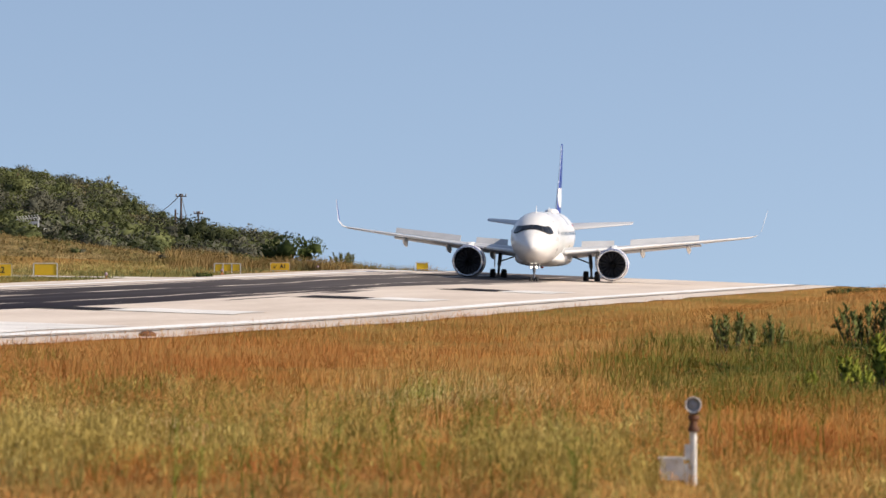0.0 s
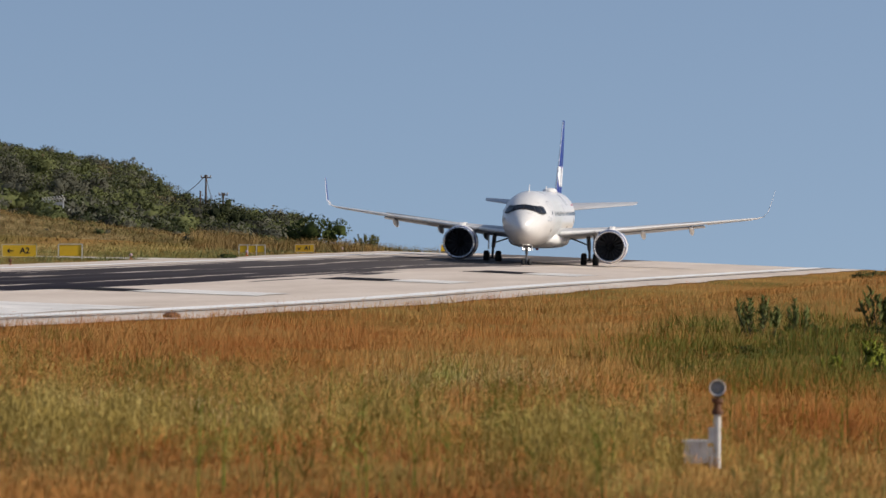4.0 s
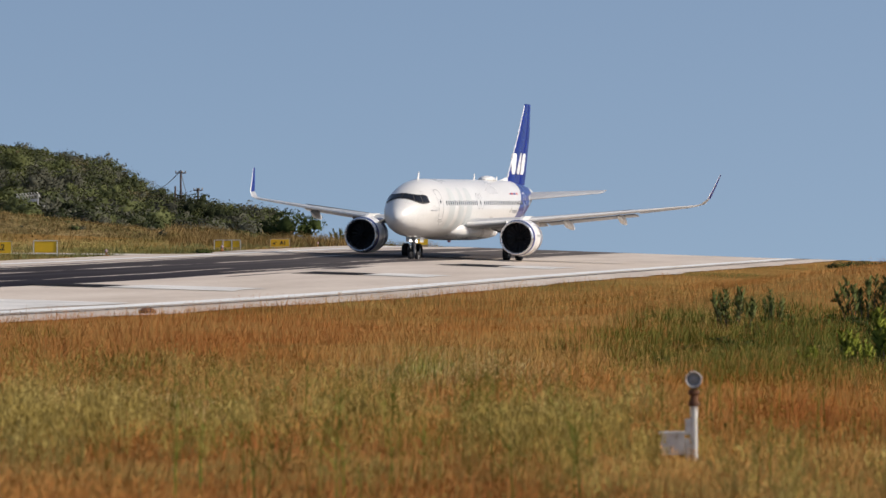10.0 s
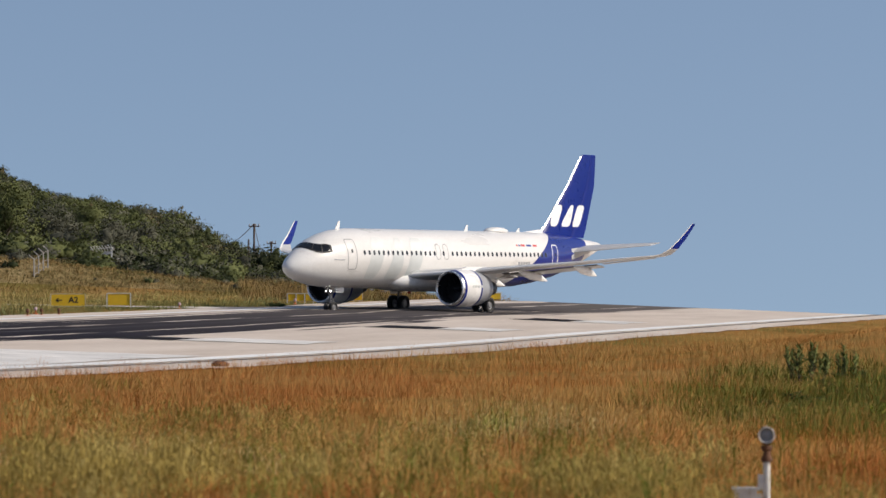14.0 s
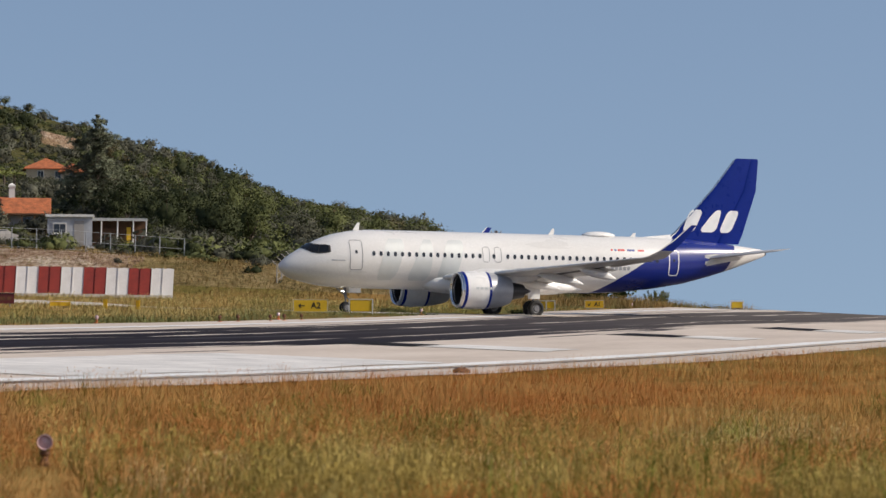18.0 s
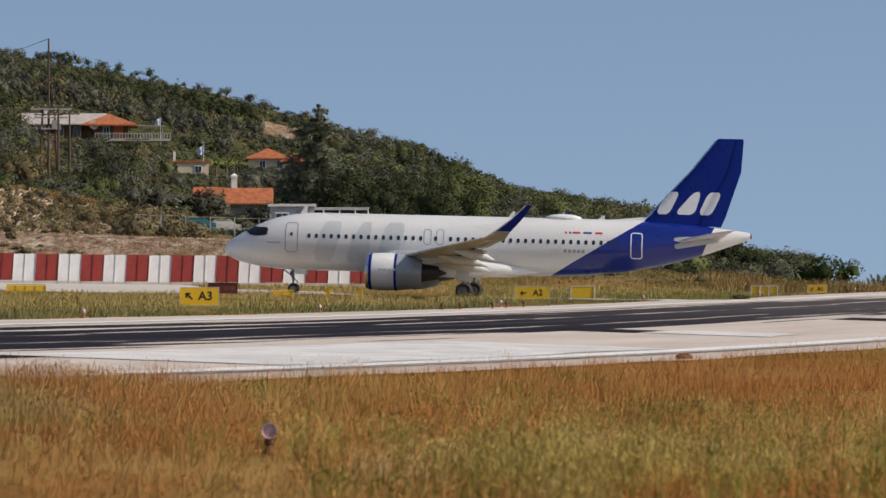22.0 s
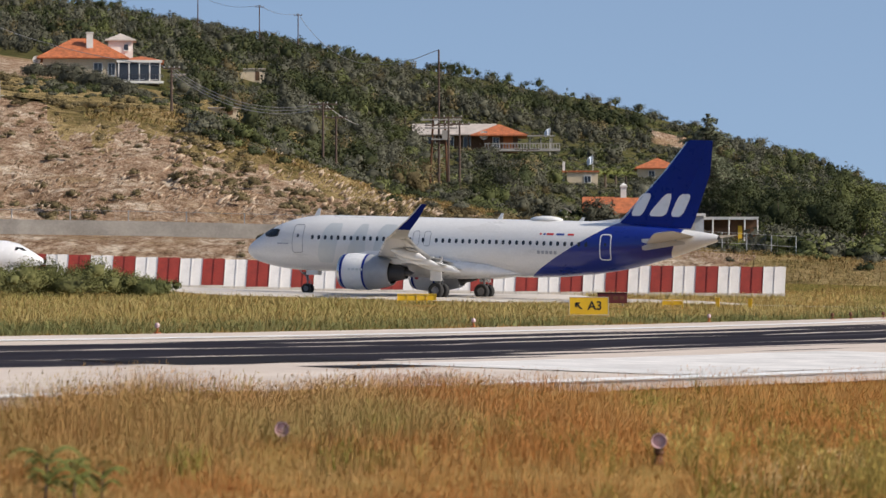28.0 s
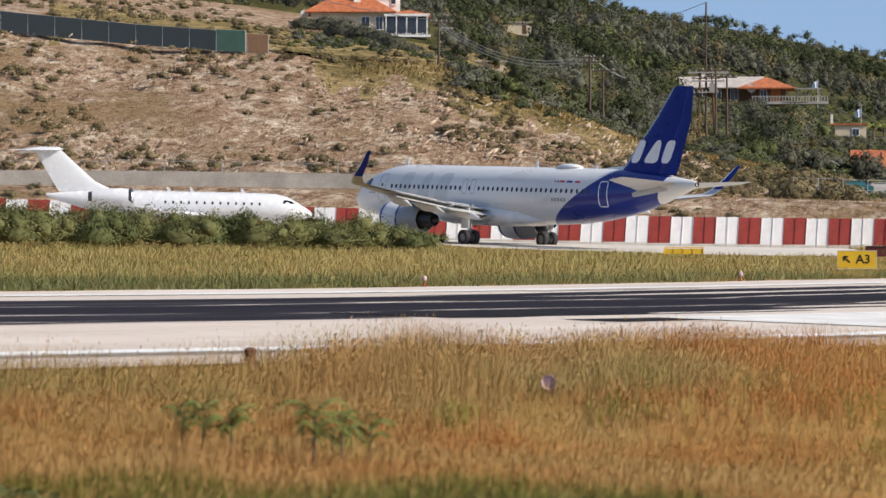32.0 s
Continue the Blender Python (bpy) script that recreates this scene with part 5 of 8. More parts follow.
ICO_V = np.array([(0, -0.526, 0.851), (0, 0.526, 0.851), (0, -0.526, -0.851), (0, 0.526, -0.851), (0.851, 0, 0.526), (0.851, 0, -0.526), (-0.851, 0, 0.526), (-0.851, 0, -0.526), (0.526, 0.851, 0), (-0.526, 0.851, 0), (0.526, -0.851, 0), (-0.526, -0.851, 0)])
ICO_F = np.array([(0, 4, 1), (0, 1, 6), (0, 6, 11), (0, 11, 10), (0, 10, 4), (1, 4, 8), (4, 10, 5), (10, 11, 2), (11, 6, 7), (6, 1, 9), (3, 8, 5), (3, 5, 2), (3, 2, 7), (3, 7, 9), (3, 9, 8), (8, 4, 5), (5, 10, 2), (2, 11, 7), (7, 6, 9), (9, 1, 8)])


def crown(n, blobs, leaf, core=0.78, rng=RNG, cores=99, lumpy=0.0):
    """A crown of loose leaves round several dark cores. blobs: (x, y, z, radius across, radius up)."""
    vs, fs, ns = [], [], []
    w = np.array([b[3] ** 2 for b in blobs])
    mid = np.array([b[:3] for b in blobs]).mean(0) * (1, 1, 0.7)
    for (bx, by, bz, rr, rz), share in zip(blobs, w / w.sum()):
        k = max(6, int(n * share))
        d = rng.normal(size=(k, 3))
        d /= np.linalg.norm(d, axis=1)[:, None]
        d[:, 2] = np.where(d[:, 2] < -0.55, -d[:, 2], d[:, 2])
        ph = rng.random(4) * 6.28
        lump = 1 + lumpy * (np.sin(3.1 * d[:, 0] + ph[0]) * np.sin(3.4 * d[:, 1] + ph[1]) + 0.6 * np.sin(6.3 * d[:, 2] + ph[2]) * np.sin(5.7 * d[:, 0] + ph[3]))
        rad = (0.78 + (0.34 + 0.5 * lumpy) * rng.random(k) ** (1.3 + 2 * lumpy)) * lump
        c = d * rad[:, None] * (rr, rr, rz) + (bx, by, bz)
        e1 = rng.normal(size=(k, 3))
        e1 /= np.linalg.norm(e1, axis=1)[:, None]
        e2 = np.cross(e1, d + 0.4 * rng.normal(size=(k, 3)))
        e2 /= np.linalg.norm(e2, axis=1)[:, None] + 1e-6
        s = leaf * (0.6 + 0.8 * rng.random((k, 1)))
        tri = np.stack([c - e1 * s, c + e1 * s * 0.8 + e2 * s * 0.3, c + e2 * s * 1.3], 1).reshape(-1, 3)
        base = sum(len(v) for v in vs)
        vs.append(tri)
        lit = d * 0.62 + (c - mid) / rr * 0.30 + (0, 0, 0.36) + 0.10 * rng.normal(size=(k, 3))
        ns.append(np.repeat(lit, 3, 0))
        # every leaf turns its face outwards
        t3 = tri.reshape(-1, 3, 3)
        back = (np.cross(t3[:, 1] - t3[:, 0], t3[:, 2] - t3[:, 0]) * (d + (0, 0, 0.3))).sum(1) < 0
        t3[back] = t3[back][:, ::-1]
        fs.append(base + np.arange(k * 3).reshape(-1, 3))
        if core and len(fs) < cores * 2:
            jit = 1 + 0.22 * rng.normal(size=(12, 1))
            cv = ICO_V * jit * core * (rr, rr, rz) + (bx, by, bz)
            base = sum(len(v) for v in vs)
            vs.append(cv)
            ns.append(ICO_V * 0.85 + (0, 0, 0.2))
            fs.append(base + ICO_F)
    nn = np.concatenate(ns)
    return np.concatenate(vs), np.concatenate(fs), nn / (np.linalg.norm(nn, axis=1)[:, None] + 1e-6)


def scatter(templates, places):
    """places: rows of x, y, z, scale, turn in radians, template number."""
    V, F, N, base = [], [], [], 0
    places = np.asarray(places)
    for k, (tv, tf, tn) in enumerate(templates):
        p = places[places[:, 5].astype(int) == k]
        if not len(p):
            continue
        c, s = np.cos(p[:, 4])[:, None], np.sin(p[:, 4])[:, None]
        x = (tv[None, :, 0] * c - tv[None, :, 1] * s) * p[:, 3:4] + p[:, 0:1]
        y = (tv[None, :, 0] * s + tv[None, :, 1] * c) * p[:, 3:4] + p[:, 1:2]
        z = tv[None, :, 2] * p[:, 3:4] + p[:, 2:3]
        V.append(np.stack([x, y, z], 2).reshape(-1, 3))
        N.append(np.stack([tn[None, :, 0] * c - tn[None, :, 1] * s, tn[None, :, 0] * s + tn[None, :, 1] * c, tn[None, :, 2] + 0 * c], 2).reshape(-1, 3))
        F.append((tf[None] + (np.arange(len(p)) * len(tv))[:, None, None] + base).reshape(-1, 3))
        base += len(p) * len(tv)
    return np.concatenate(V), np.concatenate(F), np.concatenate(N)


def leafy_mesh(name, VFN, mat):
    """Leaves whose shading follows the roundness of the crown."""
    me = fast_mesh(name, VFN[0], VFN[1], mat)
    me.shade_smooth()
    at = me.attributes.new("custom_normal", "FLOAT_VECTOR", "POINT")
    at.data.foreach_set("vector", np.ascontiguousarray(VFN[2], np.float32).ravel())
    return me


def tree_blobs(rng, h, w):
    out = [(0, 0, h * 0.56, w * 0.5, h * 0.33)]
    for k in range(rng.integers(5, 9)):
        q = rng.random() * 6.28
        d = w * (0.3 + 0.45 * rng.random())
        rr = w * (0.17 + 0.23 * rng.random())
        out.append((d * math.cos(q), d * math.sin(q), h * (0.35 + 0.45 * rng.random()), rr, rr * 0.85))
    return out


# things on the hill that the woods keep clear of: azimuth from, to, distance from, to
CLEARINGS = [(-19.6, -17.2, 500, 640), (-14.0, -11.9, 630, 790), (-10.8, -9.55, 650, 800), (-12.1, -9.9, 430, 548), (-10.5, -8.6, 370, 475), (-12.2, -11.0, 640, 720), (-10.45, -9.8, 868, 935)]


# azimuth from, to, lowest elevation to be seen, and how far off it stands
VIEWS = [(-6.25, -5.65, 0.8, 404), (-13.75, -12.95, 2.1, 505), (-15.3, -14.8, 2.45, 472), (-16.4, -15.95, 3.5, 800), (-16.85, -16.3, 2.95, 520), (-19.3, -18.3, 3.72, 640), (-18.3, -17.35, 3.5, 640), (-13.8, -12.15, 2.66, 790), (-12.6, -11.75, 2.52, 790), (-13.6, -13.2, 2.3, 640), (-15.25, -14.95, 2.7, 640), (-11.7, -11.1, 2.08, 720), (-11.15, -10.65, 2.02, 720), (-10.4, -9.85, 2.6, 900), (-10.6, -9.7, 2.18, 760), (-11.45, -10.15, 1.45, 560), (-11.92, -11.78, 2.45, 700), (-11.3, -11.16, 2.12, 700)]
LEAF_RIDGE = leaf_material("ridge_leaves", (0.026, 0.034, 0.014), (0.052, 0.063, 0.028), (0.105, 0.112, 0.052), 0.1)


def woods():
    """Olive trees and scrub that cover the hill."""
    rng = np.random.default_rng(3)
    sizes = [(3.6 + 1.6 * rng.random(), 2.1 + 1.5 * rng.random()) for _ in range(10)]
    temps = [crown(360, tree_blobs(rng, h, w), 0.165, 0.6, rng, 3, 0.3) for h, w in sizes]
    temps += [crown(140, tree_blobs(rng, h, w), 0.25, 0.6, rng, 2, 0.3) for h, w in sizes]
    az = -28 + 27.4 * rng.random(30000)
    top = curve(az, [(-30, 1100), (-8, 1000), (-4, 640), (-1, 480), (0, 470)])
    low = np.where(az < -13, 462, np.where(az < -8.5, 446, np.interp(az, [-8.5, -5, -1], [425, 440, 440])))
    r = np.sqrt(low ** 2 + ((top + 12) ** 2 - low ** 2) * rng.random(30000))
    x, y = r * np.sin(np.radians(az)), r * np.cos(np.radians(az))
    dens = np.array([noise.noise(Vector((a * 0.018, b * 0.018, 0))) for a, b in zip(x, y)])
    keep = rng.random(30000) < np.clip(0.62 + 0.9 * dens, 0.12, 1)
    # the meadow below the house on the cut slope stays open
    keep &= az < -2.5 + 0.25 * np.sin(r * 0.3)
    keep &= ~((az < -19.2) & (r < 640)) & ~((az < -17.2) & (r < 560)) & ~((az < -16.2) & (r < 500))
    for a0, a1, r0, r1 in CLEARINGS:
        keep &= ~((az > a0) & (az < a1) & (r > r0) & (r < r1))
    keep[np.cumsum(keep) > 8200] = False
    x, y, az, r = x[keep], y[keep], az[keep], r[keep]
    n = len(x)
    sc = 0.42 + 0.72 * rng.random(n) ** 1.7
    sc *= np.where(az > -4.6, 0.85, 1.0) * np.where((r > curve(az, [(-30, 1100), (-8, 1000), (-4, 640), (-1, 480), (0, 470)]) - 90) & (az < -5), 0.72, 1.0)
    # taller clumps along the ridge
    m = 240
    ra = -22 + 17.5 * rng.random(m)
    cl = np.sin(ra * 5.1) + np.sin(ra * 2.3 + 1) + 0.6 * rng.normal(size=m)
    rr = curve(ra, [(-30, 1100), (-8, 1000), (-4, 640)]) + 6 * rng.normal(size=m)
    rx, ry = rr * np.sin(np.radians(ra)), rr * np.cos(np.radians(ra))
    far = scatter(temps, np.stack([rx, ry, land(rx, ry) - 0.5, np.clip(0.42 + 0.2 * cl, 0.28, 0.95), rng.random(m) * 6.28, rng.integers(0, 10, m)], 1))
    tagged(new("ridge_trees", leafy_mesh("ridge_trees", far, LEAF_RIDGE)), "dark evergreen clumps along the ridge", "woods", kind="stuff")
    z = land(x, y) - 0.5
    # open views of the houses: no crown stands before them
    top = np.degrees(np.arctan2(z + 5.2 * sc, r))
    ok = np.ones(n, bool)
    for a0, a1, el, far_r in VIEWS:
        low = (az > a0) & (az < a1) & (r < far_r) & (top > el)
        sc = np.where(low, np.minimum(sc, (np.tan(np.radians(el)) * r - z) / 5.4), sc)
        ok &= sc > 0.12
    x, y, z, sc = x[ok], y[ok], z[ok], sc[ok]
    n = len(x)
    rows = np.stack([x, y, z, sc, rng.random(n) * 6.28, rng.integers(0, 10, n) + np.where(np.hypot(x, y) > 660, 10, 0)], 1)
    gloom = np.array([noise.noise(Vector((a * 0.03, b * 0.012, 9))) for a, b in zip(x, y)])
    bearing, dice = np.degrees(np.arctan2(x, y)), rng.random(n)
    deep = gloom + 0.55 * dice > 0.52
    fresh = ~deep & (rng.random(n) < 0.16 + 0.5 * smooth(bearing, -9.5, -5.5))
    brown = ~deep & ~fresh & (rng.random(n) < 0.07)
    rows[deep, 3] *= 1.15
    for name, pick, mat, label in (("evergreen_trees", deep, LEAF_RIDGE, "dark evergreen trees scattered among olive woods"), ("fresh_scrub", fresh, LEAF_FRESH, "fresh green shrubs scattered over the hill"),
                                   ("withered_scrub", brown, LEAF_BROWN, "withered brown shrubs among olive trees"), ("hill_woods", ~(deep | fresh | brown), LEAF_WOOD, "grey-green olive trees and scrub covering the hill")):
        tagged(new(name, leafy_mesh(name, scatter(temps, rows[pick]), mat)), label, "woods", kind="stuff")


woods()


def slope_scrub():
    """Low bushes on the cut slope, the banks and below the woods."""
    rng = np.random.default_rng(5)
    temps = [crown(130, [(0, 0, 0.45, 0.9, 0.55), (0.7, 0.3, 0.35, 0.55, 0.4), (-0.5, 0.5, 0.3, 0.6, 0.4)], 0.14, 0.62, rng) for _ in range(6)]
    rows = []
    def sow(n, a0, a1, r0, r1, s0, s1, lim):
        az, r = a0 + (a1 - a0) * rng.random(n), r0 + (r1 - r0) * rng.random(n)
        x, y = r * np.sin(np.radians(az)), r * np.cos(np.radians(az))
        d = np.array([noise.noise(Vector((a * 0.05, b * 0.05, 5))) for a, b in zip(x, y)])
        ok = d + 0.35 * rng.random(n) > lim
        x, y = x[ok], y[ok]
        k = len(x)
        rows.append(np.stack([x, y, land(x, y) - 0.1, s0 + (s1 - s0) * rng.random(k) ** 2, rng.random(k) * 6.28, rng.integers(0, 6, k)], 1))
    sow(2600, -28, -10.8, 372, 455, 0.16, 0.85, 0.16)
    sow(1500, -28, -16.6, 436, 640, 0.25, 1.0, 0.1)
    sow(70, -19.2, -18.2, 510, 556, 0.45, 1.0, -0.1)
    sow(80, -18.2, -16.9, 495, 545, 0.4, 0.8, -0.2)
    sow(3000, -14.5, -9.4, 540, 960, 0.35, 1.0, -0.1)
    sow(160, -12.1, -9.9, 440, 560, 0.6, 1.4, -0.3)
    sow(500, -17, -12.5, 425, 470, 0.6, 1.8, 0.0)
    sow(500, -17.2, -12.4, 372, 430, 0.3, 0.9, 0.12)
    sow(350, -28, -12, 334, 360, 0.3, 0.9, 0.15)
    sow(1100, -12.6, -2.4, 366, 446, 0.6, 1.9, 0.02)
    sow(300, -9, -2.6, 410, 450, 1.2, 2.6, -0.1)
    sow(900, -17.2, -12.6, 424, 456, 0.4, 1.1, -0.1)
    sow(1500, -9.5, -2.4, 346, 440, 0.25, 0.9, 0.0)
    rows = np.concatenate(rows)
    dry = np.degrees(np.arctan2(rows[:, 0], rows[:, 1])) < -11.2
    far = np.hypot(rows[:, 0], rows[:, 1])
    dry &= (far < 424) | ((far < 500) & (rows[:, 0] < far * -0.295)) | ((far < 640) & (rows[:, 0] < far * -0.334))
    tagged(new("slope_scrub", leafy_mesh("slope_scrub", scatter(temps, rows[dry]), LEAF_SCRUB)), "low dry scrub on the cut slope", "scrub", kind="stuff")
    rest = rows[~dry]
    tilt, off = rest[:, 0] / rest[:, 1], np.hypot(rest[:, 0], rest[:, 1])
    bare = (tilt > -0.25) & (tilt < -0.10) & (off < np.where(tilt < -0.183, 446, 412))
    rest = rest[~bare | (rng.random(len(rest)) < 0.1)]
    kind = rng.random(len(rest))
    for name, pick, mat, label in (("bank_scrub", kind < 0.45, LEAF_WOOD, "low grey-green scrub below the woods"), ("green_scrub", (kind >= 0.45) & (kind < 0.8), LEAF_FRESH, "low fresh green scrub below the woods"), ("dark_scrub", kind >= 0.8, LEAF_RIDGE, "low dark scrub below the woods")):
        tagged(new(name, leafy_mesh(name, scatter(temps, rest[pick]), mat)), label, "scrub", kind="stuff")


slope_scrub()


def loose_rocks():
    """Small flat stones and ledges showing in the cut slope."""
    rng = np.random.default_rng(8)
    temps = []
    for _ in range(6):
        v = ICO_V * (1 + 0.3 * rng.normal(size=(12, 1))) * (1.1, 0.7, 0.35)
        v = v + np.outer(v[:, 0], (0, 0, 0.7))
        temps.append((v, ICO_F, ICO_V))
    n = 9000
    az, r = -28 + 14.6 * rng.random(n), 370 + 64 * rng.random(n)
    x, y = r * np.sin(np.radians(az)), r * np.cos(np.radians(az))
    d = np.array([noise.noise(Vector((a * 0.06, b * 0.06, 9))) for a, b in zip(x, y)])
    ok = d + 0.5 * rng.random(n) > 0.30
    x, y = x[ok], y[ok]
    k = len(x)
    size = 0.06 + 0.30 * rng.random(k) ** 4
    # larger stones lie towards the corner of the cut
    size *= np.where(x > -0.315 * y, 1.35, 1.0)
    V, F, N = scatter(temps, np.stack([x, y, land(x, y) + 0.12, size, 0.5 * rng.normal(size=k), rng.integers(0, 6, k)], 1))
    tagged(new("loose_rocks", fast_mesh("loose_rocks", V, F, ROCK)), "pale ochre stones in the cut slope", "rocks", kind="stuff")


ROCK = plain("pale_rock", (0.58, 0.45, 0.33), 0.9, grime=0.35, scale=0.8, relief=0.05)
loose_rocks()


def bush(name, az, r, blobs, n, leaf, mat, label, category="bush", stems=5, group="", lumpy=0.0):
    x, y = at_az(az, r)
    t = empty(name, pose(x, y, gz(x, y)), label, category, group)
    rng = np.random.default_rng(int(abs(az) * 100) + n)
    ob = new("foliage", leafy_mesh("foliage", crown(n, blobs, leaf, 0.6, rng, lumpy=lumpy), mat))
    ob.parent = t
    for b in blobs[:stems]:
        part("stem", Shape().tube((b[0] * 0.15, b[1] * 0.15, -0.1), (b[0] * 0.8, b[1] * 0.8, b[2]), 0.05, 0.02, 6), BARK, t)
    return t


def spiky_bush(az, r, w, h, n, label, mat=LEAF_OLEANDER, name="oleander", category="shrub", group="shrubs in the meadow", wide=0.034):
    """Upright stems with narrow leaves, as of a young oleander."""
    x, y = at_az(az, r)
    t = empty(name, pose(x, y, gz(x, y)), label, category, group)
    rng = np.random.default_rng(int(r * 10 + az * 7))
    V, F, N = [], [], []
    for k in range(n):
        q, d = rng.random() * 6.28, w * 0.5 * math.sqrt(rng.random())
        bx, by = d * math.cos(q), d * math.sin(q)
        hh = h * (0.55 + 0.45 * rng.random())
        lean = np.array((bx * 0.35 + 0.1 * rng.normal(), by * 0.35 + 0.1 * rng.normal(), hh))
        part("stem", Shape().tube((bx * 0.6, by * 0.6, -0.05), (bx * 0.6 + lean[0], by * 0.6 + lean[1], hh * 0.95), 0.016, 0.006, 5), BARK, t)
        m = 46
        along = 0.25 + 0.75 * rng.random(m) ** 0.8
        p = np.array((bx * 0.6, by * 0.6, 0)) + lean * along[:, None]
        a = rng.random(m) * 6.28
        out = np.stack([np.cos(a), np.sin(a), 0.9 + 0.6 * rng.random(m)], 1) * (0.10 + 0.10 * rng.random((m, 1))) * h / 1.4
        sidev = np.stack([-np.sin(a), np.cos(a), np.zeros(m)], 1) * wide * h / 1.4
        base = len(V) * 4 * m
        V.append(np.stack([p, p + out * 0.5 + sidev, p + out, p + out * 0.5 - sidev], 1).reshape(-1, 3))
        face = out / np.linalg.norm(out, axis=1)[:, None] + (0.25, 0, 0.4) + 0.25 * rng.normal(size=(m, 3))
        N.append(np.repeat(face / np.linalg.norm(face, axis=1)[:, None], 4, 0))
        i = base + np.arange(m)[:, None] * 4
        F.append(np.concatenate([i + (0, 1, 2), i + (0, 2, 3)]))
    ob = new("leaves", leafy_mesh("leaves", (np.concatenate(V), np.concatenate(F), np.concatenate(N)), mat))
    ob.parent = t


spiky_bush(4.2, 126, 2.0, 1.3, 12, "dark green upright shrub in dry meadow")
spiky_bush(4.78, 127, 1.0, 1.2, 8, "dark green upright shrub in dry meadow")
spiky_bush(6.1, 130, 1.9, 1.5, 15, "tall dark green upright shrub in dry meadow")
spiky_bush(6.75, 131, 2.0, 2.0, 16, "tall dark green upright shrub in dry meadow")
for az, r, w, h in ((5.85, 96, 0.7, 0.75), (6.4, 95, 1.0, 1.2), (6.85, 96, 1.0, 1.1), (5.3, 93, 0.6, 0.5), (7.4, 96, 1.1, 1.3), (6.1, 94, 0.7, 0.55), (6.62, 95.5, 0.6, 0.9)):
    spiky_bush(az, r, w * 0.75, h * 1.2, 12, "bright yellow-green leafy weed in dry meadow", LEAF_BRIGHT, "leafy_weed", "weed", "leafy weeds", 0.055)


def low_cover():
    """Dark low plants round the shrubs; they stand in for the shade there too."""
    rng = np.random.default_rng(21)
    temps = [crown(70, [(0, 0, 0.15, 0.55, 0.28), (0.4, 0.2, 0.12, 0.35, 0.2)], 0.09, 0.7, rng) for _ in range(5)]
    n = 350
    az = 5.9 + 1.3 * rng.normal(size=n)
    r = 112 + 9 * rng.normal(size=n)
    ok = (az > 2.9) & (az < 10) & (r > 92)
    az, r = az[ok], r[ok]
    x, y = r * np.sin(np.radians(az)), r * np.cos(np.radians(az))
    k = len(x)
    VFN = scatter(temps, np.stack([x, y, land(x, y), 0.25 + 0.4 * rng.random(k), rng.random(k) * 6.28, rng.integers(0, 5, k)], 1))
    tagged(new("low_green_cover", leafy_mesh("low_green_cover", VFN, LEAF_DARK)), "dark green low plants among dry grass", "undergrowth", kind="stuff")


low_cover()

# the broom thicket before the parked jet, dwindling towards the taxiway
for k in range(27):
    f = k / 26
    az = -27.6 + 9.95 * f
    r = 226 + 36 * f ** 1.3 + 3 * math.sin(k * 2.1)
    s = (1.36 - 0.42 * f) * (0.94 + 0.1 * math.sin(k * 1.7)) * (0.72 if k == 26 else 0.88 if k == 25 else 1)
    sprig = np.random.default_rng(600 + k)
    blobs = [(0, 0, 0.85 * s, 1.9 * s, 0.9 * s), (0.3, -1.0, 0.6 * s, 1.5 * s, 0.7 * s)]
    for _ in range(9):
        up = 0.75 + 0.85 * sprig.random()
        wide = 0.45 + 0.5 * sprig.random()
        blobs.append(((5.2 * sprig.random() - 2.6) * s, (2.4 * sprig.random() - 1.4) * s, up * s, wide * s, wide * s * 0.95))
    bush("broom_bush", az, r, blobs, 6000, 0.07, LEAF_FRESH if k % 4 == 2 else LEAF_BUSH, "dense green broom bush in a thicket", "bush", 4, "broom thicket", 0.3)
# low bushes on the brow beyond the meadow
for k, az in enumerate((5.7, 5.9, 6.08, 6.3, 6.5, 6.7)):
    d = 300 + 4 * (k % 3)
    h = min(0.7, max(0.3, d * math.tan(radians(0.15 + 0.03 * (k % 2))) - gz(*at_az(az, d))))
    bush("low_bush", az, d, [(0, 0, h * 0.4, 0.7, h * 0.45), (0.6, 0.2, h * 0.3, 0.5, h * 0.35), (-0.5, 0, h * 0.3, 0.5, h * 0.3)], 400, 0.06, LEAF_DARK, "low dark green bush on the brow", "bush", 2, "low bushes")
bush("dark_tuft", -3.5, 287, [(0, 0, 0.12, 0.6, 0.22), (0.5, 0, 0.1, 0.4, 0.18)], 300, 0.06, LEAF_DARK, "dark green tuft beside the runway", "tuft", 2)
# single bushes at the far end of the runway
bush("round_bush", -2.25, 352, [(0, 0, 1.5, 1.9, 1.5), (1.5, 0.3, 1.2, 1.4, 1.2), (-1.5, 0, 1.1, 1.4, 1.1), (2.4, 0, 1.7, 1.0, 0.9)], 900, 0.16, LEAF_DARK, "dark green rounded bush behind the runway")
spiky_bush(-1.45, 352, 2.6, 1.7, 22, "green tufted bush behind the runway", LEAF_BUSH)


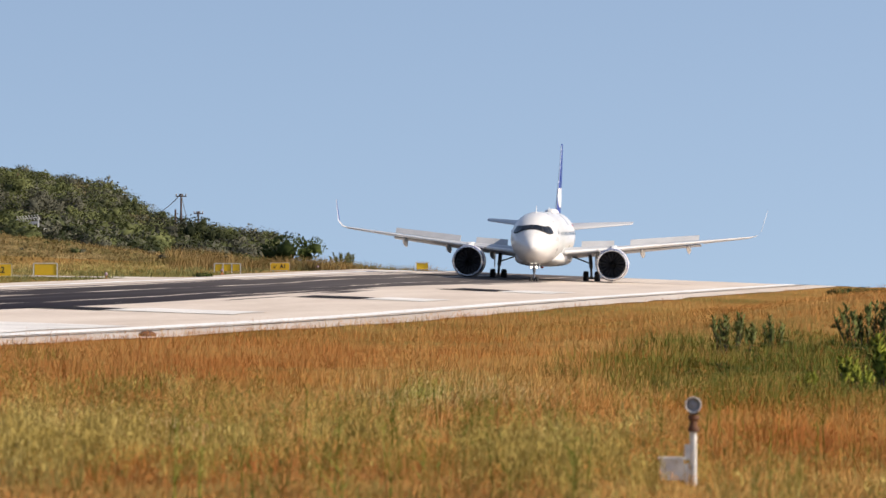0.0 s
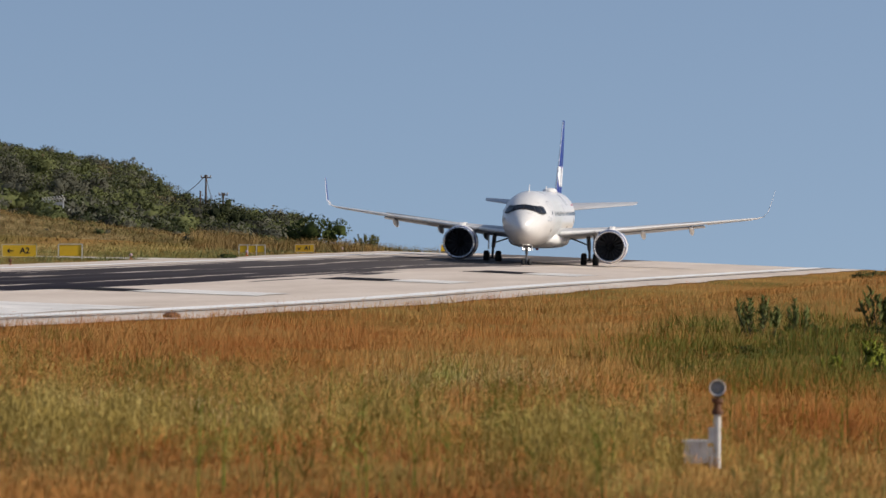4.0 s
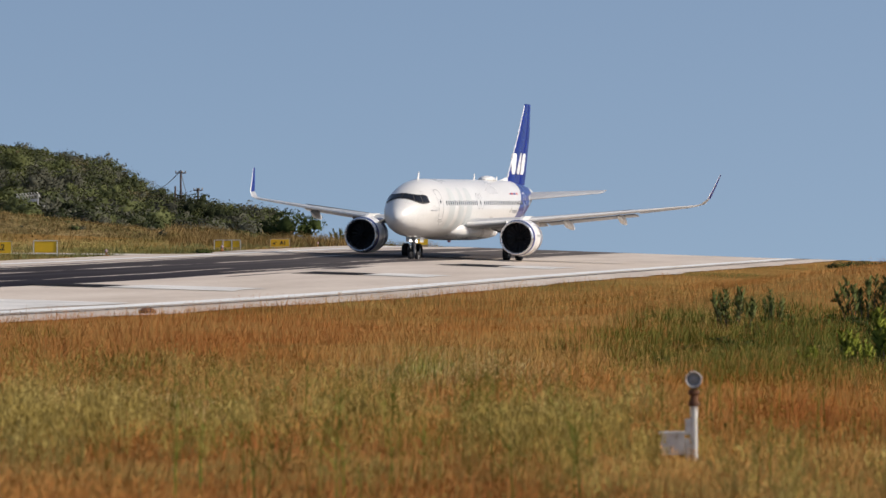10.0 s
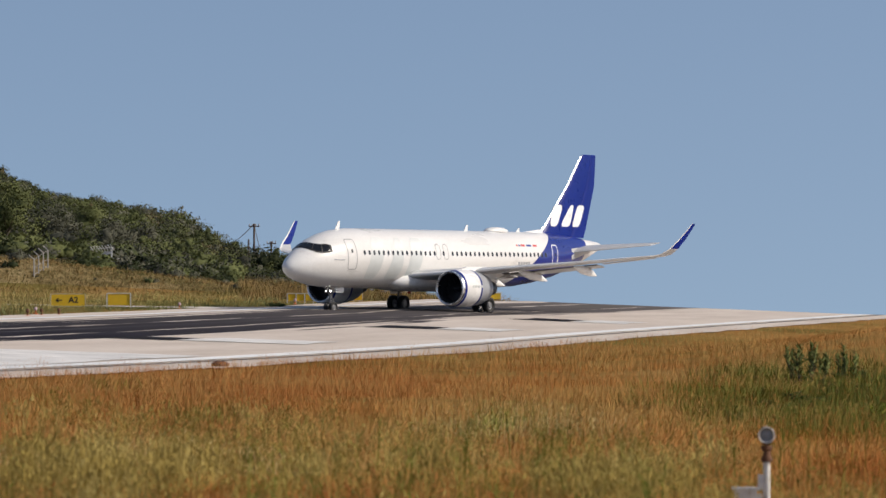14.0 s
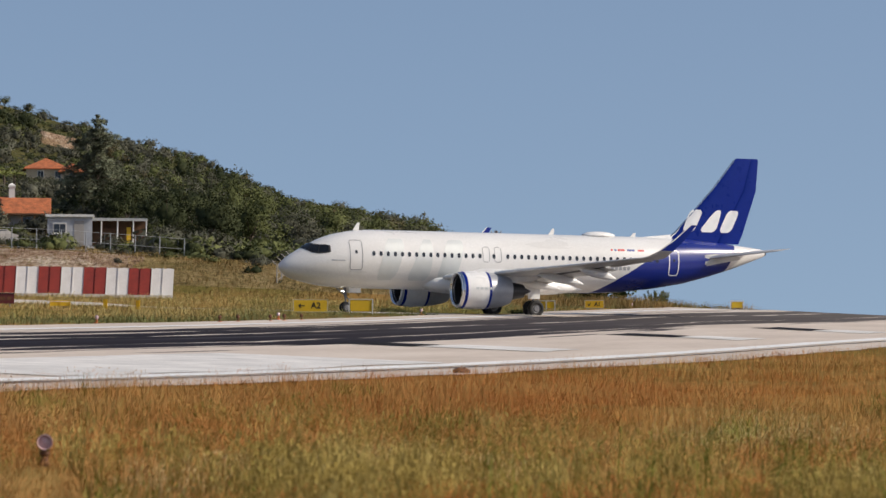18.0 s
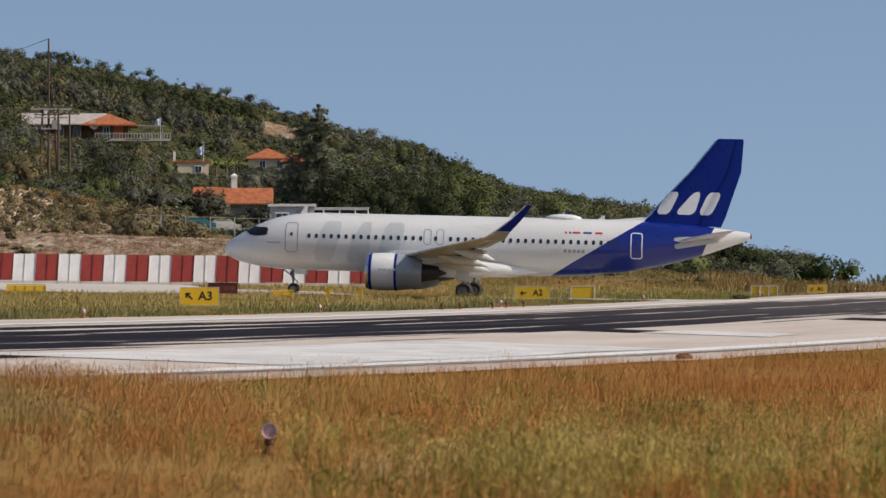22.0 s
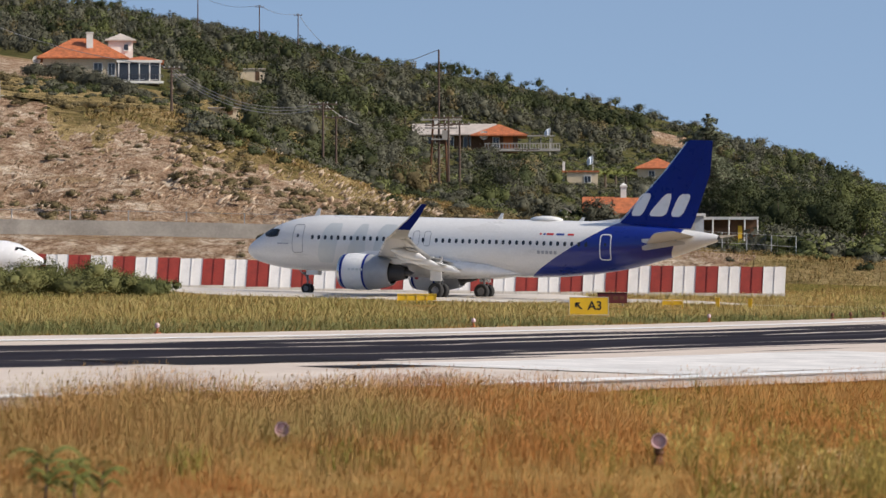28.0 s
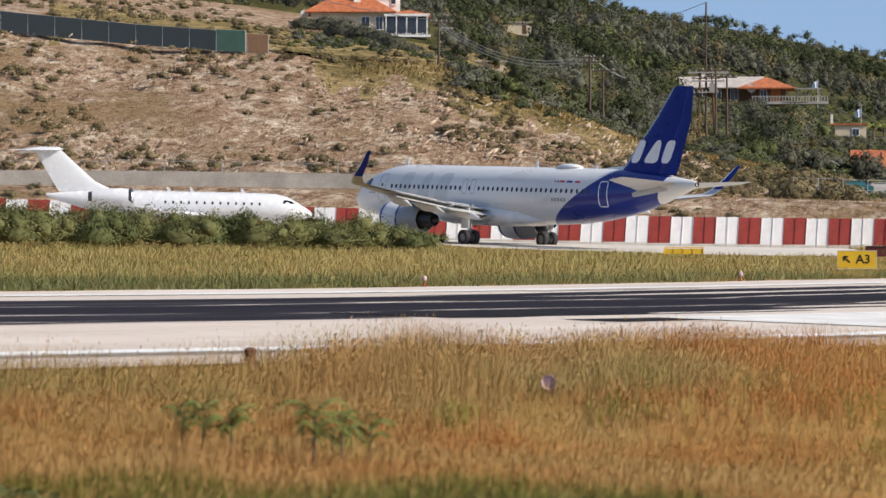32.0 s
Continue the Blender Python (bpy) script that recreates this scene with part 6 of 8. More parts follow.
# ---------------------------------------------------------------- grass
def grass_material(name, rust, straw, green, share, size=1.0):
    m, n, l, b = principled(name)
    geo = n.new("ShaderNodeNewGeometry")
    isl = geo.outputs["Random Per Island"]
    big = noise_at(n, l, 0.045 * size, 3)
    mid = noise_at(n, l, 0.22 * size, 4)
    r_ = ramp(n, l, isl, [(0.0, tuple(c * 0.9 for c in rust)), (0.6, rust), (1.0, tuple(min(1, c * 1.1) for c in rust))])
    s_ = ramp(n, l, isl, [(0.0, tuple(c * 0.9 for c in straw)), (0.6, straw), (1.0, tuple(min(1, c * 1.12) for c in straw))])
    g_ = ramp(n, l, isl, [(0.0, tuple(c * 0.75 for c in green)), (0.6, green), (1.0, tuple(min(1, c * 1.35) for c in green))])
    col = mixc(n, l, ramp(n, l, mid, [(0.42, (0, 0, 0)), (0.62, (1, 1, 1))]), r_, s_)
    both = math_(n, l, "ADD", math_(n, l, "MULTIPLY", big, 0.6), math_(n, l, "MULTIPLY", mid, 0.4))
    both = math_(n, l, "MULTIPLY_ADD", isl, 0.16, both)
    col = mixc(n, l, ramp(n, l, both, [(share, (0, 0, 0)), (share + 0.1, (1, 1, 1))]), col, g_)
    l.new(col, b.inputs["Base Color"])
    b.inputs["Roughness"].default_value = 0.85
    b.inputs["Specular IOR Level"].default_value = 0.0
    thin = n.new("ShaderNodeBsdfTranslucent")
    l.new(col, thin.inputs["Color"])
    mixs = n.new("ShaderNodeMixShader")
    mixs.inputs[0].default_value = 0.2
    l.new(b.outputs[0], mixs.inputs[1])
    l.new(thin.outputs[0], mixs.inputs[2])
    l.new(mixs.outputs[0], n["Material Output"].inputs["Surface"])
    return m


GRASS_NEAR = grass_material("meadow_grass", (0.58, 0.24, 0.074), (0.65, 0.405, 0.155), (0.35, 0.265, 0.076), 0.67)
GRASS_RUST = grass_material("rusty_sorrel", (0.50, 0.175, 0.056), (0.58, 0.30, 0.105), (0.36, 0.23, 0.068), 0.68)
GRASS_YELLOW = grass_material("yellow_meadow_grass", (0.62, 0.285, 0.075), (0.68, 0.44, 0.155), (0.36, 0.30, 0.074), 0.62)
GRASS_OLIVE = grass_material("olive_meadow_grass", (0.52, 0.275, 0.105), (0.57, 0.39, 0.175), (0.35, 0.285, 0.105), 0.60)
GRASS_GREEN = grass_material("deep_green_grass", (0.21, 0.20, 0.046), (0.31, 0.27, 0.070), (0.135, 0.165, 0.038), 0.52)
GRASS_FAR = grass_material("verge_grass", (0.54, 0.41, 0.165), (0.64, 0.51, 0.235), (0.33, 0.33, 0.11), 0.58, 2.2)
GRASS_EDGE = grass_material("mown_edge_grass", (0.29, 0.28, 0.13), (0.38, 0.355, 0.17), (0.22, 0.245, 0.105), 0.50)
GRASS_BANK = grass_material("bank_grass", (0.33, 0.215, 0.088), (0.43, 0.31, 0.145), (0.22, 0.19, 0.07), 0.58, 2.0)
GRASS_OAT = grass_material("pale_oat_grass", (0.66, 0.45, 0.20), (0.80, 0.62, 0.34), (0.42, 0.38, 0.12), 0.62)
GRASS_LUSH = grass_material("lush_meadow_grass", (0.36, 0.34, 0.085), (0.46, 0.42, 0.13), (0.26, 0.30, 0.060), 0.48)
GRASS_TUFT = grass_material("green_tufts", (0.232, 0.202, 0.043), (0.344, 0.284, 0.077), (0.155, 0.185, 0.034), 0.44)


GRASS_SLOPE = grass_material("withered_slope_grass", (0.42, 0.275, 0.165), (0.62, 0.49, 0.34), (0.30, 0.215, 0.12), 0.62, 3.0)


def blades(n, a0, a1, r0, r1, keep, h0, h1, width, heads, rng, bend=0.45):
    """Single blades and stalks with seed heads, thicker on the ground near the viewer."""
    az = np.radians(a0 + (a1 - a0) * rng.random(n))
    r = r0 * (r1 / r0) ** rng.random(n)
    x, y = r * np.sin(az), r * np.cos(az)
    ok = keep(x, y, r, np.degrees(az))
    x, y, r = x[ok], y[ok], r[ok]
    k = len(x)
    z = land(x, y)
    tuft = 0.5 + 0.5 * np.sin(x * 0.9 + 1.7 * np.sin(y * 0.21)) * np.sin(y * 0.35 + 1.3 * np.sin(x * 0.33))
    h = (h0 + (h1 - h0) * rng.random(k) ** 1.2) * (0.5 + 0.8 * tuft) * np.clip((r - 22) / 48, 0.42, 1)
    for a, d, worn in LAMP_SPOTS:      # trodden shorter before the lamps
        e = np.exp(-((np.degrees(np.arctan2(x, y)) - a + 0.08) / 0.42) ** 2 - ((r - d + 6) / 9.5) ** 2)
        h = h * (1 - worn * e)
    ga = np.degrees(np.arctan2(x, y))
    brink = smooth(y, 238, 262) * (1 - smooth(y, 276, 284)) * smooth(-x, 14, 24)
    h = h * (1 + brink * np.interp(ga, [-12, -11, -9.2, -8.6], [-0.22, 0.2, 0.25, 0.35]))      # short towards the taxiway's wide end, rank along its narrow stretch
    for a, d in SIGN_SPOTS:      # kept short before the signs
        h = h * (1 - 0.75 * np.exp(-((ga - a) / 0.34) ** 4 - ((r - d + 12) / 16) ** 4))
    h = h * (1 + 0.3 * smooth(ga, -19.2, -17.6) * (1 - smooth(ga, -13.5, -10.5)) * smooth(r, 46, 56) * (1 - smooth(r, 76, 92)))      # a rank stretch
    h = h * (1 - 0.55 * smooth(r, 150, 215) * smooth(x, 0, 12))      # mown low along the far edge
    q = rng.random(k) * 6.28
    w = width * (r / 60) ** 0.55 * (0.6 + 0.8 * rng.random(k))
    ex, ey = np.cos(q) * w, np.sin(q) * w
    b = rng.random(k) * 6.28
    lean = h * bend * rng.random(k)
    tx, ty = x + np.cos(b) * lean + 0.02 * h, y + np.sin(b) * lean
    p0, p1 = np.stack([x - ex, y - ey, z - 0.03], 1), np.stack([x + ex, y + ey, z - 0.03], 1)
    p2 = np.stack([tx, ty, z + h], 1)
    V = np.stack([p0, p1, p2], 1).reshape(-1, 3)
    F = np.arange(3 * k).reshape(-1, 3)
    m = int(k * heads)
    if m:
        c, hw, hl = p2[:m] * (1, 1, 1), (w[:m] * 0.8 + 0.0025)[:, None], (0.022 + 0.045 * rng.random(m))[:, None]
        e = np.stack([np.cos(q[:m]), np.sin(q[:m]), np.zeros(m)], 1)
        u = np.array((0.25, 0, 1.0))
        top = np.stack([c - u * hl * 0.5 - e * 0.0, c + e * hw, c + u * hl, c - e * hw], 1).reshape(-1, 3)
        i = 3 * k + np.arange(m)[:, None] * 4
        V, F = np.concatenate([V, top]), np.concatenate([F, i + (0, 1, 2), i + (0, 2, 3)])
    # shading follows the upright mass of the sward, not each flat blade
    N = np.stack([0.27 * rng.normal(size=len(V)), 0.27 * rng.normal(size=len(V)), np.ones(len(V))], 1)
    N[:3 * k] = np.repeat(N[:3 * k:3], 3, 0)
    return V, F, N / np.linalg.norm(N, axis=1)[:, None]


SIGN_SPOTS = [(-11.29, 226), (-6.47, 271.5), (-2.36, 314.8), (-5.74, 269), (-3.12, 302.5), (-0.3, 343), (-13.78, 256), (-10.08, 262), (-10.95, 264)]
LAMP_SPOTS = [(3.55, 50, 0.5), (-10.28, 57, 0.8), (-15.73, 60, 0.8), (-8.73, 37, 0.95)]


# patches by bearing, distance and their half widths
RUST_SPOTS = [(-3.0, 122, 3.0, 22), (-4.6, 96, 2.2, 14), (1.5, 67, 1.6, 5), (5.0, 60, 2.2, 6), (1.5, 40, 5.5, 4), (-3.0, 44, 1.6, 2.5), (-13.0, 48, 1.3, 4.5), (-5.0, 78, 1.2, 10), (-16.6, 47, 1.0, 4)]
LUSH_SPOTS = [(-6.7, 50, 0.95, 4.0), (-11.0, 48.5, 0.22, 1.6), (-9.3, 47, 0.4, 1.6), (-10.4, 86, 0.4, 5.0), (-17.2, 52, 0.35, 2.5), (-18.6, 44, 0.4, 1.8), (-14.3, 66, 0.5, 5), (-3.6, 52, 0.5, 3), (-0.3, 82, 0.35, 4), (-5.3, 51, 0.9, 3)]
OAT_SPOTS = [(0.2, 80, 1.6, 6), (-6.6, 56, 1.5, 5.0), (-8.6, 50, 0.9, 3.0), (-4.2, 58, 1.2, 5.0)]


def near_meadow(x, y, r, az):
    u, v = runway_uv(x, y)
    return v < -3.3 - 0.5 * np.sin(u * 0.8)


def far_verge(x, y, r, az):
    u, v = runway_uv(x, y)
    near, far = taxi_edges(x)
    return (v > 35.6 + 0.5 * np.sin(u * 0.9)) & ((y < near - 0.3) | (y > far + 0.3) | (x > -12))


def join(*sets):
    """Several sets of vertices, triangles and normals as one."""
    V, F, N, base = [], [], [], 0
    for v, f, n in sets:
        V.append(v), F.append(f + base), N.append(n)
        base += len(v)
    return np.concatenate(V), np.concatenate(F), np.concatenate(N)


def grow():
    rng = np.random.default_rng(17)
    # the sward, and a denser rank stretch at the runway's edge
    VFN = join(blades(680000, -29, 10.5, 30, 330, near_meadow, 0.12, 0.54, 0.0043, 0.45, rng, 1.0),
               blades(85000, -21, -10, 50, 96, lambda x, y, r, az: near_meadow(x, y, r, az) & (r > 56 + 8 * rng.random(len(x))) & (rng.random(len(x)) < smooth(az, -20.6, -18.4) * (1 - smooth(az, -12.5, -10.5))), 0.40, 0.62, 0.0050, 0.4, rng, 0.8))
    me = leafy_mesh("meadow_grass", VFN, GRASS_NEAR)
    for m in (GRASS_YELLOW, GRASS_OLIVE, GRASS_RUST):
        me.materials.append(m)
    # yellower towards the shrubs, duller and greener at the other end, with rusty drifts of sorrel all along
    c = VFN[0][VFN[1][:, 0]]
    gr, ga = np.hypot(c[:, 0], c[:, 1]), np.degrees(np.arctan2(c[:, 0], c[:, 1]))
    dice = rng.random(len(c))
    sway = 0.35 * np.sin(c[:, 0] * 0.21 + np.sin(c[:, 1] * 0.17)) * np.sin(c[:, 1] * 0.13)
    drift = np.sin(c[:, 0] * 0.33 + 1.9 * np.sin(c[:, 1] * 0.09)) * np.sin(c[:, 1] * 0.12 + 1.2 * np.sin(c[:, 0] * 0.17)) + 0.5 * np.sin(c[:, 0] * 0.95 + c[:, 1] * 0.21) * np.sin(c[:, 1] * 0.31)
    kind = np.zeros(len(c), np.int32)
    kind[dice < 0.5 * smooth(ga, -7, 1) * (1 - 0.6 * smooth(gr, 80, 140)) + sway * smooth(ga, -12, -5)] = 1
    kind[(dice < smooth(-ga, 9.0, 15.5) * (1 - 0.5 * smooth(gr, 75, 120)) + 0.5 * sway * smooth(-ga, 6, 10)) & (kind == 0)] = 2
    rusty = 0.8 * smooth(drift, 0.1, 0.8) * (1 - 0.7 * (1 - smooth(gr, 62, 95)) * (1 - smooth(ga, -4.5, -2)))
    for a, d, wa, wd in RUST_SPOTS:
        rusty = np.maximum(rusty, 0.85 * np.exp(-((ga - a) / wa) ** 2 - ((gr - d) / wd) ** 2))
    kind[rng.random(len(c)) < rusty] = 3
    me.polygons.foreach_set("material_index", kind)
    tagged(new("meadow_grass", me), "tall dry rust and straw coloured meadow grass", "grass", kind="stuff")
    VFN = blades(120000, 1.4, 10.5, 70, 142, lambda x, y, r, az: near_meadow(x, y, r, az) & (((az - 6.3) / 4.0) ** 2 + ((r - 108) / 30) ** 2 + 0.5 * np.sin(x * 0.7) * np.sin(y * 0.4) < 0.25 + 1.0 * rng.random(len(x))), 0.2, 0.62, 0.009, 0.0, rng, 0.8)
    tagged(new("green_grass", leafy_mesh("green_grass", VFN, GRASS_GREEN)), "lush dark green grass patch round the shrubs", "grass", kind="stuff")
    verge = blades(380000, -29, 1.0, 128, 340, far_verge, 0.09, 0.42, 0.0088, 0.35, rng, 1.1)
    # sparse on the bare bank below the farmhouse
    bank = join(blades(80000, -13.4, -1.0, 338, 445, lambda x, y, r, az: far_verge(x, y, r, az) & (rng.random(len(x)) < 0.22 + 0.78 * smooth(az, -9.8, -8.4)), 0.12, 0.4, 0.016, 0.3, rng, 1.2),
                blades(26000, -4.0, 0.7, 325, 375, far_verge, 0.35, 0.95, 0.014, 0.5, rng, 0.8),
                blades(30000, -18.6, -12.4, 427, 466, lambda x, y, r, az: rng.random(len(x)) < 0.6 + 0.4 * np.sin(x * 0.3) * np.sin(y * 0.2), 0.12, 0.5, 0.024, 0.2, rng, 1.2))
    tagged(new("bank_grass", leafy_mesh("bank_grass", bank, GRASS_BANK)), "dry brown grass on the bank below the hill", "grass", kind="stuff")
    slope = blades(17000, -28.5, -10.8, 366, 446, lambda x, y, r, az: rng.random(len(x)) < 0.55 + 0.45 * np.sin(x * 0.21 + y * 0.13) * np.sin(y * 0.17 - x * 0.05), 0.08, 0.28, 0.024, 0.0, rng, 2.0)
    tagged(new("slope_grass", leafy_mesh("slope_grass", slope, GRASS_SLOPE)), "pale withered grass tufts on the cut slope", "grass", kind="stuff")
    me = leafy_mesh("verge_grass", verge, GRASS_FAR)
    me.materials.append(GRASS_EDGE)
    c = verge[0][verge[1][:, 0]]
    vv = runway_uv(c[:, 0], c[:, 1])[1]
    me.polygons.foreach_set("material_index", (rng.random(len(c)) > 0.92 * smooth(vv + 2.5 * np.sin(c[:, 0] * 0.13), 38.5, 49)).astype(np.int32))
    tagged(new("verge_grass", me), "yellow-green grass beyond the runway", "grass", kind="stuff")


grow()


def tufts():
    """Fresh green clumps here and there in the dry meadow."""
    rng = np.random.default_rng(41)
    patch = lambda x, y: np.sin(x * 0.55 + 2.1 * np.sin(y * 0.12)) * np.sin(y * 0.19 + 1.4 * np.sin(x * 0.27)) + 0.35 * np.sin(x * 1.3 + y * 0.5)
    def stand(n, spots, *shape):
        return join(*[blades(int(n * wa * wd), a - 2.4 * wa, a + 2.4 * wa, d - 2.2 * wd, d + 2.2 * wd, lambda x, y, r, az, a=a, d=d, wa=wa, wd=wd: near_meadow(x, y, r, az) & (np.exp(-((az - a) / wa) ** 2 - ((r - d) / wd) ** 2) * (0.6 + 0.4 * np.sin(x * 4.1) * np.sin(y * 1.3)) > 0.12 + 0.6 * rng.random(len(x))), *shape) for a, d, wa, wd in spots])
    lush = stand(4200, LUSH_SPOTS, 0.14, 0.46, 0.0085, 0.15, rng, 0.8)
    tagged(new("lush_tufts", leafy_mesh("lush_tufts", lush, GRASS_LUSH)), "lush green clumps standing in dry meadow grass", "grass", kind="stuff")
    oats = stand(2200, OAT_SPOTS, 0.26, 0.56, 0.0042, 1.0, rng, 0.7)
    tagged(new("oat_grass", leafy_mesh("oat_grass", oats, GRASS_OAT)), "pale straw coloured oat grass with nodding heads", "grass", kind="stuff")
    brim = blades(70000, -25.5, -12.2, 29.5, 42, lambda x, y, r, az: r + 1.6 * rng.random(len(x)) < np.interp(az, [-25, -21, -19, -14, -12.2], [37.6, 36.4, 35.2, 34.8, 32.5]) + 0.5 * np.sin(x * 2.3), 0.3, 0.7, 0.008, 0.0, rng, 0.6)
    tagged(new("near_green_grass", leafy_mesh("near_green_grass", brim, GRASS_GREEN)), "dark green grass at the near edge of the meadow", "grass", kind="stuff")
    VFN = blades(150000, -28, 9, 40, 120, lambda x, y, r, az: near_meadow(x, y, r, az) & (np.abs(az + 15.73) > 0.5) & (np.abs(az + 10.28) > 0.5) & (patch(x, y) > 0.72 + 0.36 * rng.random(len(x))), 0.16, 0.5, 0.009, 0.2, rng, 0.7)
    tagged(new("green_tufts", leafy_mesh("green_tufts", VFN, GRASS_TUFT)), "fresh yellow-green tufts in the dry meadow", "grass", kind="stuff")


tufts()


def fennel():
    """Straggling weeds with yellow-green flower heads among the near grass."""
    rng = np.random.default_rng(31)
    temps = []
    for _ in range(7):
        vs, fs, base = [], [], 0
        for k in range(15):
            q, d, hh = rng.random() * 6.28, 0.34 * rng.random(), 0.22 + 0.5 * rng.random()
            c = np.array((d * math.cos(q), d * math.sin(q), hh))
            for _ in range(6):
                o = c * (0.75 + 0.3 * rng.random()) + rng.normal(size=3) * 0.035
                e = rng.normal(size=(3, 3)) * (0.010, 0.010, 0.028) * (0.7 + 0.9 * rng.random())
                vs.append(o + e)
                fs.append(base + np.array([(0, 1, 2)]))
                base += 3
            vs.append(np.array([(c[0] * 0.2 - 0.009, c[1] * 0.2, 0), (c[0] * 0.2 + 0.009, c[1] * 0.2, 0), c]))
            fs.append(base + np.array([(0, 1, 2)]))
            base += 3
        vv = np.concatenate(vs)
        temps.append((vv, np.concatenate(fs), vv))
    n = 4200
    az, r = -28 + 38 * rng.random(n), 38 * (100 / 38) ** rng.random(n)
    # a thick stand of them beside the lamps
    az = np.concatenate([az, -6.4 + 1.1 * rng.normal(size=260), 1.5 + 0.8 * rng.normal(size=240)])
    r = np.concatenate([r, 48 + 4.5 * rng.normal(size=260), 51 + 4.0 * rng.normal(size=240)])
    n = len(az)
    x, y = r * np.sin(np.radians(az)), r * np.cos(np.radians(az))
    d = np.array([noise.noise(Vector((a * 0.09, b * 0.06, 2))) for a, b in zip(x, y)])
    ok = (d + 0.7 * rng.random(n) > 0.52 + 0.28 * smooth(-az, 4, 10) + 0.25 * smooth(r, 62, 95) - 0.5 * np.exp(-((az + 6.4) / 1.5) ** 2 - ((r - 48) / 8) ** 2) - 0.5 * np.exp(-((az - 1.5) / 1.3) ** 2 - ((r - 51) / 7) ** 2)) & near_meadow(x, y, r, az)
    for a, dist, _ in LAMP_SPOTS:
        ok &= ~((np.abs(az - a + 0.05) < 0.35) & (r < dist))
    x, y = x[ok], y[ok]
    k = len(x)
    VFN = scatter(temps, np.stack([x, y, land(x, y), 0.5 + 0.6 * rng.random(k), rng.random(k) * 6.28, rng.integers(0, 7, k)], 1))
    tagged(new("wild_fennel", fast_mesh("wild_fennel", VFN[0], VFN[1], LEAF_FENNEL)), "yellow-green flowering weeds in dry grass", "weeds", kind="stuff")



def fennel_stalks():
    """Tall branching stalks with small flat flower heads, standing singly over the grass."""
    rng = np.random.default_rng(33)
    temps = []
    for _ in range(6):
        vs, heads, hgt = [], [], 0.75 + 0.3 * rng.random()
        blade = lambda p, q, w: vs.append(np.array([p - (w, 0, 0), p + (w, 0, 0), q]))
        top = np.array((rng.normal() * 0.08, rng.normal() * 0.08, hgt))
        blade(np.zeros(3), top * 1.1, 0.013)
        heads.append(top * 1.1)
        for k in range(6):
            f = 0.4 + 0.55 * rng.random()
            q = rng.random() * 6.28
            e = top * f + np.array((math.cos(q), math.sin(q), 1.0)) * (0.12 + 0.16 * rng.random())
            blade(top * f, e, 0.008)
            heads.append(e)
        for c in heads:
            for _ in range(7):
                o = c + rng.normal(size=3) * (0.03, 0.03, 0.008)
                vs.append(o + rng.normal(size=(3, 3)) * (0.016, 0.016, 0.005))
        vv = np.concatenate(vs)
        temps.append((vv, np.arange(len(vv)).reshape(-1, 3), vv))
    n = 150
    az, r = -4 + 13 * rng.random(n), 36 * (66 / 36) ** rng.random(n)
    ok = ~((np.abs(az - 3.6) < 0.4) & (r < 50))
    az, r = az[ok], r[ok]
    x, y = r * np.sin(np.radians(az)), r * np.cos(np.radians(az))
    k = len(x)
    VFN = scatter(temps, np.stack([x, y, land(x, y), 0.6 + 0.45 * rng.random(k), rng.random(k) * 6.28, rng.integers(0, 6, k)], 1))
    tagged(new("fennel_stalks", fast_mesh("fennel_stalks", VFN[0], VFN[1], GRASS_TUFT)), "tall branching fennel stalks above dry grass", "weeds", kind="stuff")


fennel()
fennel_stalks()


LEAF_SAPLING = leaf_material("sapling_leaves", (0.12, 0.135, 0.04), (0.185, 0.205, 0.06), (0.26, 0.28, 0.09), 0.8)


def sapling(az, r, s):
    """A young tree with feathered leaves."""
    x, y = at_az(az, r)
    t = empty("sapling", pose(x, y, gz(x, y)), "young sapling with drooping feathered leaves in grass", "sapling", "saplings in the meadow")
    rng = np.random.default_rng(int(abs(az) * 50))
    part("stem", Shape().tube((0, 0, -0.1), (0.03, 0, 0.75 * s), 0.018, 0.008, 6), BARK, t)
    for k in range(9):
        q = k * 2.4 + rng.random()
        h0, L = (0.3 + 0.5 * rng.random()) * s, (0.35 + 0.25 * rng.random()) * s
        sh = Shape()
        for i in range(9):
            f = (i + 1) / 9
            c = Vector((math.cos(q) * L * f, math.sin(q) * L * f, h0 + 0.22 * s * math.sin(f * 2.6)))
            for sg in (1, -1):
                o = Vector((-math.sin(q) * sg, math.cos(q) * sg, -0.45)) * 0.17 * s * (1.1 - 0.6 * f)
                wv = Vector((math.cos(q), math.sin(q), 0)) * 0.05 * s
                sh.add([c, c + o * 0.5 + wv, c + o, c + o * 0.5 - wv], [(0, 1, 2, 3)])
        part("leaf_frond", sh, LEAF_SAPLING, t)


for az, r, s in ((-19.15, 40.5, 0.74), (-18.75, 41, 0.58), (-18.35, 41.5, 0.56), (-20.75, 42, 0.56), (-20.35, 42, 0.58), (-21.05, 42.5, 0.5)):
    sapling(az, r, s)


# rank green growth close to the viewer
for az, d, s in ((-16.2, 31.5, 0.36), (-15.3, 32, 0.42), (-14.4, 31.5, 0.36), (-23.9, 33.5, 0.5), (-23.2, 33.5, 0.36)):
    bush("dark_weed", az, d, [(0, 0, 0.22 * s, 0.42 * s, 0.2 * s), (0.35 * s, 0.1, 0.18 * s, 0.3 * s, 0.18 * s), (-0.35 * s, 0, 0.18 * s, 0.3 * s, 0.16 * s)], 500, 0.035, LEAF_BUSH, "dark green leafy weed in dry meadow", "weed", 3, "dark weeds")

